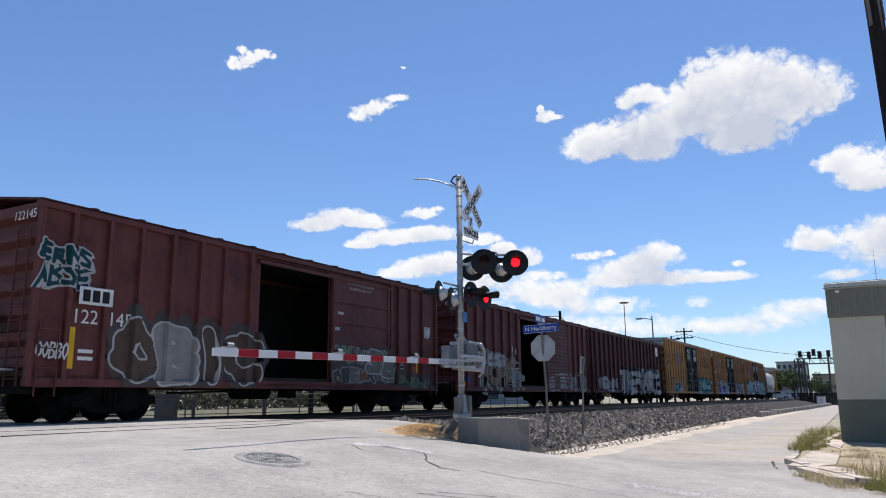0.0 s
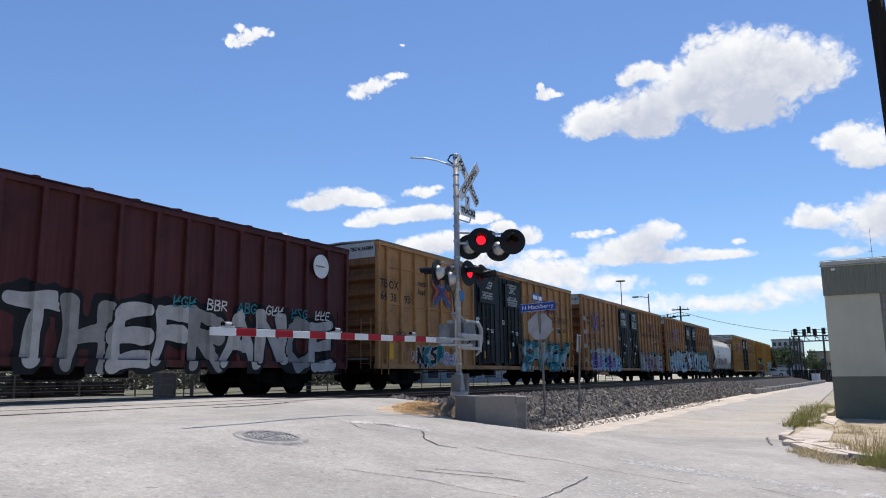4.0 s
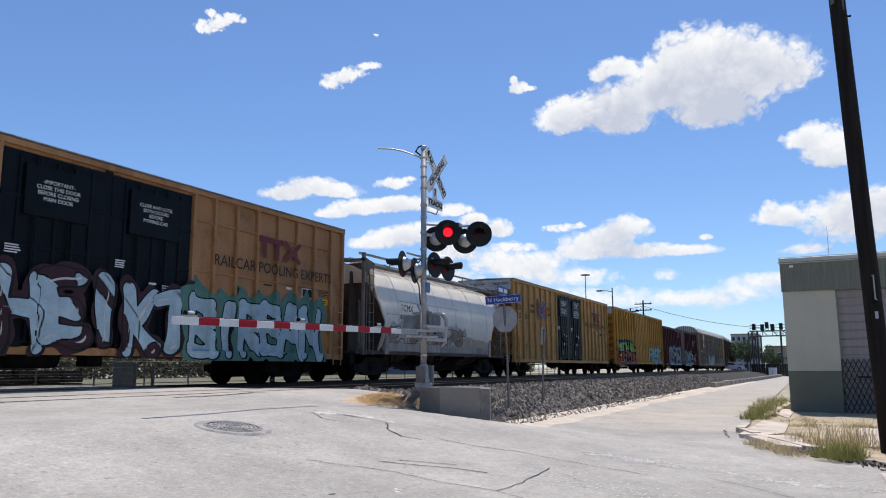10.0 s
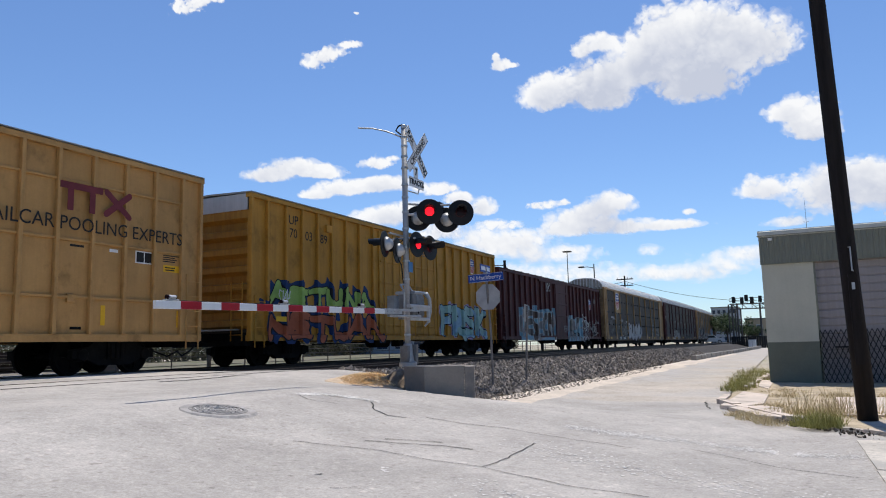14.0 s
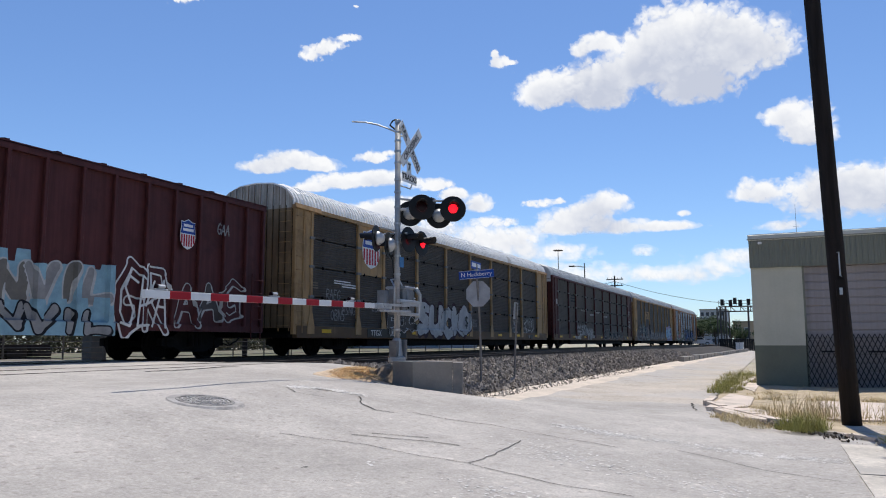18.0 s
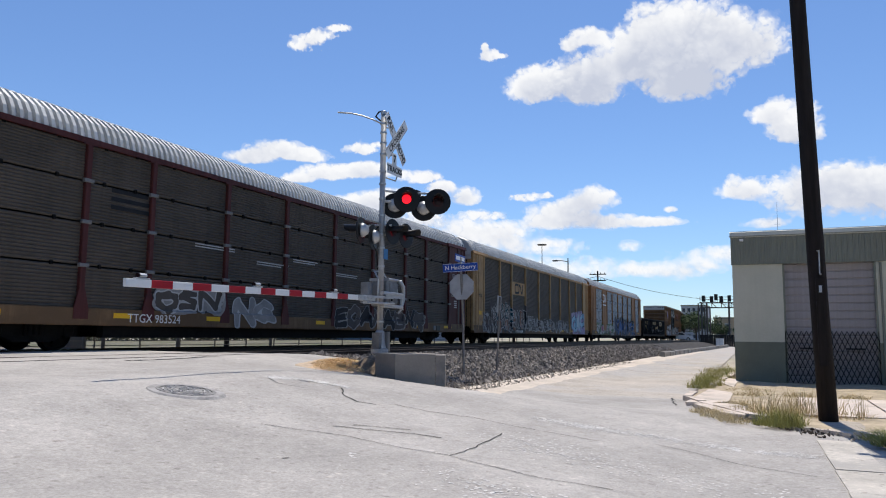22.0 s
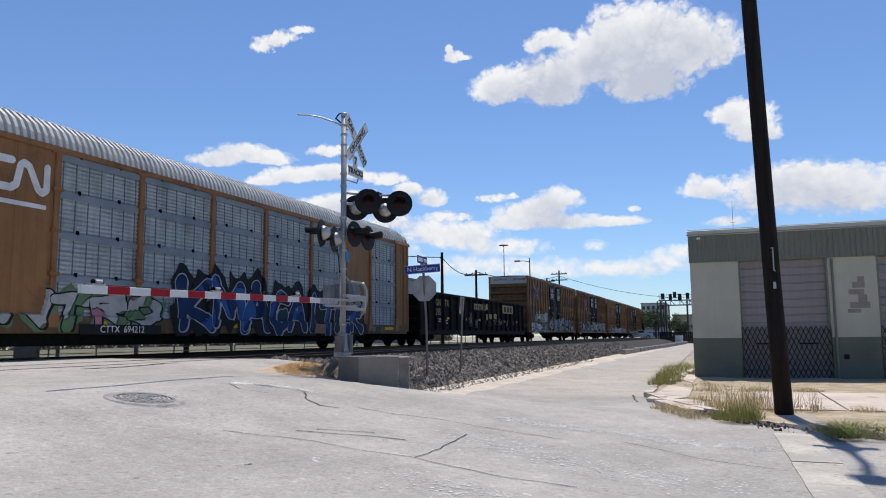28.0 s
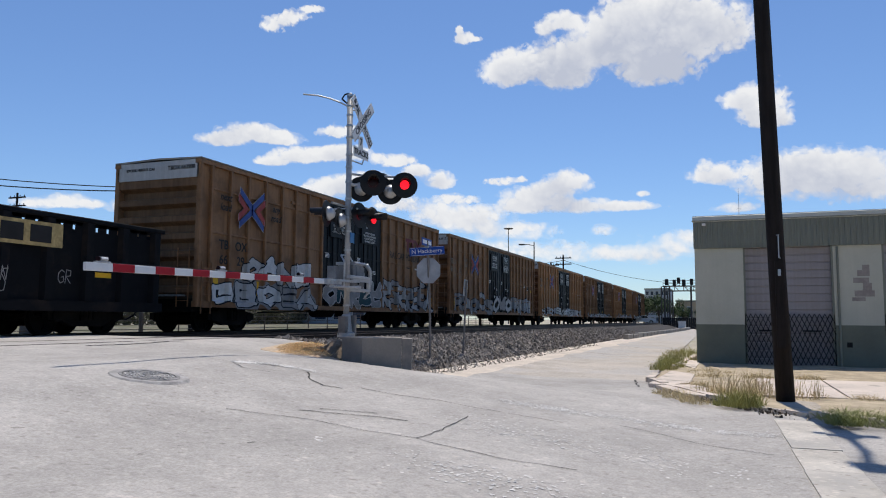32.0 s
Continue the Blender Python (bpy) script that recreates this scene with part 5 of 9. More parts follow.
        for x in (0.9, 2.6, 4.2, 5.8, 7.4, 9.0, 10.6, 12.9):
            part("walkway_post", Shape().box(x - 0.02, x + 0.02, sy - 0.02, sy + 0.02, 4.05, 4.44), HOPPER_SILL, car)
    for e, d in ((0.72, 1), (L - 0.72, -1)):
        s = Shape().box(e - 0.05, e + 0.05, -1.5, -1.4, 0.9, 4.5).box(e - 0.05, e + 0.05, 1.4, 1.5, 0.9, 4.5).box(e - 0.05, e + 0.05, -1.5, 1.5, 4.2, 4.3)
        part("end_frame", s, HOPPER_FRAME, car)
        # the sloping end sheet under the overhang, its web and the gusset at the roof's corner
        sl = Shape()
        for (xa, za), (xb, zb) in zip(ends[1:], ends[2:]):
            wa, wb = [float(np.interp(z, [1.0, 1.35, 1.85, 2.35, 2.95, 3.52], [1.2, 1.45, 1.58, 1.6, 1.53, 1.34])) - 0.01 for z in (za, zb)]
            xa, xb = [(x - 0.015) if d > 0 else L - x + 0.015 for x in (xa, xb)]
            sl.add([(xa, -wa, za - 0.015), (xa, wa, za - 0.015), (xb, wb, zb - 0.015), (xb, -wb, zb - 0.015), (xa - d * 0.02, -wa, za - 0.03), (xa - d * 0.02, wa, za - 0.03), (xb - d * 0.02, wb, zb - 0.03), (xb - d * 0.02, -wb, zb - 0.03)],
                   [(0, 1, 2, 3), (4, 7, 6, 5), (0, 3, 7, 4), (1, 5, 6, 2)])
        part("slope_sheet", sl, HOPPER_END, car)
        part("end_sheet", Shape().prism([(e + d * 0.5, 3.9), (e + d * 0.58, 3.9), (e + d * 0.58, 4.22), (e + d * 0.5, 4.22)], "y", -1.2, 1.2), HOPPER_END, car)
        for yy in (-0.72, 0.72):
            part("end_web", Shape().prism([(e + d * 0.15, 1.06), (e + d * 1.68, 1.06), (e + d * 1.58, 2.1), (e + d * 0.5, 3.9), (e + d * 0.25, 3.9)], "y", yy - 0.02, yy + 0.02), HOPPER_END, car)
        for yy in (-1.44, 1.44):
            part("corner_gusset", Shape().prism([(e, 4.36), (e + d * 0.75, 4.2), (e + d * 0.62, 3.9), (e + d * 0.42, 3.7), (e, 3.95)], "y", yy - 0.015, yy + 0.015), HOPPER_FRAME, car)
            part("end_strut", Shape().tube([(e + d * 0.45, yy, 1.05), (e + d * 0.42, yy, 3.75)], 0.035, 6), HOPPER_FRAME, car)
        part("end_brace", Shape().tube([(e, -1.3, 1.1), (e + d * 1.2, -0.5, 3.9)], 0.05, 6).tube([(e, 1.3, 1.1), (e + d * 1.2, 0.5, 3.9)], 0.05, 6), HOPPER_FRAME, car)
        ladder(car, HOPPER_FRAME, pose(e + d * 0.35, -1.5, 0.9), 3.3, 0.45, 10)
        part("end_platform", Shape().box(*sorted((e - d * 0.4, e + d * 1.6)), -1.45, 1.45, 0.98, 1.06), HOPPER_END, car)
    for k in range(3):
        c = L * (k + 1) / 4
        s = Shape()
        s.add([(c - 1.3, -1.2, 1.0), (c + 1.3, -1.2, 1.0), (c + 1.3, 1.2, 1.0), (c - 1.3, 1.2, 1.0), (c - 0.35, -0.4, 0.35), (c + 0.35, -0.4, 0.35), (c + 0.35, 0.4, 0.35), (c - 0.35, 0.4, 0.35)],
              [(0, 1, 5, 4), (1, 2, 6, 5), (2, 3, 7, 6), (3, 0, 4, 7), (4, 5, 6, 7), (0, 3, 2, 1)])
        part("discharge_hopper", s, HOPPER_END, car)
    part("brake_rod", Shape().tube([(2.6, -1.25, 0.52), (L - 2.6, -1.25, 0.52)], 0.025, 6), DARK_IRON, car)
    for x in (2.9, 4.9, 6.6, 8.3, L - 2.9):
        part("rod_hanger", Shape().box(x - 0.03, x + 0.03, -1.28, -1.22, 0.46, 1.0), DARK_IRON, car)
        part("rod_brace", Shape().tube([(x + 0.05, -1.25, 0.55), (x + 0.55, -1.25, 0.98)], 0.022, 5), DARK_IRON, car)
    side_text(car, "TCMX\n441037", 3.5, 2.5, 0.36, -1.645, STENCIL_BLACK, 0.97)
    running_gear(car, L, 1.9, 0.95, DUSTY_TRUCK)
    SKIN[car.name] = lambda x, z: -float(np.interp(z, [1.0, 1.35, 1.85, 2.35, 2.95], [1.24, 1.49, 1.62, 1.64, 1.57]))
    xs, zs = np.arange(2.12, L - 2.1, 0.05), np.arange(1.2, 2.3, 0.05)
    skin = SKIN[car.name]
    edge = [1.86 + 0.22 * noise.noise((x * 0.6, 0, 0)) + 0.1 * noise.noise((x * 3.0, 4, 0)) - 0.035 * max(0.0, x - 6.0) for x in xs]
    contour(np.array([[max(z - e, x - L + 2.2, 2.2 - x) for z in zs] for x, e in zip(xs, edge)]), xs, zs, [[skin(x, z) for z in zs] for x in xs], -0.012, mat("brown_road_dust", (0.5, 0.43, 0.355), 0.9, var=0.2, scale=1.2, grain=12, bump=0.05, tint=(0.36, 0.3, 0.25), tint_amount=0.4, tint_scale=1.5), "dust_film", car, "ragged brown film of dust")
    grey = [mat("grey_spray", (0.3, 0.26, 0.23), 0.7, var=0.35, scale=2.5), mat("grey_spray_pale", (0.5, 0.46, 0.42), 0.7, var=0.3, scale=2.5), mat("rusty_spray", (0.36, 0.24, 0.17), 0.7, var=0.35, scale=2.5)]
    graffiti(car, 2.35, 8.8, 1.3, 2.05, -1.6, grey, mat("grey_spray_dark", (0.14, 0.115, 0.1), 0.7), 9, 9, 0.1, patchy=True, back=grey[1], glow=0.06, spike=0.15)
    CARS.append((car, s0, L))
    return car


car_g = covered_hopper(-14.85, 13.9)
car_h = pool_boxcar(0.0, "632531", GOLD, "clean golden tan pool boxcar with navy doors")
car_i = boxcar(20.9, 19.1, 5.05, UPYEL, "deep yellow boxcar with orange and green graffiti", [0.78, 1.68, 2.51, 3.37, 4.2, 5.06, 5.95, 6.89] + [12.3, 13.23, 14.07, 14.98, 15.88, 16.71, 17.61, 18.42], ("none", 7.5, 11.4), (), 0.5, near_roof=0.03)
car_j = boxcar(40.6, 21.5, 4.5, MAROON2, "long maroon boxcar with pale blue and white graffiti", [0.62 + 0.905 * k for k in range(14)] + [13.28, 14.15, 15.09, 15.97, 16.97, 17.9, 18.8, 19.77, 20.7], ("none", 9, 12), (), 0.0, MAROON2, 0.92, 0.74, 0.15)


# tan for the lower end boards, darkened to carry the neighbouring car's shade
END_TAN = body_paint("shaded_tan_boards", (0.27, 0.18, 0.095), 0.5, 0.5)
GALV_DULL = mat("dull_bracket_steel", (0.2, 0.19, 0.18), 0.6, 0.3, var=0.25, scale=6)


def autorack(s0, L, frame_paint, screen, label, posts, blanks=(), end_paint=None, sill_paint=None, pale=False, blank_low=2, white_end=False, roof=None, plain=False):
    """A tall car carrier: post-and-screen sides, a curved corrugated roof, end doors. posts: edges of the bays from end to end."""
    W, H, Z0 = TRAIN_SIDE, 4.86, 0.95
    car = thing("autorack", pose(s0, TRAIN_Y, RAIL), label, "autorack", "cars of the freight train")
    for sy in (-1, 1):
        part("side_sill", Shape().box(0.2, L - 0.2, *sorted((sy * W, sy * (W - 0.18))), 0.58, 0.98, None, 0.02), sill_paint or RACK_SILL, car)
        part("side_girder", Shape().box(4.9, L - 4.9, *sorted((sy * (W - 0.2), sy * (W - 0.4))), 0.3, 0.62), DARK_IRON, car)
        part("roof_rail", Shape().box(0, L, *sorted((sy * W, sy * (W - 0.15))), H - 0.13, H), frame_paint, car)
    edges = list(posts)
    lev = [Z0, 1.93, 2.92, 3.87, H - 0.12]
    ridges = 9 if pale else 12
    gap = 0.002 if plain else 0.005 if pale else 0.018
    clip = Shape().box(-0.035, 0.035, -W + 0.045, -W + 0.09, -0.05, 0.05).data("panel_clip", DARK_IRON)
    hinge = Shape().box(-0.13, 0.13, -W - 0.03, -W + 0.05, -0.045, 0.045, None, 0.012).data("post_bracket", GALV_DULL if not pale else frame_paint)
    for i, (a, b) in enumerate(zip(edges, edges[1:])):
        for r in range(4):
            z, z2 = lev[r] + gap, lev[r + 1] - gap
            if i in blanks and r >= blank_low:
                continue
            ring = []
            for k in range(ridges):
                p, q = z + (z2 - z) * k / ridges, z + (z2 - z) * (k + 1) / ridges
                ring += [(-W + (0.115 if pale else 0.10), p), (-W + 0.078, p + (q - p) * 0.35), (-W + 0.078, p + (q - p) * 0.75)]
            ring += [(-W + 0.10, z2), (-W + 0.13, z2), (-W + 0.13, z)]
            sp = part("screen_panel", Shape().prism(ring, "x", a + 0.02, b - 0.02), screen, car)
            if pale:
                n = int((b - a) / 0.19)
                bar = Shape().box(-0.013, 0.013, -W + 0.068, -W + 0.08, z, z2).data("screen_bar", PALE_BAR)
                for k in range(1, n, 2):
                    put("screen_bar", bar, sp, pose(a + (b - a) * k / n, 0, 0))
                part("screen_band", Shape().box(a + 0.02, b - 0.02, -W + 0.055, -W + 0.079, z2 - 0.17, z2), PALE_BAND, sp)
            for u in (0.25, 0.72) if not plain else ():
                put("panel_clip", clip, sp, pose(a + (b - a) * u, 0, z2 + 0.018))
        if i in blanks:
            z = lev[blank_low]
            part("plain_panel", Shape().box(a + 0.02, b - 0.02, -W + 0.05, -W + 0.1, z, H - 0.12), frame_paint, car)
            part("panel_seam", Shape().box((a + b) / 2 - 0.012, (a + b) / 2 + 0.012, -W + 0.044, -W + 0.051, z, H - 0.14), frame_paint, car)
    part("far_screen", Shape().box(1.5, L - 1.5, W - 0.12, W - 0.08, Z0, H - 0.12), screen, car)
    post = Shape().box(-0.075, 0.075, -W - 0.01, -W + 0.12, 1.3, H - 0.1, None, 0.015).prism([(-0.075, 1.4), (0.075, 1.4), (0.2, 0.95), (0.2, 0.72), (-0.2, 0.72), (-0.2, 0.95)], "y", -W - 0.012, -W + 0.03)
    post.box(-0.2, 0.2, -W - 0.012, -W + 0.02, H - 0.16, H - 0.1)
    post = post.data("side_post", frame_paint)
    for x in edges:
        pt = put("side_post", post, car, pose(x, 0, 0))
        for z in lev[1:4] if not plain else ():
            put("post_bracket", hinge, pt, pose(0, 0, z))
    for lo, hi in ((0.05, edges[0] - 0.05), (edges[-1] + 0.05, L - 0.05)):
        part("corner_panel", Shape().box(lo, hi, -W + 0.02, -W + 0.07, 0.7, H - 0.12), frame_paint, car)
        part("corner_panel", Shape().box(lo, hi, W - 0.07, W - 0.02, 0.7, H - 0.12), frame_paint, car)
        part("panel_seam", Shape().box((lo + hi) / 2 - 0.03, (lo + hi) / 2 + 0.03, -W - 0.005, -W + 0.03, 0.75, H - 0.12, None, 0.01), frame_paint, car)
    edge_post = Shape().box(-0.06, 0.06, -W - 0.01, -W + 0.12, 0.7, H - 0.1, None, 0.015).data("side_post", frame_paint)
    for x in (0.06, L - 0.06):
        put("side_post", edge_post, car, pose(x, 0, 0))
    # curved roof with square cross corrugations
    arc = [(-W + 0.02, H), (-W + 0.06, H + 0.2), (-1.42, H + 0.42), (-1.15, H + 0.64), (-0.7, H + 0.82), (0, H + 0.88), (0.7, H + 0.82), (1.15, H + 0.64), (1.42, H + 0.42), (W - 0.06, H + 0.2), (W - 0.02, H)]
    n = len(arc)
    s, rows = Shape(), 0
    period = 0.19
    for i in range(int(L / period)):
        for u, d in ((0.0, 0.0), (0.46, 0.0), (0.54, 0.065), (0.92, 0.065)):
            x = (i + u) * period
            end = 1.0 if 0.4 < x < L - 0.4 else 0.94
            s.v += [(x, p[0] * (1 - d / 1.5) * (0.98 if end < 1 else 1.0), H + (p[1] - H) * end - d * (1.0 if p[1] > H + 0.01 else 0.0)) for p in arc]
            rows += 1
    s.v += [(L, p[0] * 0.98, H + (p[1] - H) * 0.94) for p in arc]
    s.f += [(i * n + j, i * n + j + 1, (i + 1) * n + j + 1, (i + 1) * n + j) for i in range(rows) for j in range(n - 1)]
    s.f += [tuple(range(n)), tuple(rows * n + j for j in range(n - 1, -1, -1))]
    part("roof", s, roof or RACK_ROOF, car)
    def crown(y):
        return H + 0.9 * (float(np.interp(abs(y) / 0.975, [p[0] for p in arc[5:]], [p[1] for p in arc[5:]])) - H) - 0.02

    for e, d in ((0, -1), (L, 1)):
        ring = [(-1.5, 0.9), (1.5, 0.9), (1.5, H + 0.18), (1.1, H + 0.45), (0.5, H + 0.64), (-0.5, H + 0.64), (-1.1, H + 0.45), (-1.5, H + 0.18)]
        door = part("end_door", Shape().prism(ring, "x", *sorted((e - d * 0.09, e - d * 0.13))), DARK_IRON, car, "boarded end door")
        for k in range(12):
            ya, yb = -1.5 + 0.25 * k + 0.03, -1.5 + 0.25 * (k + 1) - 0.03
            ta, tb = [crown(y) for y in (ya, yb)]
            split = H - 0.12
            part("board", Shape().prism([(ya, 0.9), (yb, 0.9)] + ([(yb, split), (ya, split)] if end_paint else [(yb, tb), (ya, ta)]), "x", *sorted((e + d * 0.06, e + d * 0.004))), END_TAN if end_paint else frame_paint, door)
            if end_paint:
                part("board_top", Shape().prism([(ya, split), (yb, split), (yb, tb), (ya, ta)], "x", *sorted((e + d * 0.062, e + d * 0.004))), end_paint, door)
    if white_end:
        ys = [-1.5 + 0.15 * k for k in range(21)]
        part("end_band", Shape().prism([(-1.5, H - 0.42), (1.5, H - 0.42)] + [(y, crown(y)) for y in reversed(ys)], "x", -0.085, -0.062), END_WHITE, car, "white upper end panel")
    ladder(car, frame_paint, pose(-0.02, -W + 0.35, 0.8, 0, 0, -90), 4.0, 0.4, 12)
    # visors over the corner doors, a ladder on each corner, a dark gap beside it
    for lo, hi, lad, slot in ((-0.05, edges[0] + 0.45, 0.27, 0.62), (edges[-1] - 0.3, L + 0.05, L - 0.34, L - 0.84)):
        part("door_visor", Shape().prism([(-W - 0.06, H - 0.12), (-W + 0.02, H - 0.12), (-W + 0.02, H + 0.03), (-W - 0.02, H + 0.03)], "x", lo, hi), frame_paint, car)
        part("corner_gap", Shape().box(slot - 0.05, slot + 0.05, -W + 0.012, -W + 0.03, 0.9, H - 0.2), BLACK_PAINT if lo > 1 and frame_paint is MAROON3 else frame_paint, car)
        ladder(car, frame_paint, pose(lad, -W + 0.02, 0.8), 3.9, 0.4, 9)
    part("grab_post", Shape().box(L + 0.02, L + 0.07, -W + 0.05, -W + 0.35, 0.8, 4.2, None, 0.01), frame_paint, car)
    part("deck", Shape().box(0.3, L - 0.3, -1.4, 1.4, 0.7, 0.94), DARK_IRON, car)
    running_gear(car, L, 3.3, 0.7)
    SKIN[car.name] = lambda x, z: -W - 0.014 if z < 1.0 or any(abs(x - e) < 0.13 + max(0.0, 1.4 - z) * 0.28 for e in edges) else -W + 0.065
    part("brake_box", Shape().box(L - 3.95, L - 3.65, -W - 0.04, -W, 0.66, 0.86, None, 0.015), GALV_DULL, car, "grey box on the sill")
    part("placard_board", Shape().box(L - 3.58, L - 3.16, -W - 0.03, -W, 0.64, 0.88, None, 0.01), BLACK_PAINT, car, "black placard board")
    for x in (1.6, 5.0, 8.2, L / 2, L - 9.0, L - 6.0, L - 2.66):
        part("yellow_stripe", Shape().box(x, x + (0.55 if x < L - 3 else 0.9), -W - 0.008, -W, 0.76, 0.88), YELLOW, car)
    CARS.append((car, s0, L))
    return car


PALE_BAR = mat("screen_slot", (0.17, 0.19, 0.21), 0.6, 0.2, var=0.25, scale=2, grain=30, bump=0.05)
PALE_BAND = mat("screen_band_grey", (0.25, 0.28, 0.31), 0.6, 0.2, var=0.2, scale=1.5, grain=30, bump=0.05)
car_k = autorack(63.6, 27.3, RACK_TAN, RACK_GREY, "autorack with dark grey screens, tan posts and a white roof", [0.95, 3.93, 5.82, 8.71, 11.65, 14.54, 17.4, 20.25, 22.3, 25.3], (1,), roof=RACK_WHITE, end_paint=mat("weathered_tan_boards", (0.5, 0.45, 0.38), 0.7, var=0.3, scale=1.5, grain=20, streak=0.7))
car_l = autorack(92.2, 27.3, MAROON3, RACK_GREY, "autorack with dark grey screens and maroon posts", [1.25, 4.07, 6.07, 8.95, 11.85, 14.8, 17.65, 20.5, 22.6, 25.3], white_end=True)
car_m = autorack(120.6, 27.2, RACK_TAN, RACK_GREY, "autorack with grey screens and rusty tan posts", [1.72, 4.41, 6.55, 9.35, 12.36, 15.2, 18.0, 20.8, 22.9, 25.4], white_end=True, plain=True)
part("logo_panel", Shape().box(6.65, 9.25, -TRAIN_SIDE + 0.05, -TRAIN_SIDE + 0.08, 2.93, 3.71), RACK_TAN, car_m)
car_n = autorack(149.0, 27.3, RACK_ORANGE, RACK_BLUE, "brown autorack with pale galvanised screens", [2.0, 4.95, 7.03, 9.7, 12.64, 15.4, 18.35, 21.15, 23.27, 25.98], (1, 7), pale=True, blank_low=0)


def gondola(s0, L):
    W, H = TRAIN_SIDE, 2.77
    car = thing("gondola", pose(s0, TRAIN_Y, RAIL), "black open gondola car with ribbed sides and worn yellow lettering", "gondola", "cars of the freight train")
    for sy in (-1, 1):
        part("side_wall", Shape().box(0.1, L - 0.1, *sorted((sy * (W - 0.12), sy * (W - 0.16))), 0.75, H - 0.3), GON_BLACK, car)
        s, x = Shape(), 0.1
        while x < L - 0.5:
            s.box(x, x + 0.24, *sorted((sy * (W - 0.12), sy * (W - 0.16))), H - 0.3, H - 0.11)
            x += 0.34
        part("slotted_strip", s.box(0.1, L - 0.1, *sorted((sy * (W - 0.12), sy * (W - 0.16))), H - 0.19, H - 0.11), GON_BLACK, car, "plate with a row of open slots")
        part("top_rail", Shape().box(0.0, L, *sorted((sy * W, sy * (W - 0.18))), H - 0.12, H, None, 0.02), GON_BLACK, car)
        part("side_sill", Shape().box(0.0, L, *sorted((sy * W, sy * (W - 0.18))), 0.56, 0.8), GON_BLACK, car)
    rib = Shape().prism([(-0.16, -W + 0.125), (-0.1, -W), (0.1, -W), (0.16, -W + 0.125)], "z", 0.78, H - 0.12).data("side_rib", GON_BLACK)
    n = 18
    for k in range(n + 1):
        put("side_rib", rib, car, pose(0.25 + (L - 0.5) * k / n, 0, 0))
    for e, d in ((0.1, -1), (L - 0.1, 1)):
        ribbed_end(car, e, d, W - 0.02, 0.8, H - 0.2, GON_BLACK, 3)
    part("floor", Shape().box(0.1, L - 0.1, -W + 0.16, W - 0.16, 0.95, 1.05), DARK_IRON, car)
    running_gear(car, L, 2.0, 0.9)
    CARS.append((car, s0, L))
    return car


car_o = gondola(177.7, 20.6)
car_p = pool_boxcar(199.7, "662900", RUST_TAN, "weathered tan pool boxcar with white graffiti", cross=(2.5, 3.85, 1.3), marks=[("TB", 1.1, 2.6), ("OX", 1.95, 2.6), ("66", 1.1, 2.15), ("29", 1.95, 2.15)], plates=False)
far_cars = [pool_boxcar(220.35 + 20.65 * k, "66%02d%02d" % (31 + 7 * k, 12 + 9 * k), (RUST_TAN, TAN2, RUST_TAN, TAN2, RUST_TAN)[k], "tan pool boxcar with navy doors far down the line", slogan=False, fresh=False) for k in range(5)]


# ---- paint, plates and writing on the cars ----
def spray(name, col):
    return mat("spray_" + name, col, 0.65, var=0.2, scale=2.5, grain=30, bump=0.03)


S_WHITE, S_GREY, S_PALE = spray("white", (0.62, 0.61, 0.58)), spray("grey", (0.25, 0.24, 0.23)), spray("pale_grey", (0.42, 0.41, 0.39))
S_BLACK, S_BROWN = spray("black", (0.012, 0.012, 0.014)), spray("brown", (0.09, 0.06, 0.045))
S_SKY, S_TEAL, S_BLUE, S_NAVY = spray("sky_blue", (0.28, 0.45, 0.55)), spray("teal", (0.03, 0.22, 0.25)), spray("blue", (0.03, 0.1, 0.3)), spray("navy", (0.012, 0.035, 0.11))
S_LIME, S_GREEN, S_ORANGE, S_PINK = spray("lime", (0.28, 0.42, 0.1)), spray("sage", (0.12, 0.2, 0.1)), spray("orange", (0.48, 0.1, 0.03)), spray("pink", (0.45, 0.2, 0.25))
S_PURPLE, S_LILAC, S_DARKTEAL = spray("purple", (0.14, 0.09, 0.26)), spray("lilac", (0.36, 0.27, 0.42)), spray("dark_teal", (0.01, 0.05, 0.06))


def plate(car, name, x0, x1, z0, z1, material, y=None):
    yy = Y0 if y is None else y
    return part(name, Shape().box(x0, x1, yy - 0.006, yy, z0, z1), material, car)


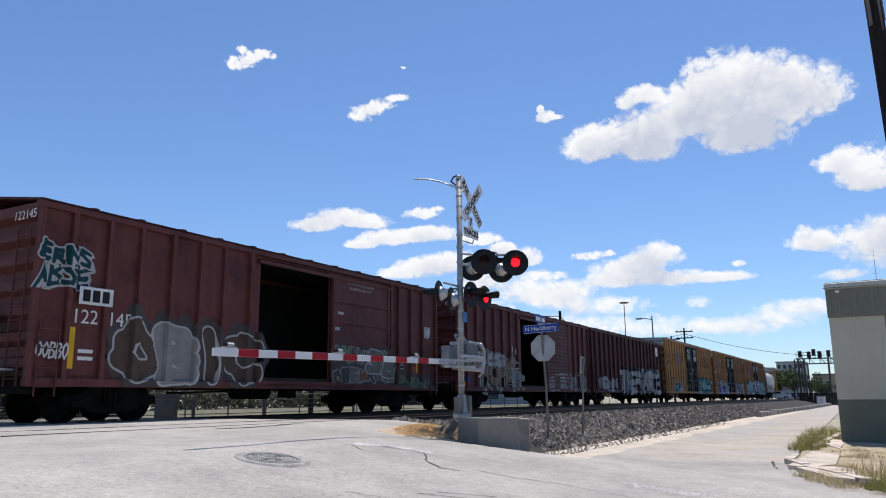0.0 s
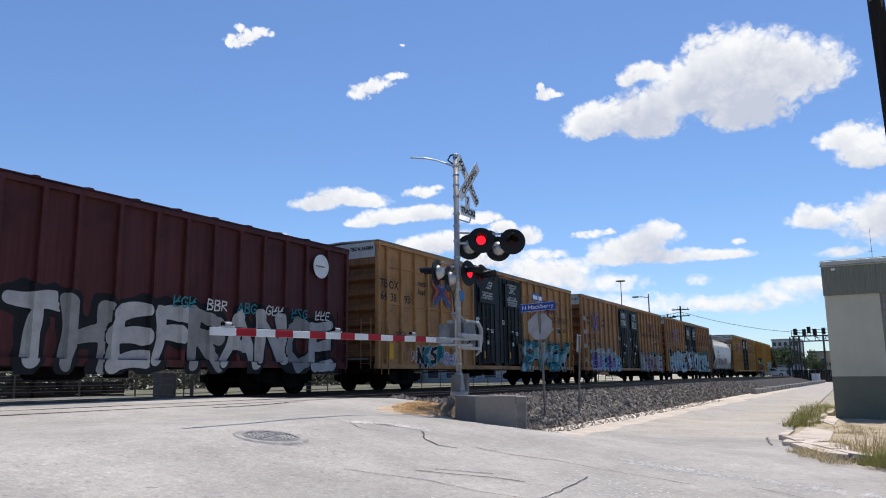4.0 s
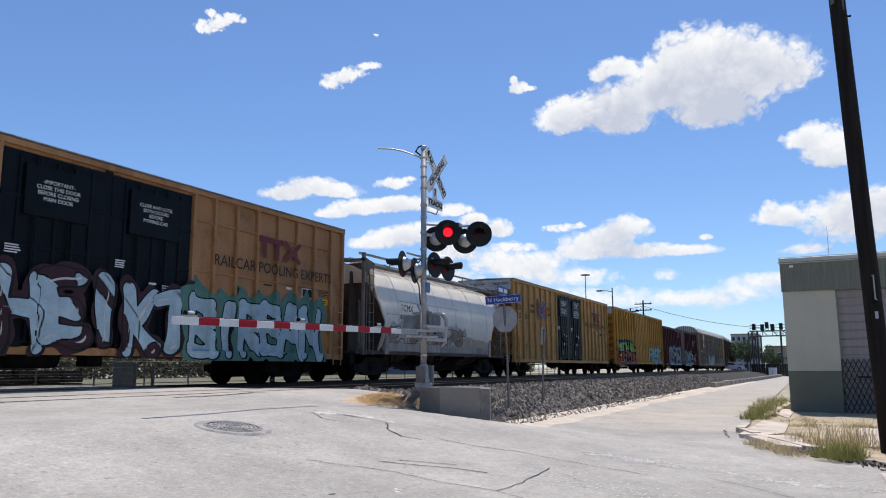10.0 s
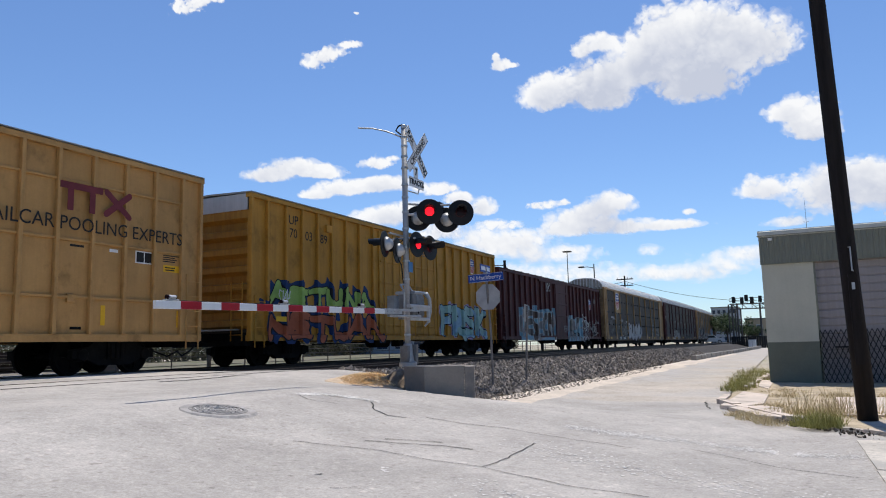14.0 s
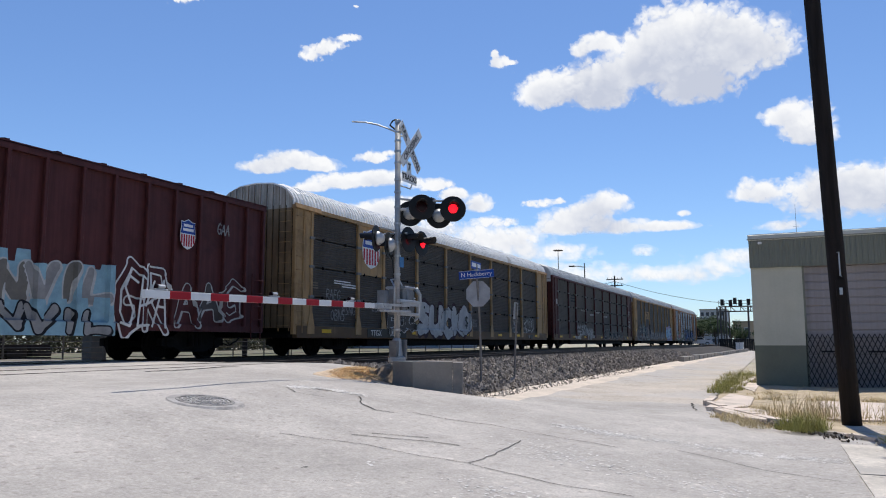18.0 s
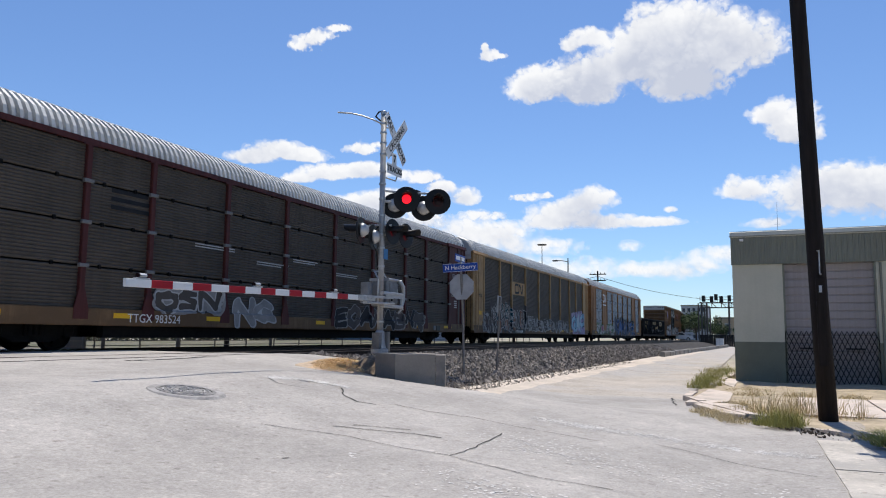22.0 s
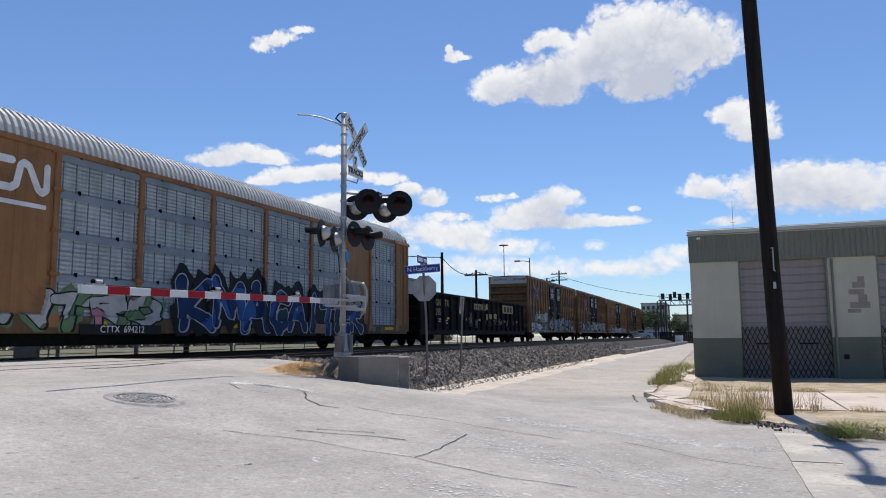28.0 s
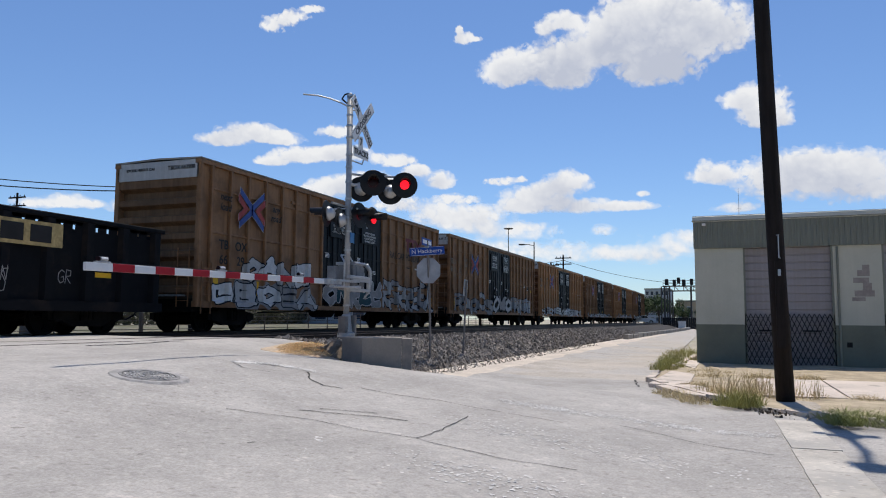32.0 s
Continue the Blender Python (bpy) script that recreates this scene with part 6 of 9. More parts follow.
def shield(car, x, z, w, h, y):
    """A shield: blue head, white field with red stripes, no lettering but two bars."""
    def outline(k):
        return [(x + k * w * p, z + k * h * q) for p, q in ((-0.46, 0.42), (-0.26, 0.42), (0, 0.5), (0.26, 0.42), (0.46, 0.42), (0.43, 0.28), (0.48, 0.1), (0.5, -0.08), (0.45, -0.25), (0.32, -0.39), (0.15, -0.46), (0, -0.5), (-0.15, -0.46), (-0.32, -0.39), (-0.45, -0.25), (-0.5, -0.08), (-0.48, 0.1), (-0.43, 0.28))]
    sh = part("shield", Shape().prism(outline(1.0), "y", y - 0.006, y), PLASTIC_WHITE, car, "white shield with a blue head and red stripes")
    part("shield_head", Shape().prism([(p, max(q, z + 0.02 * h)) for p, q in outline(0.94)], "y", y - 0.012, y - 0.006), BLUE_PAINT, sh)
    for k in range(6):
        xx = x - 0.39 * w + 0.78 * w * k / 5
        part("stripe", Shape().box(xx - 0.045 * w, xx + 0.045 * w, y - 0.011, y - 0.006, z - (0.3 if k in (0, 5) else 0.4) * h, z - 0.01 * h), RED_PAINT, sh)
    part("pale_bar", Shape().box(x - 0.3 * w, x + 0.3 * w, y - 0.016, y - 0.012, z + 0.24 * h, z + 0.33 * h), PLASTIC_WHITE, sh)
    part("pale_bar", Shape().box(x - 0.34 * w, x + 0.34 * w, y - 0.016, y - 0.012, z + 0.1 * h, z + 0.19 * h), PLASTIC_WHITE, sh)


def looped_mark(car, x, z, w, h, y, material, t=0.07):
    """A continuous looping line mark of two rounded forms."""
    s, d = Shape(), [0.004]
    pts = [(0.42, 1), (0.08, 1), (0, 0.85), (0, 0.15), (0.08, 0), (0.42, 0), (0.5, 0.15), (0.56, 0.9), (0.62, 1), (0.7, 0.9), (0.86, 0.1), (0.93, 0), (1, 0.15), (1, 1)]
    stroke(s, [(x + p * w, z + q * h) for p, q in pts], t, y, d)
    return part("painted_mark", s, material, car)


WORN_WHITE = mat("worn_white_stencil", (0.42, 0.38, 0.34), 0.7, var=0.5, scale=9)
S_MINT, S_FADED, S_BRICK = spray("mint", (0.32, 0.48, 0.42)), spray("faded_blue", (0.22, 0.36, 0.42)), spray("brick_orange", (0.36, 0.1, 0.045))
S_LILAC2, S_PLUM = spray("dusty_lilac", (0.29, 0.22, 0.27)), spray("plum", (0.045, 0.02, 0.025))
S_SEA, S_ICE = spray("sea_green", (0.09, 0.2, 0.16)), spray("ice_blue", (0.37, 0.49, 0.54))
S_SAND, S_LAVENDER = spray("sand", (0.3, 0.21, 0.15)), spray("lavender", (0.33, 0.29, 0.42))
S_TAUPE = spray("taupe", (0.15, 0.135, 0.115))
S_DUSK, S_RUST = spray("dusty_dark_grey", (0.075, 0.062, 0.055)), spray("dull_rust", (0.2, 0.09, 0.05))


def louvred_door(car, x0, x1, H, paint, louvre=False, rails=None):
    d = part("sliding_door", Shape().box(x0, x1, Y0 - 0.11, Y0 - 0.06, 0.95, H - 0.2), paint, car, "maroon sliding door pushed open")
    n = 16 if louvre else 4
    for z in rails or [1.1 + (H - 1.5) * (k + 0.5) / n for k in range(n)]:
        part("door_bar", Shape().box(x0 + 0.12, x1 - 0.12, Y0 - 0.15, Y0 - 0.11, z - 0.045, z + 0.045, None, 0.012), paint, d)
    part("door_stile", Shape().box(x0, x0 + 0.1, Y0 - 0.15, Y0 - 0.11, 0.95, H - 0.2), paint, d)
    part("door_stile", Shape().box(x1 - 0.1, x1, Y0 - 0.15, Y0 - 0.11, 0.95, H - 0.2), paint, d)
    part("door_rail", Shape().box(x0 - 3.2, x1 + 0.1, Y0 - 0.14, Y0 - 0.05, 0.86, 0.95), paint, car)
    part("door_track", Shape().box(x0 - 3.2, x1 + 0.1, Y0 - 0.14, Y0 - 0.05, H - 0.26, H - 0.16), paint, car)


GF = Y0 - RIB - 0.002    # face of the ribs, on which spray paint lies
# first maroon car
louvred_door(car_a, 9.4, 12.5, 4.35, MAROON, rails=(1.45, 2.12, 2.78, 3.42))
side_text(car_a, "CLOSE AND LOCK DOORS", 10.88, 4.03, 0.125, Y0 - 0.112, WORN_WHITE, 0.95)
side_text(car_a, "BEFORE MOVING CAR", 10.85, 3.88, 0.125, Y0 - 0.112, WORN_WHITE, 0.95)
plate(car_a, "paper_notice", 9.45, 9.78, 2.52, 2.62, S_PALE, Y0 - 0.112)
plate(car_a, "sticker", 9.68, 9.96, 3.02, 3.1, S_PALE, Y0 - 0.112)
plate(car_a, "black_placard", 13.1, 13.62, 1.46, 1.82, S_PALE)
plate(car_a, "placard_face", 13.13, 13.59, 1.49, 1.79, BLACK_PAINT, Y0 - 0.007)
for x in (13.2, 13.4):
    plate(car_a, "placard_window", x, x + 0.12, 1.56, 1.73, S_GREY, Y0 - 0.014)
bars(car_a, 13.95, 1.72, 0.16, 0.32, Y0, STENCIL_GREY, 5)
bars(car_a, 14.17, 1.72, 0.18, 0.32, Y0, STENCIL_GREY, 5)
plate(car_a, "yellow_stripe", 14.43, 14.53, 1.36, 2.04, YELLOW)
scrawl(car_a, 13.93, 1.4, 0.42, 0.16, Y0, S_ORANGE, 321, 3)
scrawl(car_a, 13.93, 1.24, 0.42, 0.14, Y0, S_ORANGE, 322, 3)
scrawl(car_a, 14.85, 2.68, 0.42, 0.34, GF + 0.04, S_WHITE, 323, 5)
scrawl(car_a, 14.85, 2.62, 0.36, 0.3, GF + 0.04, S_WHITE, 324, 3)
scrawl(car_a, 14.85, 1.72, 0.4, 0.16, GF + 0.04, S_PALE, 325, 3)
scrawl(car_a, 12.05, 1.4, 0.4, 0.14, Y0 - 0.112, S_BLACK, 326, 3)
graffiti(car_a, 2.0, 6.3, 0.8, 2.2, GF, [S_BROWN, S_GREY, S_BROWN], S_PALE, 3, wide=0.2, forms="OBIC", back=S_DUSK, glow=0.12, spike=0.15, pack=0.14, line=0.05)
graffiti(car_a, 0.0, 1.25, 2.7, 3.3, GF, [S_DARKTEAL], S_PALE, 4, 4, 0.07)
graffiti(car_a, 0.05, 1.3, 3.2, 3.65, GF, [S_DARKTEAL], S_PALE, 5, 4, 0.05)
graffiti(car_a, 9.45, 12.3, 1.5, 2.05, GF - 0.1, [S_TAUPE, S_GREEN, S_BROWN], S_GREY, 6, 7, 0.07, back=S_DUSK)
graffiti(car_a, 9.45, 12.9, 0.92, 1.48, GF - 0.1, [S_BROWN, S_DUSK, S_TAUPE, S_RUST], S_GREY, 16, 8, 0.07, back=S_DUSK, spike=0.1)
graffiti(car_a, 11.2, 13.0, 1.15, 2.0, GF - 0.1, [S_TAUPE], S_PALE, 17, 2, 0.16)
graffiti(car_a, 13.0, 15.4, 0.85, 1.25, GF, [S_TAUPE, S_GREEN], S_DUSK, 18, 5, 0.08, back=S_DUSK)
plate(car_a, "white_plate", 0.95, 1.75, 2.43, 2.8, PLASTIC_WHITE, GF)
for k in range(3):
    plate(car_a, "dark_bar", 1.03 + 0.23 * k, 1.2 + 0.23 * k, 2.49, 2.74, STENCIL_BLACK, GF - 0.007)
side_text(car_a, "122", 1.2, 2.17, 0.42, Y0, PLASTIC_WHITE)
side_text(car_a, "145", 2.05, 2.17, 0.42, Y0, PLASTIC_WHITE)
plate(car_a, "yellow_stripe", 0.84, 1.0, 1.1, 1.95, YELLOW)
scrawl(car_a, 0.1, 1.3, 0.7, 0.3, GF, S_WHITE, 11)
bars(car_a, 1.1, 1.25, 0.4, 0.3, Y0, PLASTIC_WHITE, 2)
bars(car_a, 1.95, 1.25, 0.35, 0.3, Y0, PLASTIC_WHITE, 3)
for x in (3.3, 6.5, 9.9):
    plate(car_a, "yellow_mark", x, x + 0.7, 0.76, 0.88, YELLOW, Y0 - 0.034)
letters("end_lettering", "122145", 0.26, PLASTIC_WHITE, car_a, pose(-0.025, -1.05, 4.18, 90, 0, -90))
# second maroon car
louvred_door(car_b, 9.2, 12.3, 4.35, MAROON, True)
graffiti(car_b, 2.1, 5.6, 0.78, 2.25, GF, [S_SAND], S_BLACK, 13, wide=0.17, forms="KOHC", pack=0.125, back=S_PALE, glow=0.04)
graffiti(car_b, 2.7, 4.1, 1.8, 2.5, GF - 0.03, [S_PALE], S_GREY, 14, 3, 0.16)
graffiti(car_b, 4.9, 6.2, 0.78, 1.7, GF, [S_GREY], S_PALE, 15, 2, 0.1)
graffiti(car_b, 9.4, 14.9, 0.8, 1.7, GF - 0.1, [S_GREY, S_BROWN], S_PALE, 16, 7, 0.1)
side_text(car_b, "BK", 1.3, 2.2, 0.42, Y0, PLASTIC_WHITE)
side_text(car_b, "TY", 2.08, 2.2, 0.42, Y0, PLASTIC_WHITE)
side_text(car_b, "153", 1.3, 1.65, 0.42, Y0, PLASTIC_WHITE)
side_text(car_b, "396", 2.1, 1.65, 0.42, Y0, PLASTIC_WHITE)
plate(car_b, "yellow_stripe", 0.93, 1.05, 1.0, 1.9, YELLOW)
plate(car_b, "notice", 5.05, 5.35, 2.5, 2.75, PLASTIC_WHITE)
plate(car_b, "notice", 5.65, 5.95, 2.42, 2.66, PLASTIC_WHITE)
plate(car_b, "label_plate", 0.2, 0.7, 0.95, 1.1, YELLOW)
graffiti(car_b, 0.15, 0.75, 1.1, 1.35, GF, [S_NAVY], S_BLUE, 17, 3, 0.05)
for x in (3.3, 5.5, 9.4):
    plate(car_b, "yellow_mark", x, x + 0.6, 0.76, 0.88, YELLOW, Y0 - 0.034)
letters("end_lettering", "BKTY 153396", 0.2, PLASTIC_WHITE, car_b, pose(-0.025, -1.0, 4.2, 90, 0, -90))
# third maroon car
graffiti(car_c, 5.6, 15.75, 0.62, 2.25, GF, [S_PALE, S_GREY, S_PALE], S_BLACK, 21, wide=0.2, forms="THEFRANCE", pack=0.125, back=S_BLACK, glow=0.1, line=0.05)
graffiti(car_c, 1.2, 5.0, 0.8, 1.7, GF, [S_GREY, S_PALE], S_BLACK, 22, 5, 0.12)
for k in range(6):
    scrawl(car_c, 9.5 + 1.05 * k, 2.15, 0.7, 0.25, GF, (S_TEAL, S_WHITE)[k % 2], 30 + k, 3)
part("white_disc", Shape().lathe([(0.36, 0), (0.36, 0.008)], 28, Matrix.Translation((15.0, GF, 3.76)) @ pose(0, 0, 0, 90)), PLASTIC_WHITE, car_c)
bars(car_c, 14.75, 3.72, 0.5, 0.08, GF - 0.009, STENCIL_GREY, 1)
# tan pool cars
graffiti(car_d, 2.6, 4.6, 0.82, 1.6, GF, [S_BLACK, S_TEAL], S_PALE, 41, 4, 0.11)
graffiti(car_d, 4.5, 5.5, 0.9, 1.4, GF, [S_LILAC], S_WHITE, 42, 4, 0.04)
graffiti(car_d, 11.9, 18.0, 0.7, 2.08, GF, [S_SKY, S_MINT, S_TEAL], S_BLACK, 43, wide=0.2, forms="SAMEW", patchy=True, back=S_TAUPE, glow=0.05, spike=0.1, gleam=True)
graffiti(car_d, 11.4, 12.4, 0.7, 2.0, GF, [S_BROWN, S_NAVY], S_BLACK, 46, 2, 0.08)
scrawl(car_d, 1.0, 1.75, 0.7, 0.25, GF, S_BROWN, 44, 4)
scrawl(car_d, 2.0, 1.0, 0.45, 0.35, GF, S_WHITE, 45, 3)
graffiti(car_e, 1.5, 7.0, 0.72, 1.75, GF, [S_PURPLE, S_LILAC, S_SKY], S_NAVY, 51, 6, 0.2, back=S_SKY, gleam=True)
graffiti(car_e, 2.6, 6.2, 1.5, 2.1, GF - 0.03, [S_PALE], S_TEAL, 52, 4, 0.16)
graffiti(car_e, 12.0, 18.4, 0.7, 2.05, GF, [S_LILAC2, S_LILAC2, S_PALE], S_PLUM, 54, wide=0.26, forms="DUOKE", patchy=True, back=S_SEA, glow=0.0, spike=0.16)
for k in range(4):
    scrawl(car_e, 0.1, 1.2 + 0.8 * k, 0.5, 0.24, GF, S_PALE, 55 + k, 5)
graffiti(car_f, 0.9, 7.1, 0.66, 2.4, GF, [S_ICE], S_BLACK, 61, wide=0.3, forms="KARPES", back=S_PLUM, glow=0.03, spike=0.12, pack=0.165, gleam=True)
graffiti(car_f, 7.1, 12.1, 0.75, 2.5, GF, [S_ICE, S_ICE, S_PLUM], S_BLACK, 62, wide=0.26, forms="HEIKT", patchy=True, back=S_PLUM, glow=0.06, gleam=True, pack=0.155)
graffiti(car_f, 12.2, 17.7, 0.7, 2.35, GF, [S_ICE], S_BLACK, 63, wide=0.2, forms="BIRDAN", back=S_SEA, glow=0.16, spike=0.25, pack=0.15, gleam=True)
graffiti(car_f, 0.2, 0.8, 0.8, 2.6, GF, [S_GREEN], S_GREEN, 64, 1, 0.4)
scrawl(car_f, 0.1, 2.85, 0.75, 0.3, GF, S_BROWN, 65, 4)
scrawl(car_f, 0.1, 3.2, 0.75, 0.3, GF, S_BROWN, 66, 4)
scrawl(car_f, 0.1, 3.55, 0.75, 0.3, GF, S_BROWN, 67, 4)
# yellow car
for tx, x, z in (("70", 2.12, 4.08), ("03", 2.95, 4.08), ("89", 3.79, 4.08)):
    side_text(car_i, tx, x, z, 0.42, Y0, STENCIL_BLACK)
side_text(car_i, "UP", 2.12, 4.5, 0.42, Y0, STENCIL_BLACK)
for a, b in ((7.35, 9.75), (9.8, 12.2)):
    d = part("door", Shape().box(a, b, Y0 - 0.07, Y0 - 0.01, 0.98, 4.85), UPYEL, car_i, "deep yellow plug door")
    for k in range(5):
        z = 1.3 + 0.8 * k
        part("door_bar", Shape().box(a + 0.05, b - 0.05, Y0 - 0.1, Y0 - 0.07, z - 0.04, z + 0.04, None, 0.012), UPYEL, d)
    for k in (0.12, 0.4, 0.62, 0.88):
        x = a + (b - a) * k
        part("lock_rod", Shape().tube([(x, Y0 - 0.12, 0.9), (x, Y0 - 0.12, 4.9)], 0.022, 6), UPYEL, d)
    bars(d, a + 0.9, 4.2, 0.7, 0.2, Y0 - 0.075, STENCIL_GREY, 3)
    part("handle", Shape().box(a + 1.0, a + 1.5, Y0 - 0.16, Y0 - 0.12, 2.0, 2.06), UPYEL, d)
graffiti(car_i, 0.95, 7.0, 1.7, 2.5, GF, [S_LIME], S_BLACK, 71, wide=0.13, forms="AETUNA", back=S_NAVY, glow=0.02, spike=0.22)
graffiti(car_i, 0.75, 7.6, 0.68, 1.6, GF, [S_BRICK], S_BLACK, 72, wide=0.15, forms="NETUAN", back=S_NAVY, glow=0.0, spike=0.2)
scrawl(car_i, 1.1, 1.75, 0.6, 0.5, GF - 0.08, S_WHITE, 73, 3)
graffiti(car_i, 12.6, 17.6, 0.72, 2.25, GF, [S_MINT, S_SKY], S_BLACK, 74, wide=0.19, forms="FRSK", patchy=True, back=S_LILAC, glow=0.03)
plate(car_i, "label_plate", 1.0, 1.5, 1.3, 1.45, YELLOW, GF - 0.1)
part("roof_bracket", Shape().box(3.85, 4.3, Y0 - 0.1, Y0, 4.35, 4.6), UPYEL, car_i)
shield(car_i, 16.3, 4.25, 0.63, 0.75, Y0)
# long maroon car
graffiti(car_j, 3.2, 9.5, 0.72, 2.5, GF, [S_GREY, S_TAUPE, S_BROWN], S_PALE, 81, 6, 0.18, back=S_FADED, blocks=True)
scrawl(car_j, 11.0, 1.2, 0.9, 0.4, GF - 0.12, S_GREY, 88, 4)
graffiti(car_j, 12.5, 16.0, 1.2, 2.15, GF - 0.03, [S_GREY, S_TAUPE], S_PALE, 83, wide=0.11, forms="ANVIL", back=S_FADED, blocks=True)
graffiti(car_j, 12.4, 16.0, 0.64, 1.25, GF - 0.03, [S_GREY], S_BLACK, 89, wide=0.08, forms="ANVIL", back=S_FADED, blocks=True)
graffiti(car_j, 16.1, 17.8, 0.6, 2.4, GF, [MAROON2], S_WHITE, 84, wide=0.12, forms="GR", pack=0.07, line=0.045)
scrawl(car_j, 16.2, 0.8, 1.5, 1.2, GF - 0.02, S_WHITE, 184, 3, 0.03)
graffiti(car_j, 18.0, 20.5, 0.85, 2.2, GF, [MAROON2, S_DUSK], S_PALE, 85, 3, 0.1, pack=0.08, line=0.03)
shield(car_j, 18.3, 3.25, 0.55, 0.8, GF)
scrawl(car_j, 7.9, 3.7, 0.8, 0.6, GF, S_WHITE, 86, 2)
scrawl(car_j, 19.4, 3.4, 0.5, 0.3, GF, S_GREY, 87, 3)
louvred_door(car_j, 9.75, 12.2, 4.5, MAROON2)
# autoracks
GR = -TRAIN_SIDE - 0.015
shield(car_k, 4.87, 3.93, 1.3, 1.5, -TRAIN_SIDE + 0.045)
graffiti(car_k, 8.75, 13.6, 0.62, 2.12, GR, [S_PALE], S_PLUM, 91, wide=0.3, forms="SUCK", pack=0.155, back=S_PLUM, glow=0.07)
graffiti(car_k, 13.3, 14.3, 0.7, 2.1, GR, [S_PALE], S_PLUM, 191, wide=0.3, forms="O", pack=0.3)
side_text(car_k, "$", 13.85, 1.4, 0.75, GR - 0.03, STENCIL_BLACK)
graffiti(car_k, 6.2, 8.5, 0.75, 1.75, GR, [RACK_GREY], S_PALE, 192, wide=0.14, forms="PUC", line=0.022)
plate(car_k, "number_panel", 4.55, 7.65, 0.62, 0.95, BLACK_PAINT, -TRAIN_SIDE - 0.013)
side_text(car_k, "TTGX", 5.2, 0.78, 0.3, GR - 0.006, PLASTIC_WHITE)
side_text(car_k, "942446", 6.7, 0.78, 0.3, GR - 0.006, PLASTIC_WHITE)
for k, (x, z) in enumerate(((1.9, 1.9), (2.2, 1.2), (2.9, 1.4), (5.0, 1.6), (7.0, 1.3), (7.4, 1.8), (14.5, 1.2))):
    scrawl(car_k, x, z, 0.9, 0.35, -TRAIN_SIDE + 0.07, S_GREY, 92 + k, 4)
scrawl(car_k, 20.75, 1.0, 1.0, 1.2, -TRAIN_SIDE + 0.066, S_PALE, 195, 1, 0.018)
scrawl(car_k, 20.95, 0.98, 0.8, 0.6, -TRAIN_SIDE + 0.066, S_PALE, 199, 1, 0.018)
graffiti(car_k, 22.6, 24.4, 1.02, 1.85, GR, [RACK_GREY], S_PALE, 194, wide=0.2, forms="EACU", line=0.012, pack=0.16)
for k in range(3):
    bars(car_k, 21.25 + 0.1 * k, 2.62 - 0.15 * k, 0.85, 0.05, -TRAIN_SIDE + 0.07, S_GREY, 1)
plate(car_k, "data_panel", 25.76, 26.18, 3.62, 4.04, STENCIL_GREY, -TRAIN_SIDE + 0.018)
plate(car_k, "data_panel_face", 25.775, 26.165, 3.635, 4.025, RACK_TAN, -TRAIN_SIDE + 0.014)
bars(car_k, 25.82, 3.66, 0.3, 0.32, -TRAIN_SIDE + 0.012, STENCIL_GREY, 4)
bars(car_k, 25.6, 2.62, 0.5, 0.14, -TRAIN_SIDE + 0.018, STENCIL_GREY, 2)
plate(car_k, "data_panel", 25.62, 26.0, 2.24, 2.44, STENCIL_GREY, -TRAIN_SIDE + 0.018)
plate(car_k, "data_panel_face", 25.635, 25.985, 2.255, 2.425, RACK_TAN, -TRAIN_SIDE + 0.014)
plate(car_k, "door_joint", 25.42, 26.4, 2.5, 2.53, BLACK_PAINT, -TRAIN_SIDE + 0.018)
plate(car_k, "door_joint", 26.4, 26.44, 0.95, 4.7, BLACK_PAINT, -TRAIN_SIDE + 0.018)
bars(car_k, 0.95, 2.2, 0.5, 0.25, -TRAIN_SIDE + 0.018, STENCIL_GREY, 3)
for i, x in enumerate((2.4, 2.9, 5.6, 8.1)):
    bars(car_k, x, 2.45 - 0.1 * i, 1.2, 0.16, -TRAIN_SIDE + 0.07, PLASTIC_WHITE, 2)
graffiti(car_l, 9.4, 11.3, 0.62, 1.5, GR + 0.08, [S_GREY], S_PALE, 101, 2, 0.13)
side_text(car_l, "TTGX 983524", 6.3, 0.76, 0.3, GR, PLASTIC_WHITE)
graffiti(car_l, 14.8, 22.3, 0.6, 1.5, GR, [S_BLACK, S_DUSK], S_GREY, 102, 8, 0.14, line=0.028)
graffiti(car_l, 6.3, 8.7, 0.95, 1.6, GR + 0.08, [RACK_GREY], S_PALE, 103, 3, 0.1, back=S_GREY)
for i, x in enumerate((7.7, 10.4, 12.3, 14.9)):
    bars(car_l, x, 2.75 - 0.25 * (i % 2), 1.7, 0.14, -TRAIN_SIDE + 0.07, S_PALE, 2)
bars(car_l, 4.8, 3.3, 1.6, 0.6, -TRAIN_SIDE + 0.07, S_BLACK, 3)
plate(car_l, "data_panel", 25.69, 26.24, 3.05, 3.4, S_PALE, -TRAIN_SIDE + 0.018)
plate(car_l, "data_panel_face", 25.71, 26.22, 3.07, 3.38, MAROON2, -TRAIN_SIDE + 0.012)
bars(car_l, 25.74, 3.1, 0.4, 0.25, -TRAIN_SIDE + 0.005, S_PALE, 4)
plate(car_l, "notice_strip", 25.59, 26.34, 2.32, 2.42, S_PALE, -TRAIN_SIDE + 0.018)
bars(car_l, 25.62, 2.34, 0.68, 0.07, -TRAIN_SIDE + 0.011, STENCIL_BLACK, 1)
plate(car_l, "notice_strip", 25.84, 26.08, 2.63, 2.67, S_PALE, -TRAIN_SIDE + 0.018)
bars(car_l, 25.9, 1.75, 0.45, 0.4, -TRAIN_SIDE + 0.018, S_PALE, 4)
plate(car_l, "notice", 0.9, 1.25, 3.0, 3.35, S_PALE, -TRAIN_SIDE + 0.018)
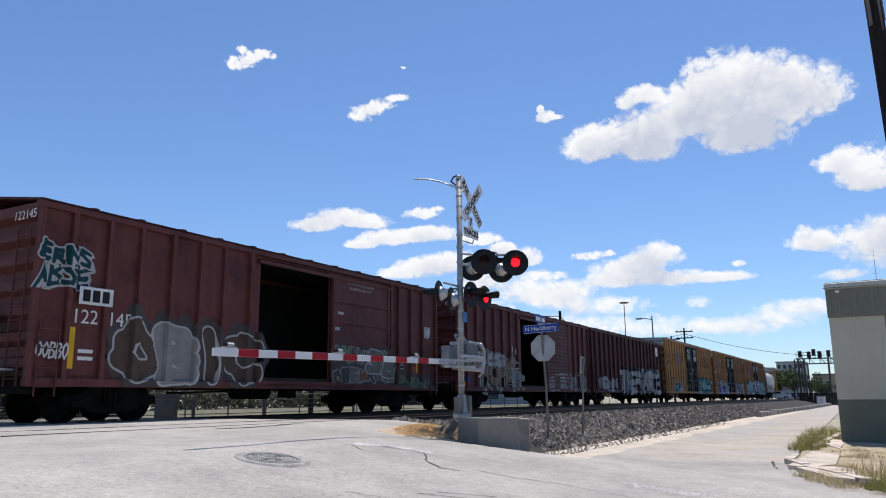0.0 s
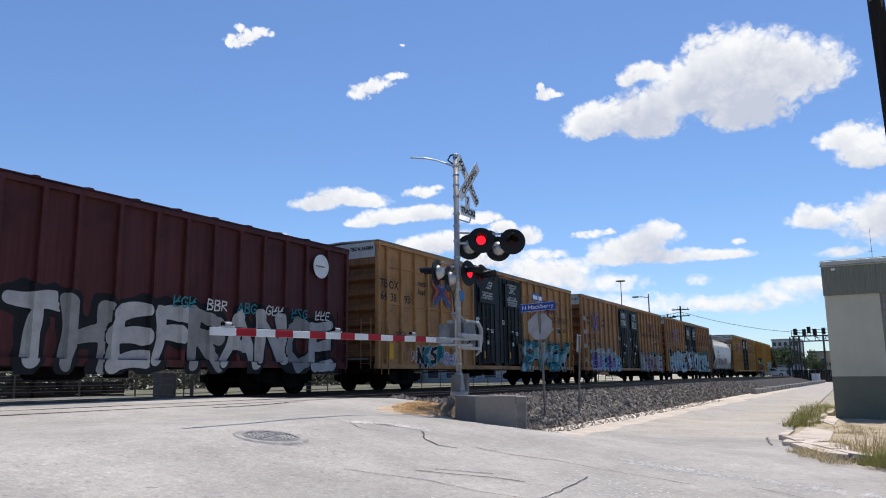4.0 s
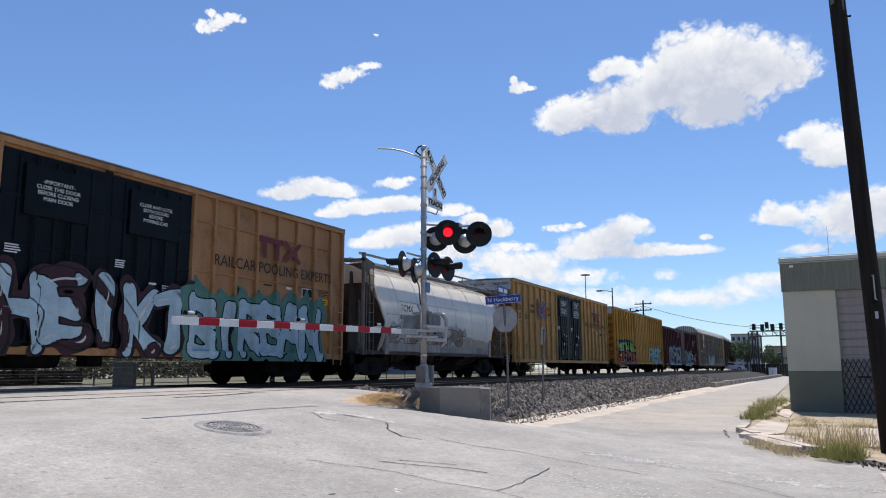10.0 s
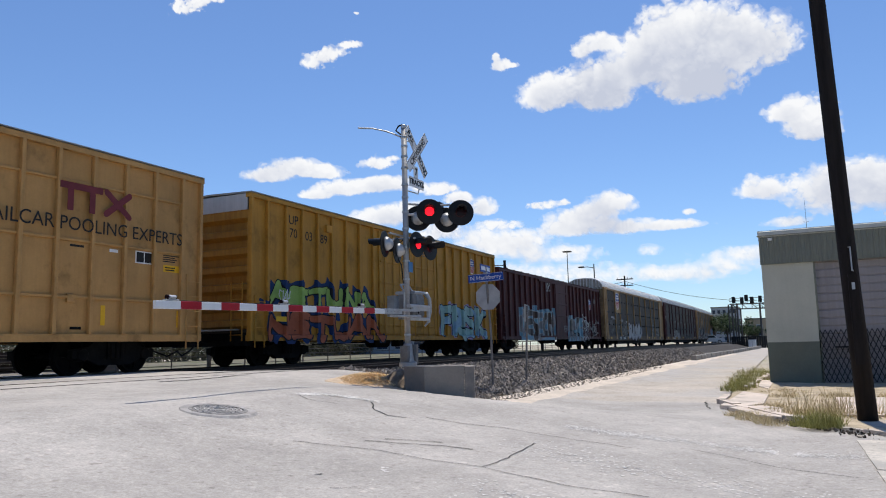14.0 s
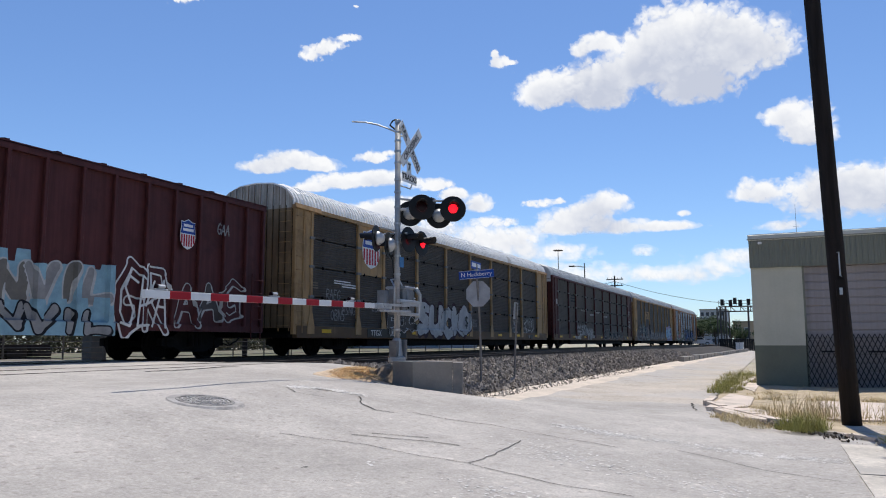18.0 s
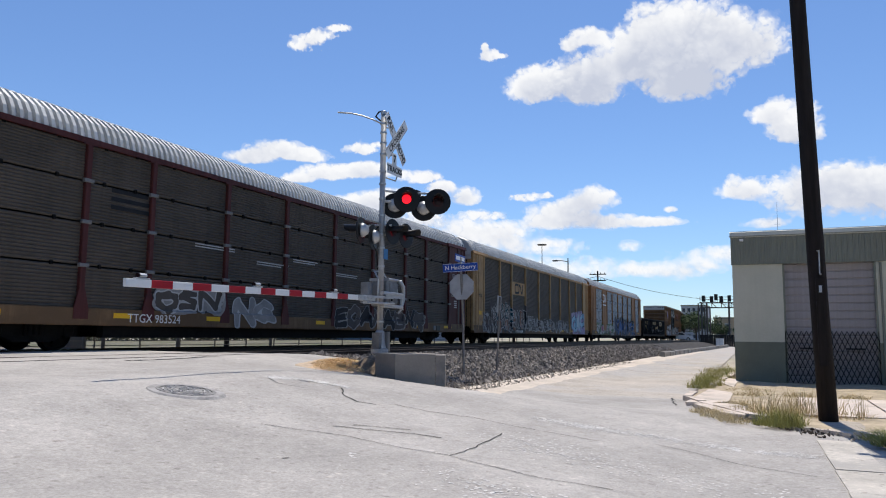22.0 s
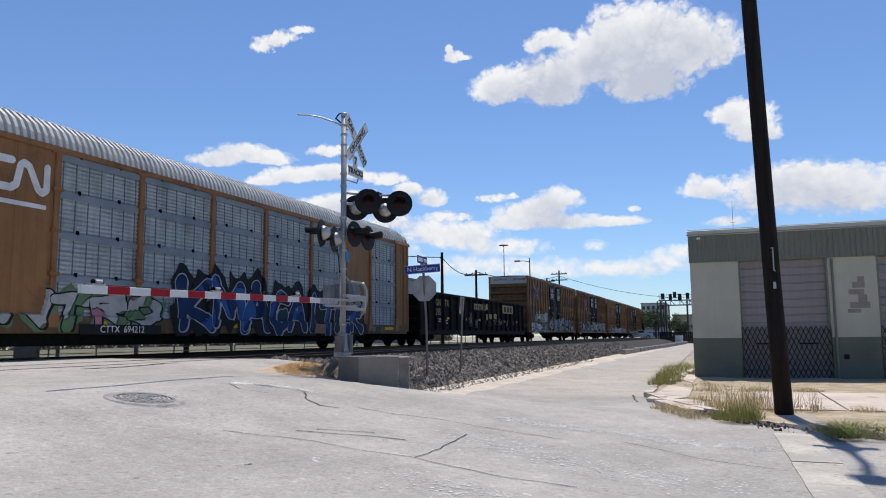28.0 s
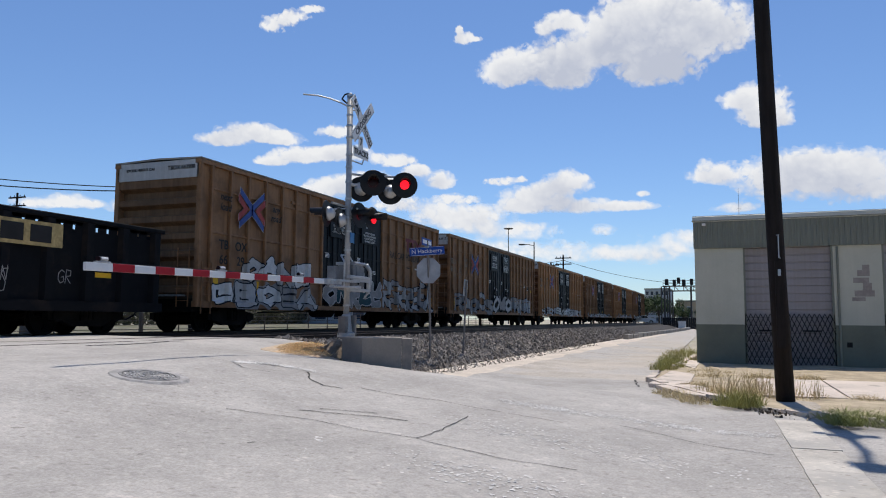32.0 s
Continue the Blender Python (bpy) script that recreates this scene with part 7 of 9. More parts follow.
looped_mark(car_m, 7.25, 3.06, 1.45, 0.5, -TRAIN_SIDE + 0.045, STENCIL_BLACK)
graffiti(car_m, 1.5, 3.6, 0.62, 1.55, GR, [S_GREY, S_BROWN], S_BLACK, 110, 4, 0.08, back=S_GREY)
graffiti(car_m, 3.0, 9.6, 0.62, 2.1, GR, [S_DUSK, S_BLACK, S_RUST], S_PALE, 111, 14, 0.08, spike=0.3, back=S_DUSK, line=0.024)
graffiti(car_m, 3.4, 6.6, 1.2, 2.35, GR, [S_DUSK, S_DARKTEAL], S_PALE, 117, 8, 0.05, spike=0.2, line=0.02)
graffiti(car_m, 9.9, 20.5, 0.7, 1.6, GR, [S_GREY, S_DUSK], S_PALE, 112, 14, 0.07, line=0.022)
graffiti(car_m, 21.6, 25.6, 0.66, 2.3, GR - 0.01, [S_SKY, S_ICE], S_BLACK, 118, 3, 0.22, back=S_LAVENDER, blocks=True)
scrawl(car_m, 9.9, 1.2, 1.2, 0.5, GR + 0.08, S_PALE, 113, 5)
plate(car_m, "number_panel", 6.6, 9.0, 0.58, 0.84, BLACK_PAINT, -TRAIN_SIDE - 0.03)
side_text(car_m, "TTGX 994634", 7.8, 0.7, 0.24, GR - 0.022, PLASTIC_WHITE)
side_text(car_m, "99126", 1.1, 2.56, 0.24, -TRAIN_SIDE + 0.018, STENCIL_BLACK)
plate(car_m, "label_plate", 0.85, 1.35, 1.55, 1.75, YELLOW, -TRAIN_SIDE + 0.018)
looped_mark(car_n, 5.2, 3.7, 1.55, 0.6, -TRAIN_SIDE + 0.045, PLASTIC_WHITE, 0.085)
bars(car_n, 5.1, 3.3, 1.75, 0.2, -TRAIN_SIDE + 0.045, PLASTIC_WHITE, 1)
graffiti(car_n, 2.1, 10.6, 0.66, 1.6, GR, [S_PALE, S_GREEN, S_PALE, S_PINK], S_BLACK, 121, wide=0.12, forms="GSENTRO", back=S_GREEN, glow=0.02, spike=0.12, patchy=True)
graffiti(car_n, 11.2, 15.7, 0.56, 2.3, GR - 0.015, [S_NAVY, S_BLUE], S_PALE, 124, wide=0.3, forms="KMA", back=S_BLACK, glow=0.16, spike=0.2, pack=0.11, patchy=True, line=0.034)
graffiti(car_n, 15.7, 22.4, 0.56, 2.05, GR - 0.015, [S_NAVY, S_BLUE, S_NAVY, S_DARKTEAL], S_PALE, 123, wide=0.3, forms="GAITER", back=S_BLACK, glow=0.2, spike=0.2, pack=0.125, patchy=True, line=0.034)
plate(car_n, "number_panel", 7.8, 10.5, 0.56, 0.8, BLACK_PAINT, -TRAIN_SIDE - 0.03)
side_text(car_n, "CTTX  694212", 9.15, 0.68, 0.24, GR - 0.022, PLASTIC_WHITE)
plate(car_n, "yellow_plate", 18.25, 19.6, 0.6, 0.95, RACK_TAN, -TRAIN_SIDE - 0.04)
bars(car_n, 18.5, 0.68, 0.85, 0.2, -TRAIN_SIDE - 0.046, STENCIL_GREY, 1)
# gondola
for tx, x, z in (("GN", 2.55, 2.22), ("TX", 3.85, 2.22), ("295", 2.55, 1.72)):
    side_text(car_o, tx, x, z, 0.5, -TRAIN_SIDE - 0.002, mat("worn_yellow_letters", (0.45, 0.33, 0.14), 0.7, var=0.4, scale=6, bump=0.02))
for tx, x in (("r", 8.85), ("a", 9.68), ("il", 10.5)):
    side_text(car_o, tx, x, 2.2, 0.62, -TRAIN_SIDE - 0.01, STENCIL_BLACK, 1.3, bold=0.03)
    plate(car_o, "letter_patch", x - 0.3, x + 0.34, 2.04, 2.4, MATS["worn_yellow_letters"], -TRAIN_SIDE - 0.002)
for k, x in enumerate((4.2, 7.0, 9.8, 12.6, 15.4, 18.4)):
    plate(car_o, "yellow_mark", x, x + 0.5, 1.38, 1.5, YELLOW, -TRAIN_SIDE + 0.118)
for k, (x, z, w, h, n) in enumerate(((7.55, 1.45, 0.55, 0.4, 3), (7.5, 1.25, 0.65, 0.35, 4), (7.6, 1.02, 0.55, 0.35, 4), (7.7, 1.1, 0.35, 0.7, 2), (8.7, 1.3, 0.5, 0.14, 3), (8.72, 0.95, 0.5, 0.4, 3), (8.8, 1.05, 0.35, 0.4, 2), (10.7, 1.15, 0.4, 0.3, 1),
                                     (11.65, 1.12, 0.45, 0.42, 1), (12.75, 1.2, 0.5, 0.35, 2), (13.6, 1.2, 0.9, 0.35, 4), (13.7, 1.25, 0.8, 0.2, 5), (15.55, 0.95, 0.4, 0.5, 2), (15.6, 1.2, 0.35, 0.3, 2), (5.9, 1.65, 0.5, 0.15, 2), (17.2, 1.2, 0.4, 0.3, 2))):
    scrawl(car_o, x, z, w, h, -TRAIN_SIDE - 0.002, S_GREY, 131 + k, n, 0.009)
bars(car_o, 2.9, 1.2, 0.4, 0.25, -TRAIN_SIDE + 0.118, S_PALE, 2)
bars(car_o, 4.0, 1.1, 0.4, 0.3, -TRAIN_SIDE + 0.118, S_PALE, 2)
for x0, x1, z0, z1 in ((11.63, 12.2, 1.55, 1.84), (12.66, 13.24, 1.56, 1.88), (10.95, 11.3, 2.1, 2.46), (10.97, 11.27, 1.45, 1.82)):
    plate(car_o, "faded_patch", x0, x1, z0, z1, MATS["worn_yellow_letters"], -TRAIN_SIDE - 0.003)
plate(car_o, "yellow_plate", 14.7, 17.3, 1.98, 2.52, MATS["worn_yellow_letters"], -TRAIN_SIDE - 0.002)
for k in range(3):
    plate(car_o, "dark_mark", 15.0 + 0.72 * k, 15.55 + 0.72 * k, 2.06, 2.44, STENCIL_BLACK, -TRAIN_SIDE - 0.01)
# last cars
graffiti(car_p, 1.9, 6.7, 0.75, 1.6, GF, [S_PALE, S_WHITE, S_GREY], S_BLACK, 141, 4, 0.2, back=S_GREY)
graffiti(car_p, 2.2, 6.2, 1.5, 2.4, GF - 0.03, [S_PALE, S_WHITE], S_BLACK, 142, 4, 0.17, pack=0.15)
graffiti(car_p, 0.7, 1.8, 0.85, 1.6, GF, [S_WHITE], S_BLACK, 143, 1, 0.16)
graffiti(car_p, 7.2, 12.0, 0.85, 2.0, GF, [S_GREY, S_DARKTEAL], S_PALE, 144, 5, 0.12)
graffiti(car_p, 12.3, 18.0, 0.8, 2.2, GF, [S_PALE, S_GREY], S_BLACK, 145, 7, 0.13)
for k, fc in enumerate(far_cars):
    graffiti(fc, 1.0, 17.5, 0.75, (2.0, 1.5, 1.2, 1.3, 1.2)[k], GF - 0.1, [(S_GREY, S_WHITE, S_PALE)[k % 3], S_PALE], S_BLACK, 150 + k, 12, 0.13)

# ---- crossing signal ----
MX, MY, MZ = 12.87, 6.90, 1.2
CAST = mat("grey_enamel", (0.36, 0.37, 0.38), 0.45, 0.4, var=0.15, scale=5, grain=60, bump=0.08)
SILVER = mat("silver_paint", (0.45, 0.455, 0.46), 0.4, 0.5, var=0.12, scale=5, grain=60, bump=0.05)
REFL_RED = mat("reflective_red", (0.33, 0.012, 0.02), 0.4, var=0.08, bump=0.02)
REFL_WHITE = mat("reflective_white", (0.70, 0.70, 0.69), 0.4, var=0.06, bump=0.02)
LENS_DARK = mat("dark_red_lens", (0.014, 0.003, 0.004), 0.3, var=0.1, bump=0)
LENS_LIT = mat("lit_red_lens", (0.9, 0.008, 0.018), 0.3, var=0.02, bump=0, emit=2.2)

signal = thing("crossing_signal", pose(MX, MY, MZ), "silver railway crossing mast with flashing lights, crossbuck and gate drive", "crossing signal")
part("mast", Shape().tube([(0, 0, 0.0), (0, 0, 4.67)], 0.056, 20), mat("weathered_mast_paint", (0.36, 0.365, 0.37), 0.5, 0.35, var=0.2, scale=5, grain=60, bump=0.06, streak=0.2), signal, smooth=True)
part("mast_cap", Shape().lathe([(0.062, 4.65), (0.062, 4.71), (0.03, 4.73)], 16), SILVER, signal)
base = part("base_casting", Shape().lathe([(0.17, -0.06), (0.17, 0.02), (0.12, 0.05), (0.1, 0.22), (0.085, 0.36), (0.07, 0.38)], 20), CAST, signal)
part("junction_box", Shape().box(-0.15, -0.05, -0.08, 0.1, -0.02, 0.34, None, 0.02), GALV_DULL, signal)
part("junction_box", Shape().box(0.05, 0.14, -0.16, -0.02, -0.02, 0.36, None, 0.02), GALV_DULL, signal)
for a in range(4):
    part("anchor_bolt", Shape().tube([(0.145 * math.cos(a * 1.57 + 0.78), 0.145 * math.sin(a * 1.57 + 0.78), 0.02), (0.145 * math.cos(a * 1.57 + 0.78), 0.145 * math.sin(a * 1.57 + 0.78), 0.09)], 0.014, 6), STEEL, base)
for z in (0.55, 1.62, 1.98, 2.25, 2.62, 2.95, 3.25, 3.5, 3.84, 4.07, 4.28, 4.46):
    part("band_clamp", Shape().lathe([(0.058, z - 0.018), (0.068, z - 0.018), (0.068, z + 0.018), (0.058, z + 0.018)], 16).box(0.05, 0.11, -0.012, 0.012, z - 0.015, z + 0.015), STEEL, signal)
# cable hook and wire arm at the top
part("wire_arm", Shape().tube([(-0.02, 0.03, 4.46), (-0.1, 0.2, 4.55), (-0.18, 0.38, 4.62), (-0.26, 0.58, 4.67), (-0.34, 0.86, 4.7)], 0.016, 6), STEEL, signal)
part("cable_loop", Shape().tube([(-0.03, 0.05, 4.52), (-0.06, 0.15, 4.61), (-0.04, 0.1, 4.7), (0.0, 0.03, 4.73)], 0.018, 6), BLACK_PAINT, signal)

# crossbuck, facing the street's traffic
for ang, words in ((-45, "RAIL ROAD"), (45, "CROSSING")):
    off = -0.10 if ang < 0 else -0.125
    m = pose(0.33, off, 4.22) @ pose(0, 0, 0, 0, -ang, 0)
    b = part("crossbuck_blade", Shape().box(-0.58, 0.58, -0.006, 0.006, -0.105, 0.105), REFL_WHITE, signal, "white blade lettered in black", m=m)
    for word, at in zip(words.split(), (-0.345, 0.345) if ang < 0 else (0.0,)):
        letters("lettering", word, 0.16, STENCIL_BLACK, b, pose(at, -0.009, 0, 90), bold=0.004, squeeze=1.12 if ang > 0 else 1.02)
    part("blade_edge", Shape().box(-0.565, 0.565, -0.008, -0.006, 0.088, 0.096).box(-0.565, 0.565, -0.008, -0.006, -0.096, -0.088), STENCIL_BLACK, b)
for z in (4.41, 4.0):
    part("sign_bracket", Shape().tube([(0.05, 0, z), (0.15, -0.06, z), (0.28, -0.09, z)], 0.014, 6), STEEL, signal)
num = part("number_plate_sign", Shape().box(0.18, 0.36, -0.115, -0.105, 3.66, 3.91), REFL_WHITE, signal, "small white plate with the number of tracks")
letters("lettering", "7", 0.2, STENCIL_BLACK, num, pose(0.27, -0.119, 3.79, 90), bold=0.006)
trk = part("tracks_plate", Shape().box(-0.03, 0.6, -0.115, -0.105, 3.47, 3.67), REFL_WHITE, signal, "white plate lettered in black")
letters("lettering", "TRACKS", 0.155, STENCIL_BLACK, trk, pose(0.285, -0.119, 3.57, 90), bold=0.004, squeeze=1.1)
part("sign_bracket", Shape().tube([(0.05, 0, 3.4), (0.15, -0.06, 3.38), (0.4, -0.08, 3.38), (0.42, -0.1, 3.47)], 0.014, 6), STEEL, signal)
part("sign_bracket", Shape().tube([(0.05, 0, 3.84), (0.15, -0.06, 3.86), (0.3, -0.09, 3.88)], 0.014, 6), STEEL, signal)
part("blue_tag", Shape().box(-0.03, 0.13, -0.075, -0.065, 1.76, 1.96, pose(0, 0, 0)), mat("pale_blue_plate", (0.05, 0.17, 0.36), 0.5, var=0.2), signal)

LAMPS = {}


def lamp_head(key, x, y, z, yaw):
    """One flasher: round black backplate, hood, grey housing behind, and a drum with a lit and a dark face that turns. yaw: where it looks."""
    m = pose(x, y, z, 0, 0, yaw)
    plate_ = part("light_backplate", Shape().lathe([(0.02, 0.0), (0.245, 0.0), (0.255, 0.012), (0.25, 0.02), (0.11, 0.024), (0.02, 0.024)], 36, pose(0, 0, 0, 90)), BLACK_PAINT, signal, "round black backplate with a red lens", m=m)
    hs = Shape()
    n = 20
    for r in (0.101, 0.109):
        for e in (0.0, 1.0):
            hs.v += [(r * math.cos(math.pi * (-0.04 + 1.08 * j / n)), -0.024 - e * (0.31 - 0.05 * abs(2 * j / n - 1) ** 2), 0.006 + r * math.sin(math.pi * (-0.04 + 1.08 * j / n))) for j in range(n + 1)]
    k = n + 1
    for j in range(n):
        hs.f += [(j, j + 1, k + j + 1, k + j), (2 * k + j, 3 * k + j, 3 * k + j + 1, 2 * k + j + 1), (k + j, k + j + 1, 3 * k + j + 1, 3 * k + j)]
    part("hood", hs, BLACK_PAINT, plate_, smooth=True)
    part("housing", Shape().lathe([(0.03, 0.02), (0.14, 0.02), (0.13, 0.05), (0.09, 0.12), (0.045, 0.15), (0.02, 0.15)], 28, pose(0, 0, 0, -90)), SILVER, plate_, smooth=True)
    lens = Shape()
    q = 24
    lens.v += [(0, -0.012, 0)] + [(0.09 * math.cos(2 * math.pi * j / q), -0.004, 0.09 * math.sin(2 * math.pi * j / q)) for j in range(q)]
    lens.v += [(0, 0.012, 0)] + [(0.09 * math.cos(2 * math.pi * j / q), 0.004, 0.09 * math.sin(2 * math.pi * j / q)) for j in range(q)]
    lens.f += [(0, 1 + j, 1 + (j + 1) % q) for j in range(q)] + [(q + 1, q + 2 + (j + 1) % q, q + 2 + j) for j in range(q)]
    lens.f += [(1 + j, q + 2 + j, q + 2 + (j + 1) % q, 1 + (j + 1) % q) for j in range(q)]
    me = bpy.data.meshes.new("lens")
    me.from_pydata(lens.v, [], lens.f)
    me.materials.append(LENS_LIT)
    me.materials.append(LENS_DARK)
    for i, p in enumerate(me.polygons):
        p.material_index = 0 if i < q else 1
    ob = put("lens_disc", me, plate_, pose(0, -0.04, 0), "red lens disc, one face lit")
    if key:
        LAMPS[key] = ob


AIM = -62.0        # the upper pair looks down the lane towards the corner
ua = Vector((math.cos(radians(AIM)), math.sin(radians(AIM)), 0))
ub = Vector((math.sin(radians(AIM)), -math.cos(radians(AIM)), 0))
part("light_arm", Shape().tube([(0.03, 0, 3.12), tuple(ua * 0.42 + Vector((0, 0, 3.08))), tuple(ua * 1.1 + Vector((0, 0, 3.08)))], 0.022, 8), STEEL, signal)
part("light_arm", Shape().tube([(0, 0.02, 2.9), tuple(ua * 0.3 + Vector((0, 0, 2.9)))], 0.03, 8), STEEL, signal)
part("arm_junction", Shape().box(0.3, 0.46, -0.62, -0.5, 3.03, 3.15, None, 0.02), BLACK_PAINT, signal)
for key, d, z in (("ul", 0.47, 2.92), ("ur", 1.08, 2.89)):
    p = ua * d + ub * 0.16
    lamp_head(key, p.x, p.y, z, AIM)
for d, z in ((0.25, 2.84), (0.82, 2.8)):
    p = ua * d - ub * 0.1
    lamp_head("", p.x, p.y, z, AIM + 180)
part("light_arm", Shape().tube([(-0.62, 0.02, 2.46), (0.0, 0.02, 2.46), (0.66, 0.02, 2.44)], 0.02, 8), STEEL, signal)
part("light_arm", Shape().tube([(0.02, -0.2, 2.42), (0.0, 0.02, 2.43), (0.0, 0.42, 2.42)], 0.02, 8), STEEL, signal)
lamp_head("ll", 0.14, -0.16, 2.31, -7)
lamp_head("lr", 0.72, -0.16, 2.3, -7)
lamp_head("", -0.6, 0.12, 2.26, 191)
lamp_head("", -0.12, 0.12, 2.19, 191)
part("light_cable", Shape().tube([(0.0, 0.05, 2.42), (-0.15, 0.2, 2.2), (-0.05, 0.08, 1.9), (0.0, 0.07, 1.5)], 0.012, 6), BLACK_PAINT, signal)

# gate drive on the mast
DRIVE = mat("weathered_drive_grey", (0.22, 0.225, 0.23), 0.5, 0.3, var=0.2, scale=6, grain=50, bump=0.1)
mech = part("gate_drive", Shape().box(0.1, 0.5, -0.12, 0.28, 0.86, 1.34, None, 0.05), DRIVE, signal, "grey gate drive housing")
part("drive_cover", Shape().box(0.08, 0.52, -0.14, 0.3, 1.34, 1.4, None, 0.02), CAST, mech)
part("drive_door", Shape().box(0.14, 0.46, -0.135, -0.12, 0.92, 1.3), DRIVE, mech)
part("drive_latch", Shape().tube([(0.42, -0.15, 1.05), (0.42, -0.15, 1.2)], 0.012, 6), STEEL, mech)
part("drive_horn", Shape().tube([(0.5, -0.16, 1.36), (0.62, -0.18, 1.25), (0.64, -0.18, 1.0), (0.56, -0.17, 0.8), (0.44, -0.16, 0.72)], 0.045, 10, 0.02), CAST, mech, "curved pale grey cable horn", smooth=True)
part("drive_bolt", Shape().tube([(0.2, -0.15, 0.98), (0.2, -0.13, 0.98)], 0.025, 8), DARK_IRON, mech)
part("counterweight_arm", Shape().box(-0.3, 0.42, -0.28, -0.24, 1.0, 1.07).box(0.38, 0.43, -0.29, -0.22, 0.78, 1.1, None, 0.015), SILVER, signal)
part("counterweight", Shape().box(-0.28, -0.12, 0.1, 0.3, 0.9, 1.3, None, 0.03), DRIVE, signal)
for z in (0.84, 1.08):
    part("gate_bracket", Shape().box(-0.42, 0.36, -0.3, -0.22, z - 0.03, z + 0.03, None, 0.01), SILVER, signal)
part("conduit_loop", Shape().tube([(-0.3, -0.1, 0.9), (-0.33, -0.12, 1.35), (-0.25, 0.0, 1.5), (-0.05, 0.02, 1.52)], 0.018, 8), STEEL, signal)
part("conduit_loop", Shape().tube([(0.32, -0.1, 0.85), (0.36, 0.0, 1.3), (0.3, 0.1, 1.5), (0.1, 0.1, 1.55)], 0.018, 8), STEEL, signal)

arm = thing("gate_arm", pose(11.478, 6.62, 2.145, 0, -0.97, 0), "lowered red and white striped crossing gate arm with small lamps", "gate arm")
SEG = 0.3435
for k in range(15):
    x0 = -k * SEG
    x1 = x0 - SEG if k < 14 else x0 - SEG * 1.1
    w = 0.044 + 0.0002 * k
    part("arm_segment", Shape().box(x1 + 0.0005, x0, -0.024, 0.024, -w, w, None, 0.004), REFL_RED if k % 2 == 1 else REFL_WHITE, arm, "red stripe" if k % 2 else "white stripe")
part("arm_sleeve", Shape().box(0.001, 0.62, -0.03, 0.03, -0.05, 0.05, None, 0.01).box(0.3, 1.3, -0.05, -0.03, 0.01, 0.05).box(0.3, 1.3, 0.03, 0.05, 0.01, 0.05).box(0.3, 1.35, -0.05, 0.05, -0.1, -0.06, None, 0.01), SILVER, arm)
for k in range(4):
    part("sleeve_bolt", Shape().tube([(0.08 + 0.13 * k, -0.03, 0.0), (0.08 + 0.13 * k, -0.042, 0.0)], 0.014, 6), STEEL, arm)
for x in (-4.94, -2.82, -0.75):
    l = part("arm_lamp", Shape().box(x - 0.1, x + 0.1, -0.03, 0.03, 0.046, 0.066, None, 0.006).box(x - 0.05, x + 0.05, -0.04, 0.04, 0.066, 0.115, None, 0.02), SILVER, arm)
    part("lamp_glass", Shape().tube([(x - 0.055, 0, 0.09), (x - 0.07, 0, 0.09)], 0.03, 12), LENS_DARK, l)
    part("lamp_glass", Shape().tube([(x + 0.055, 0, 0.09), (x + 0.07, 0, 0.09)], 0.03, 12), LENS_DARK, l)
part("arm_cable", Shape().tube([(-4.94, 0, 0.052), (-2.82, 0, 0.052), (0, 0, 0.05)], 0.006, 5), BLACK_PAINT, arm)

block = thing("concrete_block", pose(0, 0, 0), "grey concrete retaining block at the foot of the signal", "concrete block")
part("slab", Shape().prism([(11.72, 5.97), (12.03, 5.36), (12.9, 5.75), (12.75, 6.75), (12.12, 6.58)], "z", 0.4, 1.165), mat("grey_form_concrete", (0.27, 0.236, 0.2), 0.85, var=0.15, scale=1.6, grain=30, bump=0.2, tint=(0.16, 0.15, 0.14), tint_amount=0.25, tint_scale=1.2), block)
block2 = thing("concrete_block", pose(0, 0, 0), "short grey concrete end block beside the ballast", "concrete block")
part("slab", Shape().prism([(12.035, 5.345), (12.11, 5.2), (12.95, 5.55), (12.89, 5.73)], "z", 0.4, 1.15), MATS["grey_form_concrete"], block2)

# ---- street signs ----
SIGN_BACK = mat("bare_aluminium", (0.40, 0.41, 0.42), 0.5, 0.6, var=0.15, scale=4, grain=50, bump=0.05)
SIGN_BLUE = mat("street_sign_blue", (0.015, 0.06, 0.30), 0.45, var=0.08, bump=0.02)
GALV = mat("dull_post_steel", (0.2, 0.19, 0.185), 0.6, 0.5, var=0.25, scale=8, bump=0.1)
post = thing("street_sign", pose(16.9, 6.77, 0.5), "steel post with a blue street-name blade above an octagonal sign", "street sign")
part("sign_post", Shape().tube([(0, 0, -0.1), (-0.06, 0, 1.4), (-0.27, 0, 2.88)], 0.03, 8), GALV, post)
oc = [(0.33 * math.cos(math.pi * (k + 0.5) / 4), 0.33 * math.sin(math.pi * (k + 0.5) / 4)) for k in range(8)]
part("octagon", Shape().prism(oc, "x", 0.02, 0.026), SIGN_BACK, post, "bare back of an octagonal sign", m=pose(-0.19, 0, 2.16))
blade = part("street_name_blade", Shape().box(-0.42, 0.42, -0.008, 0.008, -0.1, 0.1), SIGN_BLUE, post, "blue street-name blade lettered in white", m=pose(-0.27, 0, 2.62, 0, -4, -72))
letters("lettering", "N Hackberry", 0.14, REFL_WHITE, blade, pose(0, -0.012, 0, 90))
part("blade_border", Shape().box(-0.41, 0.41, -0.01, -0.008, 0.088, 0.094).box(-0.41, 0.41, -0.01, -0.008, -0.094, -0.088), REFL_WHITE, blade)
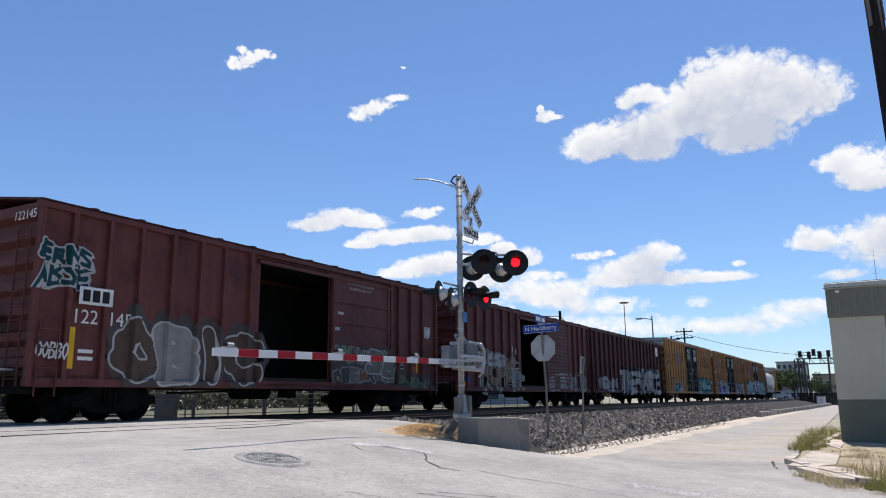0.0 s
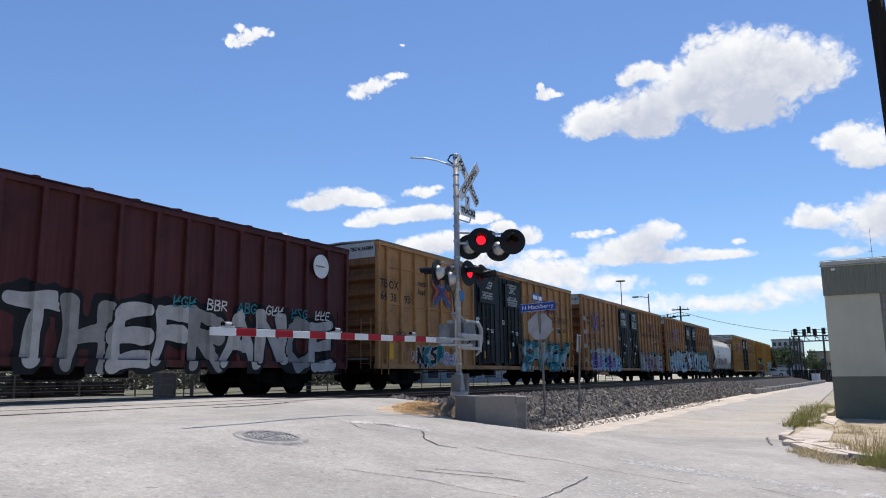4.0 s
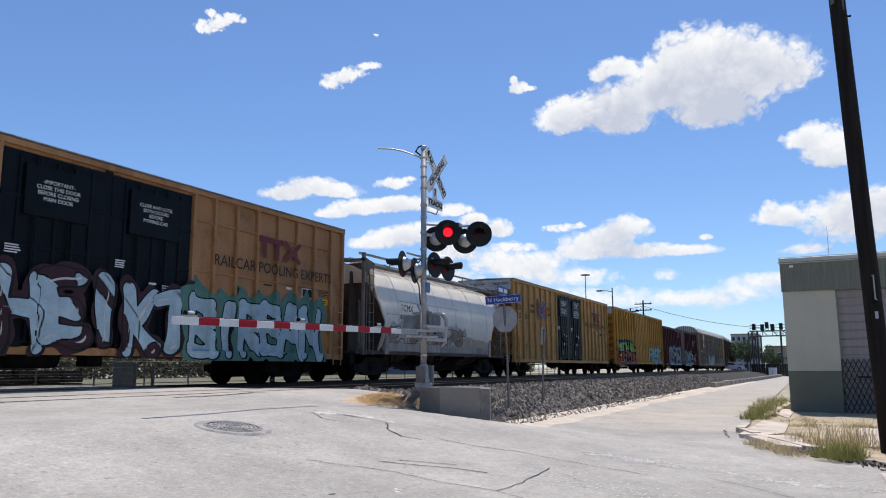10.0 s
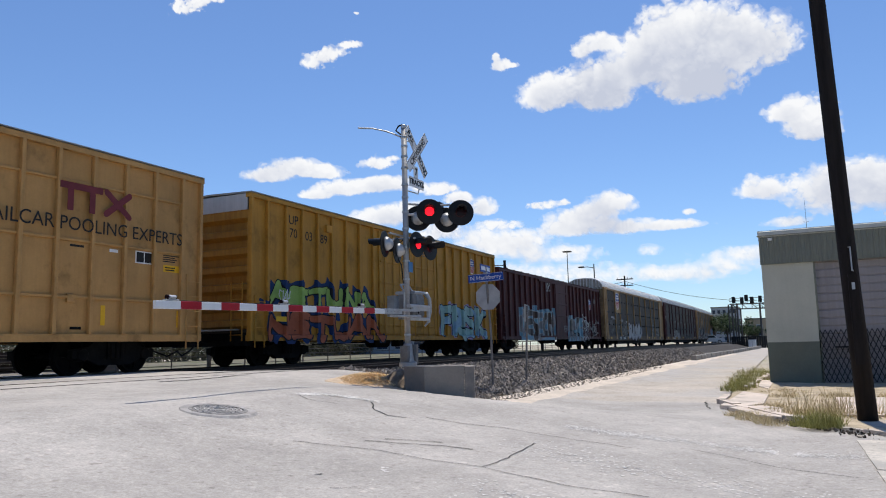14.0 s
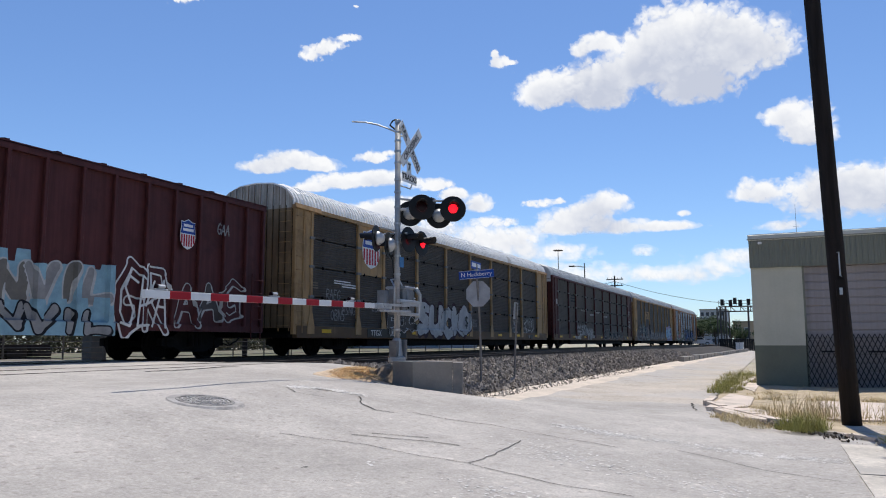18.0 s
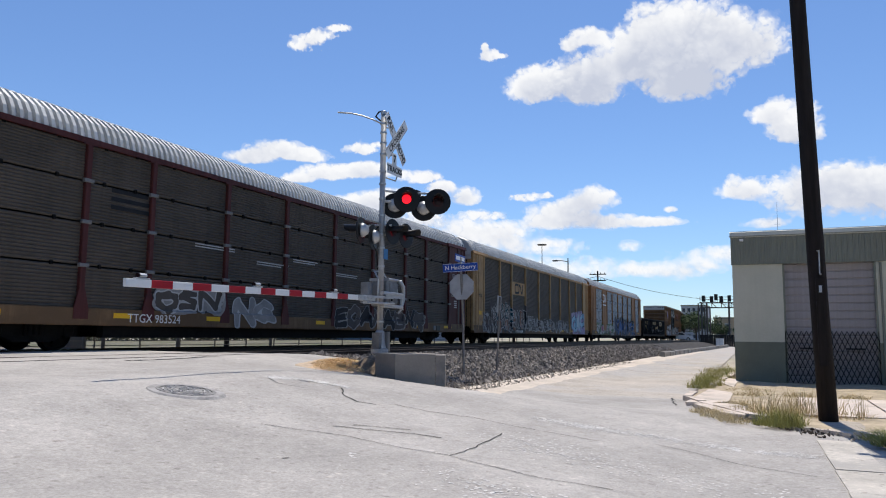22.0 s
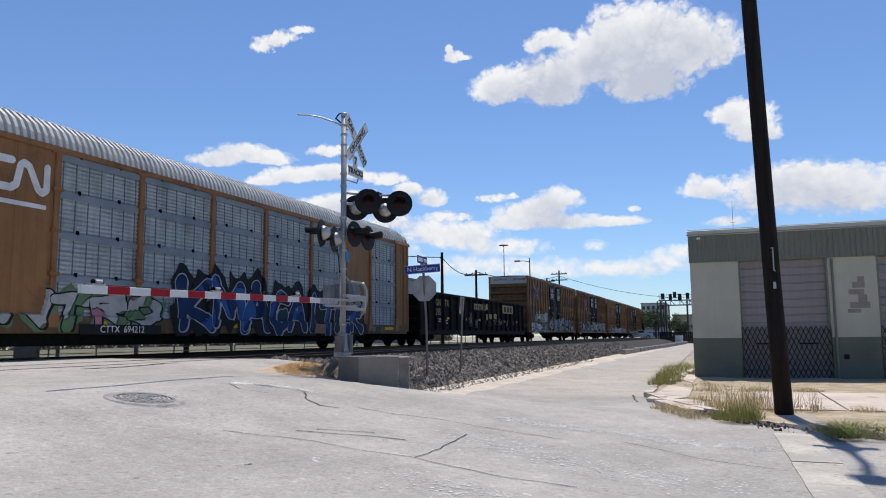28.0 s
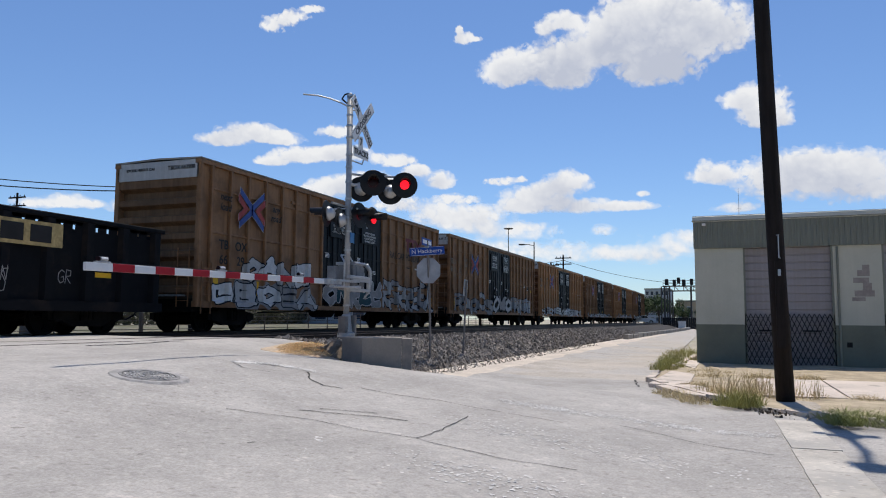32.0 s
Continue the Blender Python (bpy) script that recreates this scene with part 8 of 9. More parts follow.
cross_b = part("street_name_blade", Shape().box(-0.36, 0.36, -0.008, 0.008, -0.09, 0.09), SIGN_BLUE, post, "second pale blue blade seen almost edge on", m=pose(-0.29, 0, 2.83, 0, 0, 4))
part("blade_text_bar", Shape().box(-0.32, 0.32, -0.011, -0.008, -0.045, 0.045), REFL_WHITE, cross_b)
part("blade_clamp", Shape().box(-0.32, -0.22, -0.04, 0.04, 2.7, 2.75), STEEL, post)
post2 = thing("sign_post", pose(19.55, 6.87, 0.6), "leaning grey steel post with a small sign seen from behind", "sign post")
part("pole", Shape().tube([(0, 0, -0.1), (-0.12, -0.14, 1.95)], 0.028, 8), GALV, post2)
part("sign_plate", Shape().box(0.02, 0.026, -0.15, 0.15, -0.23, 0.23), SIGN_BACK, post2, m=pose(-0.12, -0.13, 1.75, 4, -3, 88))

# ---- warehouse ----
WALLP = mat("pale_green_white_block", (0.47, 0.465, 0.385), 0.85, var=0.08, scale=0.9, grain=20, bump=0.2, streak=0.04)
DADO = mat("grey_green_dado", (0.15, 0.16, 0.125), 0.85, var=0.12, scale=1.0, grain=20, bump=0.2)
CLAD = mat("olive_grey_cladding", (0.21, 0.22, 0.18), 0.55, 0.2, var=0.12, scale=0.8, grain=20, bump=0.05, streak=0.2)
CLAD_LT = mat("pale_flashing", (0.45, 0.46, 0.42), 0.5, 0.2, var=0.1, scale=1.0, bump=0.05)
SHUTTER = mat("lavender_grey_shutter", (0.29, 0.27, 0.275), 0.6, 0.1, var=0.1, scale=0.8, grain=20, bump=0.05, streak=0.15)
house = thing("warehouse", pose(22.5, 0.92, 0.2), "low pale block warehouse with olive cladding, roll-up doors and folding gates", "warehouse")
HW = 18.0
spans = [(0.0, -1.28), (-3.52, -4.67), (-6.91, -8.06), (-10.3, -HW)]
for a, b in spans:
    p = part("wall_pier", Shape().box(0.0, 0.3, b, a, 0.0, 3.35), WALLP, house)
    part("painted_dado", Shape().box(-0.004, 0.0, b, a, 0.0, 1.2), DADO, p)
part("wall_side", Shape().box(0.3, 20, -0.3, 0.0, 0.0, 4.2), WALLP, house)
part("wall_side", Shape().box(0.3, 20, -HW, -HW + 0.3, 0.0, 4.2), WALLP, house)
part("wall_back", Shape().box(20, 20.3, -HW, 0.0, 0.0, 4.2), WALLP, house)
part("lintel", Shape().box(0.0, 0.3, -HW, 0.0, 3.35, 4.2), WALLP, house)
part("roof", Shape().box(-0.1, 20.4, -HW - 0.1, 0.03, 4.2, 4.26), CLAD_LT, house)
clad = part("cladding", Shape().box(-0.06, 0.0, -HW, 0.02, 3.33, 4.12), CLAD, house)
rib = Shape().prism([(-0.06, -0.032), (-0.085, -0.02), (-0.085, 0.02), (-0.06, 0.032)], "z", 3.33, 4.11).data("cladding_rib", CLAD)
for k in range(int(HW / 0.135)):
    put("cladding_rib", rib, clad, pose(0, -0.07 - 0.135 * k, 0))
part("flashing", Shape().box(-0.12, 0.02, -HW, 0.035, 4.09, 4.25, None, 0.02), CLAD_LT, house)
part("flashing_lip", Shape().box(-0.125, -0.118, -HW, 0.06, 4.11, 4.13), CLAD, house)
IRON = mat("black_gate_iron", (0.015, 0.014, 0.015), 0.6, 0.3, var=0.2, bump=0.05)
for a, b in ((-1.28, -3.52), (-4.67, -6.91), (-8.06, -10.3)):
    door = part("roll_up_door", Shape().box(0.14, 0.18, b, a, 0.0, 3.35), SHUTTER, house, "closed lavender-grey roll-up door")
    slat = Shape().prism([(0.14, 0.0), (0.115, 0.03), (0.115, 0.19), (0.14, 0.205)], "y", b + 0.03, a - 0.03).data("door_slat", SHUTTER)
    for k in range(15):
        put("door_slat", slat, door, pose(0, 0, 0.08 + 0.217 * k))
    part("door_frame", Shape().box(0.02, 0.16, a - 0.05, a, 0.0, 3.35), CLAD, house)
    part("door_frame", Shape().box(0.02, 0.16, b, b + 0.05, 0.0, 3.35), CLAD, house)
    gate = part("folding_gate", Shape().box(0.02, 0.05, a - 0.03, a, 0.1, 1.5).box(0.02, 0.05, b, b + 0.03, 0.1, 1.5).box(0.02, 0.045, (a + b) / 2 - 0.02, (a + b) / 2 + 0.02, 0.1, 1.4), IRON, house, "black folding lattice gate")
    half = (a - b) / 2
    for side, y0 in ((0, a - 0.03), (1, (a + b) / 2)):
        n, hgt = 9, 1.38
        dy = half / n
        for sg in (1, -1):
            for k in range(-4, n):
                lo, hi = max(0, -k), min(5.0, n - k)
                if hi <= lo:
                    continue
                pts = [(0.03 + 0.012 * sg, y0 - (dy * (k + q) if sg > 0 else half - dy * (k + q)), 0.12 + hgt * q / 5.0) for q in (lo, hi)]
                part("lattice_bar", Shape().tube(pts, 0.012, 4), IRON, gate)
        part("gate_handle", Shape().box(0.0, 0.02, y0 - half * 0.7, y0 - half * 0.3, 1.02, 1.06), IRON, gate)
SPALL = mat("exposed_block", (0.30, 0.265, 0.24), 0.9, var=0.2, scale=4, bump=0.4)
for y0, y1, z0, z1 in ((-4.32, -4.2, 2.66, 2.8), (-4.32, -4.08, 2.5, 2.66), (-4.3, -3.98, 2.32, 2.46), (-4.36, -4.2, 2.12, 2.32), (-4.42, -4.0, 1.96, 2.12), (-4.2, -3.94, 1.84, 1.94)):
    part("bare_patch", Shape().box(-0.005, 0.0, y0 - 0.05, y1, z0, z1), SPALL, house)
part("wall_vent", Shape().box(-0.02, 0.0, -3.9, -3.77, 0.62, 0.75), IRON, house)
part("wall_lamp", Shape().box(-0.16, -0.06, -0.32, -0.22, 3.98, 4.04, None, 0.01), REFL_WHITE, house)
part("down_pipe", Shape().tube([(-0.04, -3.62, 0.0), (-0.04, -3.62, 3.3)], 0.03, 8), CLAD, house)
part("antenna", Shape().tube([(3.0, -1.25, 4.2), (3.0, -1.25, 5.55)], 0.012, 5, 0.004).tube([(3.0, -1.33, 4.85), (3.0, -1.17, 4.85)], 0.006, 4), STEEL, house)

# ---- utility pole ----
WOOD = mat("dark_creosote_wood", (0.02, 0.0155, 0.0135), 0.85, var=0.4, scale=3, grain=30, bump=0.6, stretch=(4, 4, 0.4))
upole = thing("utility_pole", pose(12.53, -0.74, 0.2), "dark leaning wooden utility pole with small fittings", "utility pole")
TOPX, TOPY = -0.07, 0.28
part("shaft", Shape().tube([(0, 0, -0.1), (0.0, 0.06, 2.0), (TOPX * 0.6, TOPY * 0.6, 6.8), (TOPX * 0.75, TOPY * 0.75, 8.3)], 0.135, 20, 0.105), WOOD, upole, smooth=True)
part("pole_step", Shape().tube([(-0.14, 0.02, 2.25), (-0.2, 0.04, 2.25), (-0.2, 0.04, 2.6), (-0.13, 0.06, 2.6)], 0.01, 5), STEEL, upole)
part("cable_guard", Shape().box(-0.16, -0.12, -0.02, 0.1, 0.9, 2.2), WOOD, upole)
part("pole_tag", Shape().box(-0.175, -0.165, 0.02, 0.06, 1.98, 2.08), STEEL, upole)
WEATHERED = mat("bleached_split_wood", (0.16, 0.14, 0.12), 0.85, var=0.4, scale=4, grain=40, bump=0.5, stretch=(6, 6, 0.4))
for dx, dy, z in ((-0.09, 0.07, 6.82), (-0.07, -0.06, 6.7), (0.02, -0.1, 6.9)):
    part("split_sliver", Shape().tube([(TOPX * 0.6 + dx, TOPY * 0.6 + dy, z), (TOPX * 0.72 + dx, TOPY * 0.72 + dy, 8.25)], 0.03, 6), WEATHERED, upole, "bleached split wood")
part("pole_bolt", Shape().tube([(TOPX * 0.6, 0.1, 6.62), (TOPX * 0.6, 0.0, 6.62)], 0.015, 6), DARK_IRON, upole)
part("side_bracket", Shape().box(-0.06, 0.06, -0.32, 0.32, 7.85, 8.0, pose(TOPX * 0.75, TOPY * 0.75, 0)), WOOD, upole)
part("lamp_arm", Shape().tube([(TOPX * 0.75, TOPY * 0.75, 8.1), (-0.2, 0.35, 10.2), (-0.45, 0.55, 11.6)], 0.05, 10), STEEL, upole)
part("lamp_drum", Shape().lathe([(0.02, 11.55), (0.16, 11.55), (0.19, 11.7), (0.19, 12.0), (0.12, 12.1), (0.02, 12.12)], 18, pose(-0.45, 0.55, 0)), STEEL, upole)

# ---- beyond the tracks ----
GREEN = mat("tree_leaf", (0.05, 0.085, 0.022), 0.7, var=0.35, scale=1.0, island=0.6, bump=0)
BARK = mat("grey_bark", (0.1, 0.08, 0.06), 0.9, var=0.3)


def tree(x, y, h, seed, label="leafy green street tree far down the line"):
    rnd = random.Random(seed)
    t = thing("tree", pose(x, y, 0.4), label, "tree", "far trees")
    part("trunk", Shape().tube([(0, 0, -0.2), (0.1, 0, h * 0.3), (0.0, 0.1, h * 0.55)], h * 0.035, 8, h * 0.015), BARK, t)
    s = Shape()
    lobes = []
    for k in range(9):
        a = rnd.uniform(0, 6.28)
        q = Vector((math.cos(a) * h * rnd.uniform(0.1, 0.36), math.sin(a) * h * rnd.uniform(0.1, 0.36), h * rnd.uniform(0.45, 0.85)))
        lobes.append((q, h * rnd.uniform(0.13, 0.22)))
        part("limb", Shape().tube([(0, 0, h * 0.35), tuple(q * 0.6 + Vector((0, 0, h * 0.1))), tuple(q)], h * 0.014, 5, h * 0.005), BARK, t)
    for _ in range(1500):
        c, r = rnd.choice(lobes)
        d = Vector((rnd.gauss(0, 1), rnd.gauss(0, 1), rnd.gauss(0, 0.8))).normalized() * r * rnd.uniform(0.55, 1.12)
        p = c + d
        u = Vector((rnd.gauss(0, 1), rnd.gauss(0, 1), rnd.gauss(0, 1))).normalized() * h * 0.026
        w = u.orthogonal().normalized() * h * 0.018
        s.add([p - u, p + w, p + u, p - w], [(0, 1, 2, 3)])
    me = bpy.data.meshes.new("crown")
    me.from_pydata(s.v, [], s.f)
    me.materials.append(GREEN)
    put("crown", me, t)


for k, (x, y, h) in enumerate(((140, 12.0, 5.6), (144, 14.5, 6.2), (150, 10.0, 5.0), (136, 7.5, 3.6), (158, 16.5, 6.5), (120, 3.5, 4.2), (128, 1.5, 4.0))):
    tree(x, y, h, k)

POLE_GREY = mat("dark_pole_metal", (0.09, 0.085, 0.08), 0.6, 0.4, var=0.2)


def wood_pole(x, y, top, arms, label):
    t = thing("power_pole", pose(x, y, 0.4), label, "power pole", "far power poles")
    part("shaft", Shape().tube([(0, 0, -0.2), (0, 0, top - 0.4)], 0.16, 8, 0.11), WOOD, t)
    for k in range(arms):
        z = top - 0.9 - 0.9 * k
        part("cross_arm", Shape().box(-0.06, 0.06, -1.2, 1.2, z - 0.07, z + 0.07), WOOD, t)
        for y2 in (-1.0, -0.4, 0.4, 1.0):
            part("insulator", Shape().tube([(0, y2, z + 0.07), (0, y2, z + 0.25)], 0.04, 5), POLE_GREY, t)
    return t


wood_pole(108.7, 22.7, 11.0, 2, "dark wooden power pole with two cross arms")
wood_pole(109.0, 24.6, 10.0, 1, "dark wooden power pole with a cross arm")
wood_pole(57.7, 70.6, 14.6, 2, "distant wooden power pole with double cross arms")
wood_pole(55.8, 21.05, 8.2, 0, "slim dark pole carrying an overhead cable")
wood_pole(71.1, 23.2, 8.1, 1, "wooden pole carrying an overhead cable")
wood_pole(36.2, 29.7, 9.3, 0, "slim dark pole behind the tracks")


def lamp_mast(x, y, top, heads, label):
    t = thing("lamp_mast", pose(x, y, 0.4), label, "street lamp", "far lamps")
    part("shaft", Shape().tube([(0, 0, -0.2), (0, 0, top - 0.4)], 0.14, 8, 0.07), POLE_GREY, t)
    if heads > 1:
        part("lamp_ring", Shape().lathe([(0.1, top - 0.5), (0.9, top - 0.45), (0.95, top - 0.3), (0.1, top - 0.25)], 14), POLE_GREY, t)
    else:
        part("lamp_arm", Shape().tube([(0, 0, top - 0.9), (-0.2, 0.8, top - 0.75), (-0.4, 1.5, top - 0.75)], 0.05, 6), POLE_GREY, t)
        part("lamp_head", Shape().box(-0.75, -0.25, 1.2, 1.9, top - 0.85, top - 0.68, None, 0.04), POLE_GREY, t)


lamp_mast(143.7, 41.0, 19.5, 3, "tall lighting mast with a ring of lamps")
lamp_mast(97.2, 24.2, 11.8, 1, "tall street lamp on a grey pole")


def cable(pts, sag, label, r=0.02):
    fine = []
    for a, b in zip(pts, pts[1:]):
        for k in range(12):
            t = k / 12
            fine.append(tuple(a[i] + (b[i] - a[i]) * t - (sag * 4 * t * (1 - t) if i == 2 else 0) for i in range(3)))
    fine.append(pts[-1])
    return tagged(part("overhead_cable", Shape().tube(fine, r, 5), BLACK_PAINT), label, "cable", "overhead cables")


cable([(26.2, 49.7, 10.5), (36.2, 29.7, 9.1), (55.8, 21.05, 7.8), (71.1, 23.2, 7.9), (108.7, 22.7, 10.2)], 0.7, "black overhead cable strung between the poles", 0.035)
cable([(26.0, 50.8, 11.1), (36.2, 29.8, 9.2)], 0.6, "black overhead cable behind the tracks", 0.03)
cable([(108.7, 22.7, 10.2), (115, 8.0, 7.0), (160, 2.0, 7.5)], 0.5, "thin cable to the signal gantry", 0.03)

# signal gantry over the tracks, far off
gan = thing("signal_gantry", pose(114.8, 0, 0.6), "dark steel signal gantry with signal heads", "signal gantry")
for y in (9.0, 8.3, 5.3):
    part("gantry_leg", Shape().tube([(0, y, -0.4), (0, y, 6.0)], 0.13, 8), POLE_GREY, gan)
for z in (5.2, 5.9):
    part("gantry_beam", Shape().box(-0.1, 0.1, 3.6, 9.3, z - 0.08, z + 0.08), POLE_GREY, gan)
for k in range(9):
    y = 3.7 + 0.65 * k
    part("gantry_brace", Shape().tube([(0, y, 5.2), (0, y + 0.65 * (k % 2), 5.9)], 0.05, 5), POLE_GREY, gan)
for y, z in ((8.7, 6.1), (7.6, 6.0), (7.0, 6.3), (6.3, 6.0), (5.2, 6.1)):
    head = part("signal_head", Shape().box(-0.1, 0.1, y - 0.13, y + 0.13, z, z + 0.75, None, 0.04), BLACK_PAINT, gan)
    part("backplate", Shape().box(-0.13, -0.1, y - 0.24, y + 0.24, z - 0.06, z + 0.85, None, 0.01), BLACK_PAINT, head)
for z in (6.35, 6.75):
    part("walkway_rail", Shape().tube([(0.5, 3.6, z), (0.5, 9.3, z)], 0.03, 5), POLE_GREY, gan)
for k in range(8):
    part("rail_post", Shape().tube([(0.5, 3.7 + 0.79 * k, 5.9), (0.5, 3.7 + 0.79 * k, 6.78)], 0.025, 5), POLE_GREY, gan)
for y in (9.5, 8.65, 7.9):
    part("gantry_leg", Shape().tube([(0.6, y, -0.4), (0.6, y, 5.2 + 0.7 * (y > 9))], 0.09, 6), POLE_GREY, gan)
for k in range(9):
    part("ladder_rung", Shape().tube([(-0.12, 8.3, 0.6 + 0.6 * k), (-0.12, 9.0, 0.6 + 0.6 * k)], 0.03, 4), POLE_GREY, gan)

# far buildings
TANW = mat("tan_far_wall", (0.42, 0.33, 0.22), 0.9, var=0.1, scale=0.3)
GREYW = mat("grey_far_wall", (0.32, 0.35, 0.38), 0.8, var=0.1, scale=0.3)
PANE = mat("dark_far_pane", (0.05, 0.06, 0.08), 0.2, var=0.2)


def far_building(x, y, w, d, h, wall_mat, floors, bays, label):
    t = thing("far_building", pose(x, y, 0.3), label, "building", "far buildings")
    part("wall", Shape().box(0, d, -w, 0, 0, h), wall_mat, t)
    part("roof_edge", Shape().box(-0.2, d + 0.2, -w - 0.2, 0.2, h, h + 0.35), CLAD, t)
    for f in range(floors):
        for b in range(bays):
            yy, z = -w + w * (b + 0.5) / bays, h * (f + 0.55) / floors
            wd = part("window", Shape().box(-0.06, 0.02, yy - w / bays * 0.32, yy + w / bays * 0.32, z - h / floors * 0.25, z + h / floors * 0.25), CLAD_LT, t)
            part("pane", Shape().box(-0.08, -0.06, yy - w / bays * 0.28, yy + w / bays * 0.28, z - h / floors * 0.21, z + h / floors * 0.21), PANE, wd)


far_building(210, 13.5, 9.0, 12, 6.2, TANW, 1, 4, "low tan building far down the line")
far_building(262, 27.0, 8.0, 14, 11.6, GREYW, 4, 5, "grey office block on the skyline")
far_building(225, 6.0, 14.0, 12, 7.8, GREYW, 2, 5, "grey flat-roofed building far off")
far_building(94, 68.0, 24.0, 14, 9.6, GREYW, 3, 8, "pale flat-roofed building beyond the yard")
fen = thing("board_fence", pose(108, 0, 0.3), "black board fence at the end of the lane", "fence")
for k in range(16):
    part("board", Shape().box(0, 0.05, 4.3 + 0.28 * k, 4.56 + 0.28 * k, 0, 1.6), BLACK_PAINT, fen)
cab = thing("relay_cabinet", pose(104, 5.6, 0.3), "white railway relay cabinet", "cabinet")
part("body", Shape().box(0, 0.9, 0, 0.9, 0, 1.1, None, 0.03), REFL_WHITE, cab)
part("lid", Shape().box(-0.05, 0.95, -0.05, 0.95, 1.1, 1.16), CAST, cab)
part("door_seam", Shape().box(-0.008, 0, 0.42, 0.46, 0.1, 1.05), CAST, cab)

# parked cars far off by the lane's end
GLASS = mat("car_glass", (0.02, 0.025, 0.03), 0.1, var=0.1, bump=0)
TYRE = mat("tyre", (0.02, 0.02, 0.02), 0.8, var=0.2)
CARW = mat("car_white", (0.7, 0.7, 0.7), 0.25, var=0.03, bump=0)
CARG = mat("car_grey", (0.2, 0.21, 0.22), 0.25, 0.3, var=0.03, bump=0)


def parked_car(x, y, yaw, paint, label):
    t = thing("parked_car", pose(x, y, lift(x, y), 0, 0, yaw), label, "car", "parked cars")
    prof = [(-2.2, 0.35), (-2.25, 0.75), (-1.9, 0.95), (-1.1, 1.0), (-0.6, 1.42), (0.9, 1.45), (1.6, 1.0), (2.1, 0.9), (2.2, 0.4)]
    part("body", Shape().prism(prof, "y", -0.85, 0.85), paint, t)
    part("window", Shape().prism([(-0.95, 1.02), (-0.55, 1.36), (0.85, 1.39), (1.4, 1.02)], "y", -0.86, 0.86), GLASS, t)
    for xx in (-1.4, 1.4):
        for yy in (-0.78, 0.78):
            wh = part("wheel", Shape().tube([(xx, yy - 0.1, 0.33), (xx, yy + 0.1, 0.33)], 0.33, 14), TYRE, t)
            part("rim", Shape().tube([(xx, yy - 0.105, 0.33), (xx, yy + 0.105, 0.33)], 0.2, 10), STEEL, wh)


parked_car(134, 14.2, 95, CARW, "white car parked beyond the end of the track")
parked_car(112, 2.6, 20, CARG, "dark grey car parked at the lane's end")

# yard fence behind the train
YARD = mat("dry_yard_ground", (0.19, 0.165, 0.115), 0.95, var=0.5, scale=0.9, grain=10, tint=(0.11, 0.115, 0.06), tint_amount=0.6, tint_scale=0.3)
s = Shape()
for i in range(60):
    x = -6 + 2.0 * i
    s.v += [(x, 20.5 + 3.0 * j, lift(x, 20.5 + 3.0 * j) + 0.02) for j in range(14)]
s.f += [(i * 14 + j, i * 14 + j + 1, (i + 1) * 14 + j + 1, (i + 1) * 14 + j) for i in range(59) for j in range(13)]
tagged(part("yard_ground", s, YARD, smooth=True), "pale dusty ground of the yard behind the train", "ground", kind="structure")
fence = thing("pipe_fence", pose(0, 25.0, 0.7), "low steel pipe fence along the yard", "fence")
FENCE_STEEL = mat("rusted_pipe", (0.16, 0.14, 0.12), 0.7, 0.4, var=0.3)
pp = Shape().tube([(0, 0, -0.1), (0, 0, 1.15)], 0.035, 6).data("fence_post", FENCE_STEEL)
for k in range(32):
    put("fence_post", pp, fence, pose(8 + 2.4 * k, 0, 0))
for z in (0.25, 0.45, 0.65, 0.88, 1.12):
    part("fence_rail", Shape().tube([(6, 0, z), (84, 0, z)], 0.016, 6), FENCE_STEEL, fence)
SCRUB = mat("dusty_scrub_leaf", (0.15, 0.14, 0.085), 0.8, var=0.3, scale=0.5, island=0.4, bump=0)
rnd = np.random.RandomState(17)
vs, fs = [], []
for k in range(60000):
    x = 6 + 150 * rnd.rand()
    top = 1.9 + 1.7 * abs(noise.noise((x * 0.13, 3.0, 0.0))) + 1.1 * noise.noise((x * 0.5, 8.0, 0.0))
    c = np.array((x, 56 + 4 * rnd.rand(), 0.6 + max(0.5, top) * rnd.rand() ** 0.7))
    q = rnd.randn(3, 3) * 0.13
    vs += (c + q).tolist()
    fs.append((3 * k, 3 * k + 1, 3 * k + 2))
me = bpy.data.meshes.new("scrub")
me.from_pydata(vs, [], fs)
me.materials.append(SCRUB)
tagged(put("scrub", me), "dusty green scrub along the back of the yard", "scrub", kind="stuff")
# old sleepers and steel stacked by the yard fence
stack = thing("sleeper_stack", pose(18.9, 27.6, 0.72), "stack of dark old timber sleepers in the yard", "stack")
DARK_WOOD = mat("stacked_sleeper_wood", (0.045, 0.035, 0.03), 0.9, var=0.4, scale=3, grain=25, bump=0.5)
rnd = random.Random(4)
for r in range(4):
    for k in range(5 if r < 3 else 3):
        x = -2.4 + 1.0 * k + rnd.uniform(-0.12, 0.12)
        part("timber", Shape().box(x, x + 0.85, rnd.uniform(-0.2, 0), 1.6, 0.25 * r + 0.02, 0.25 * r + 0.24, None, 0.015), DARK_WOOD, stack)
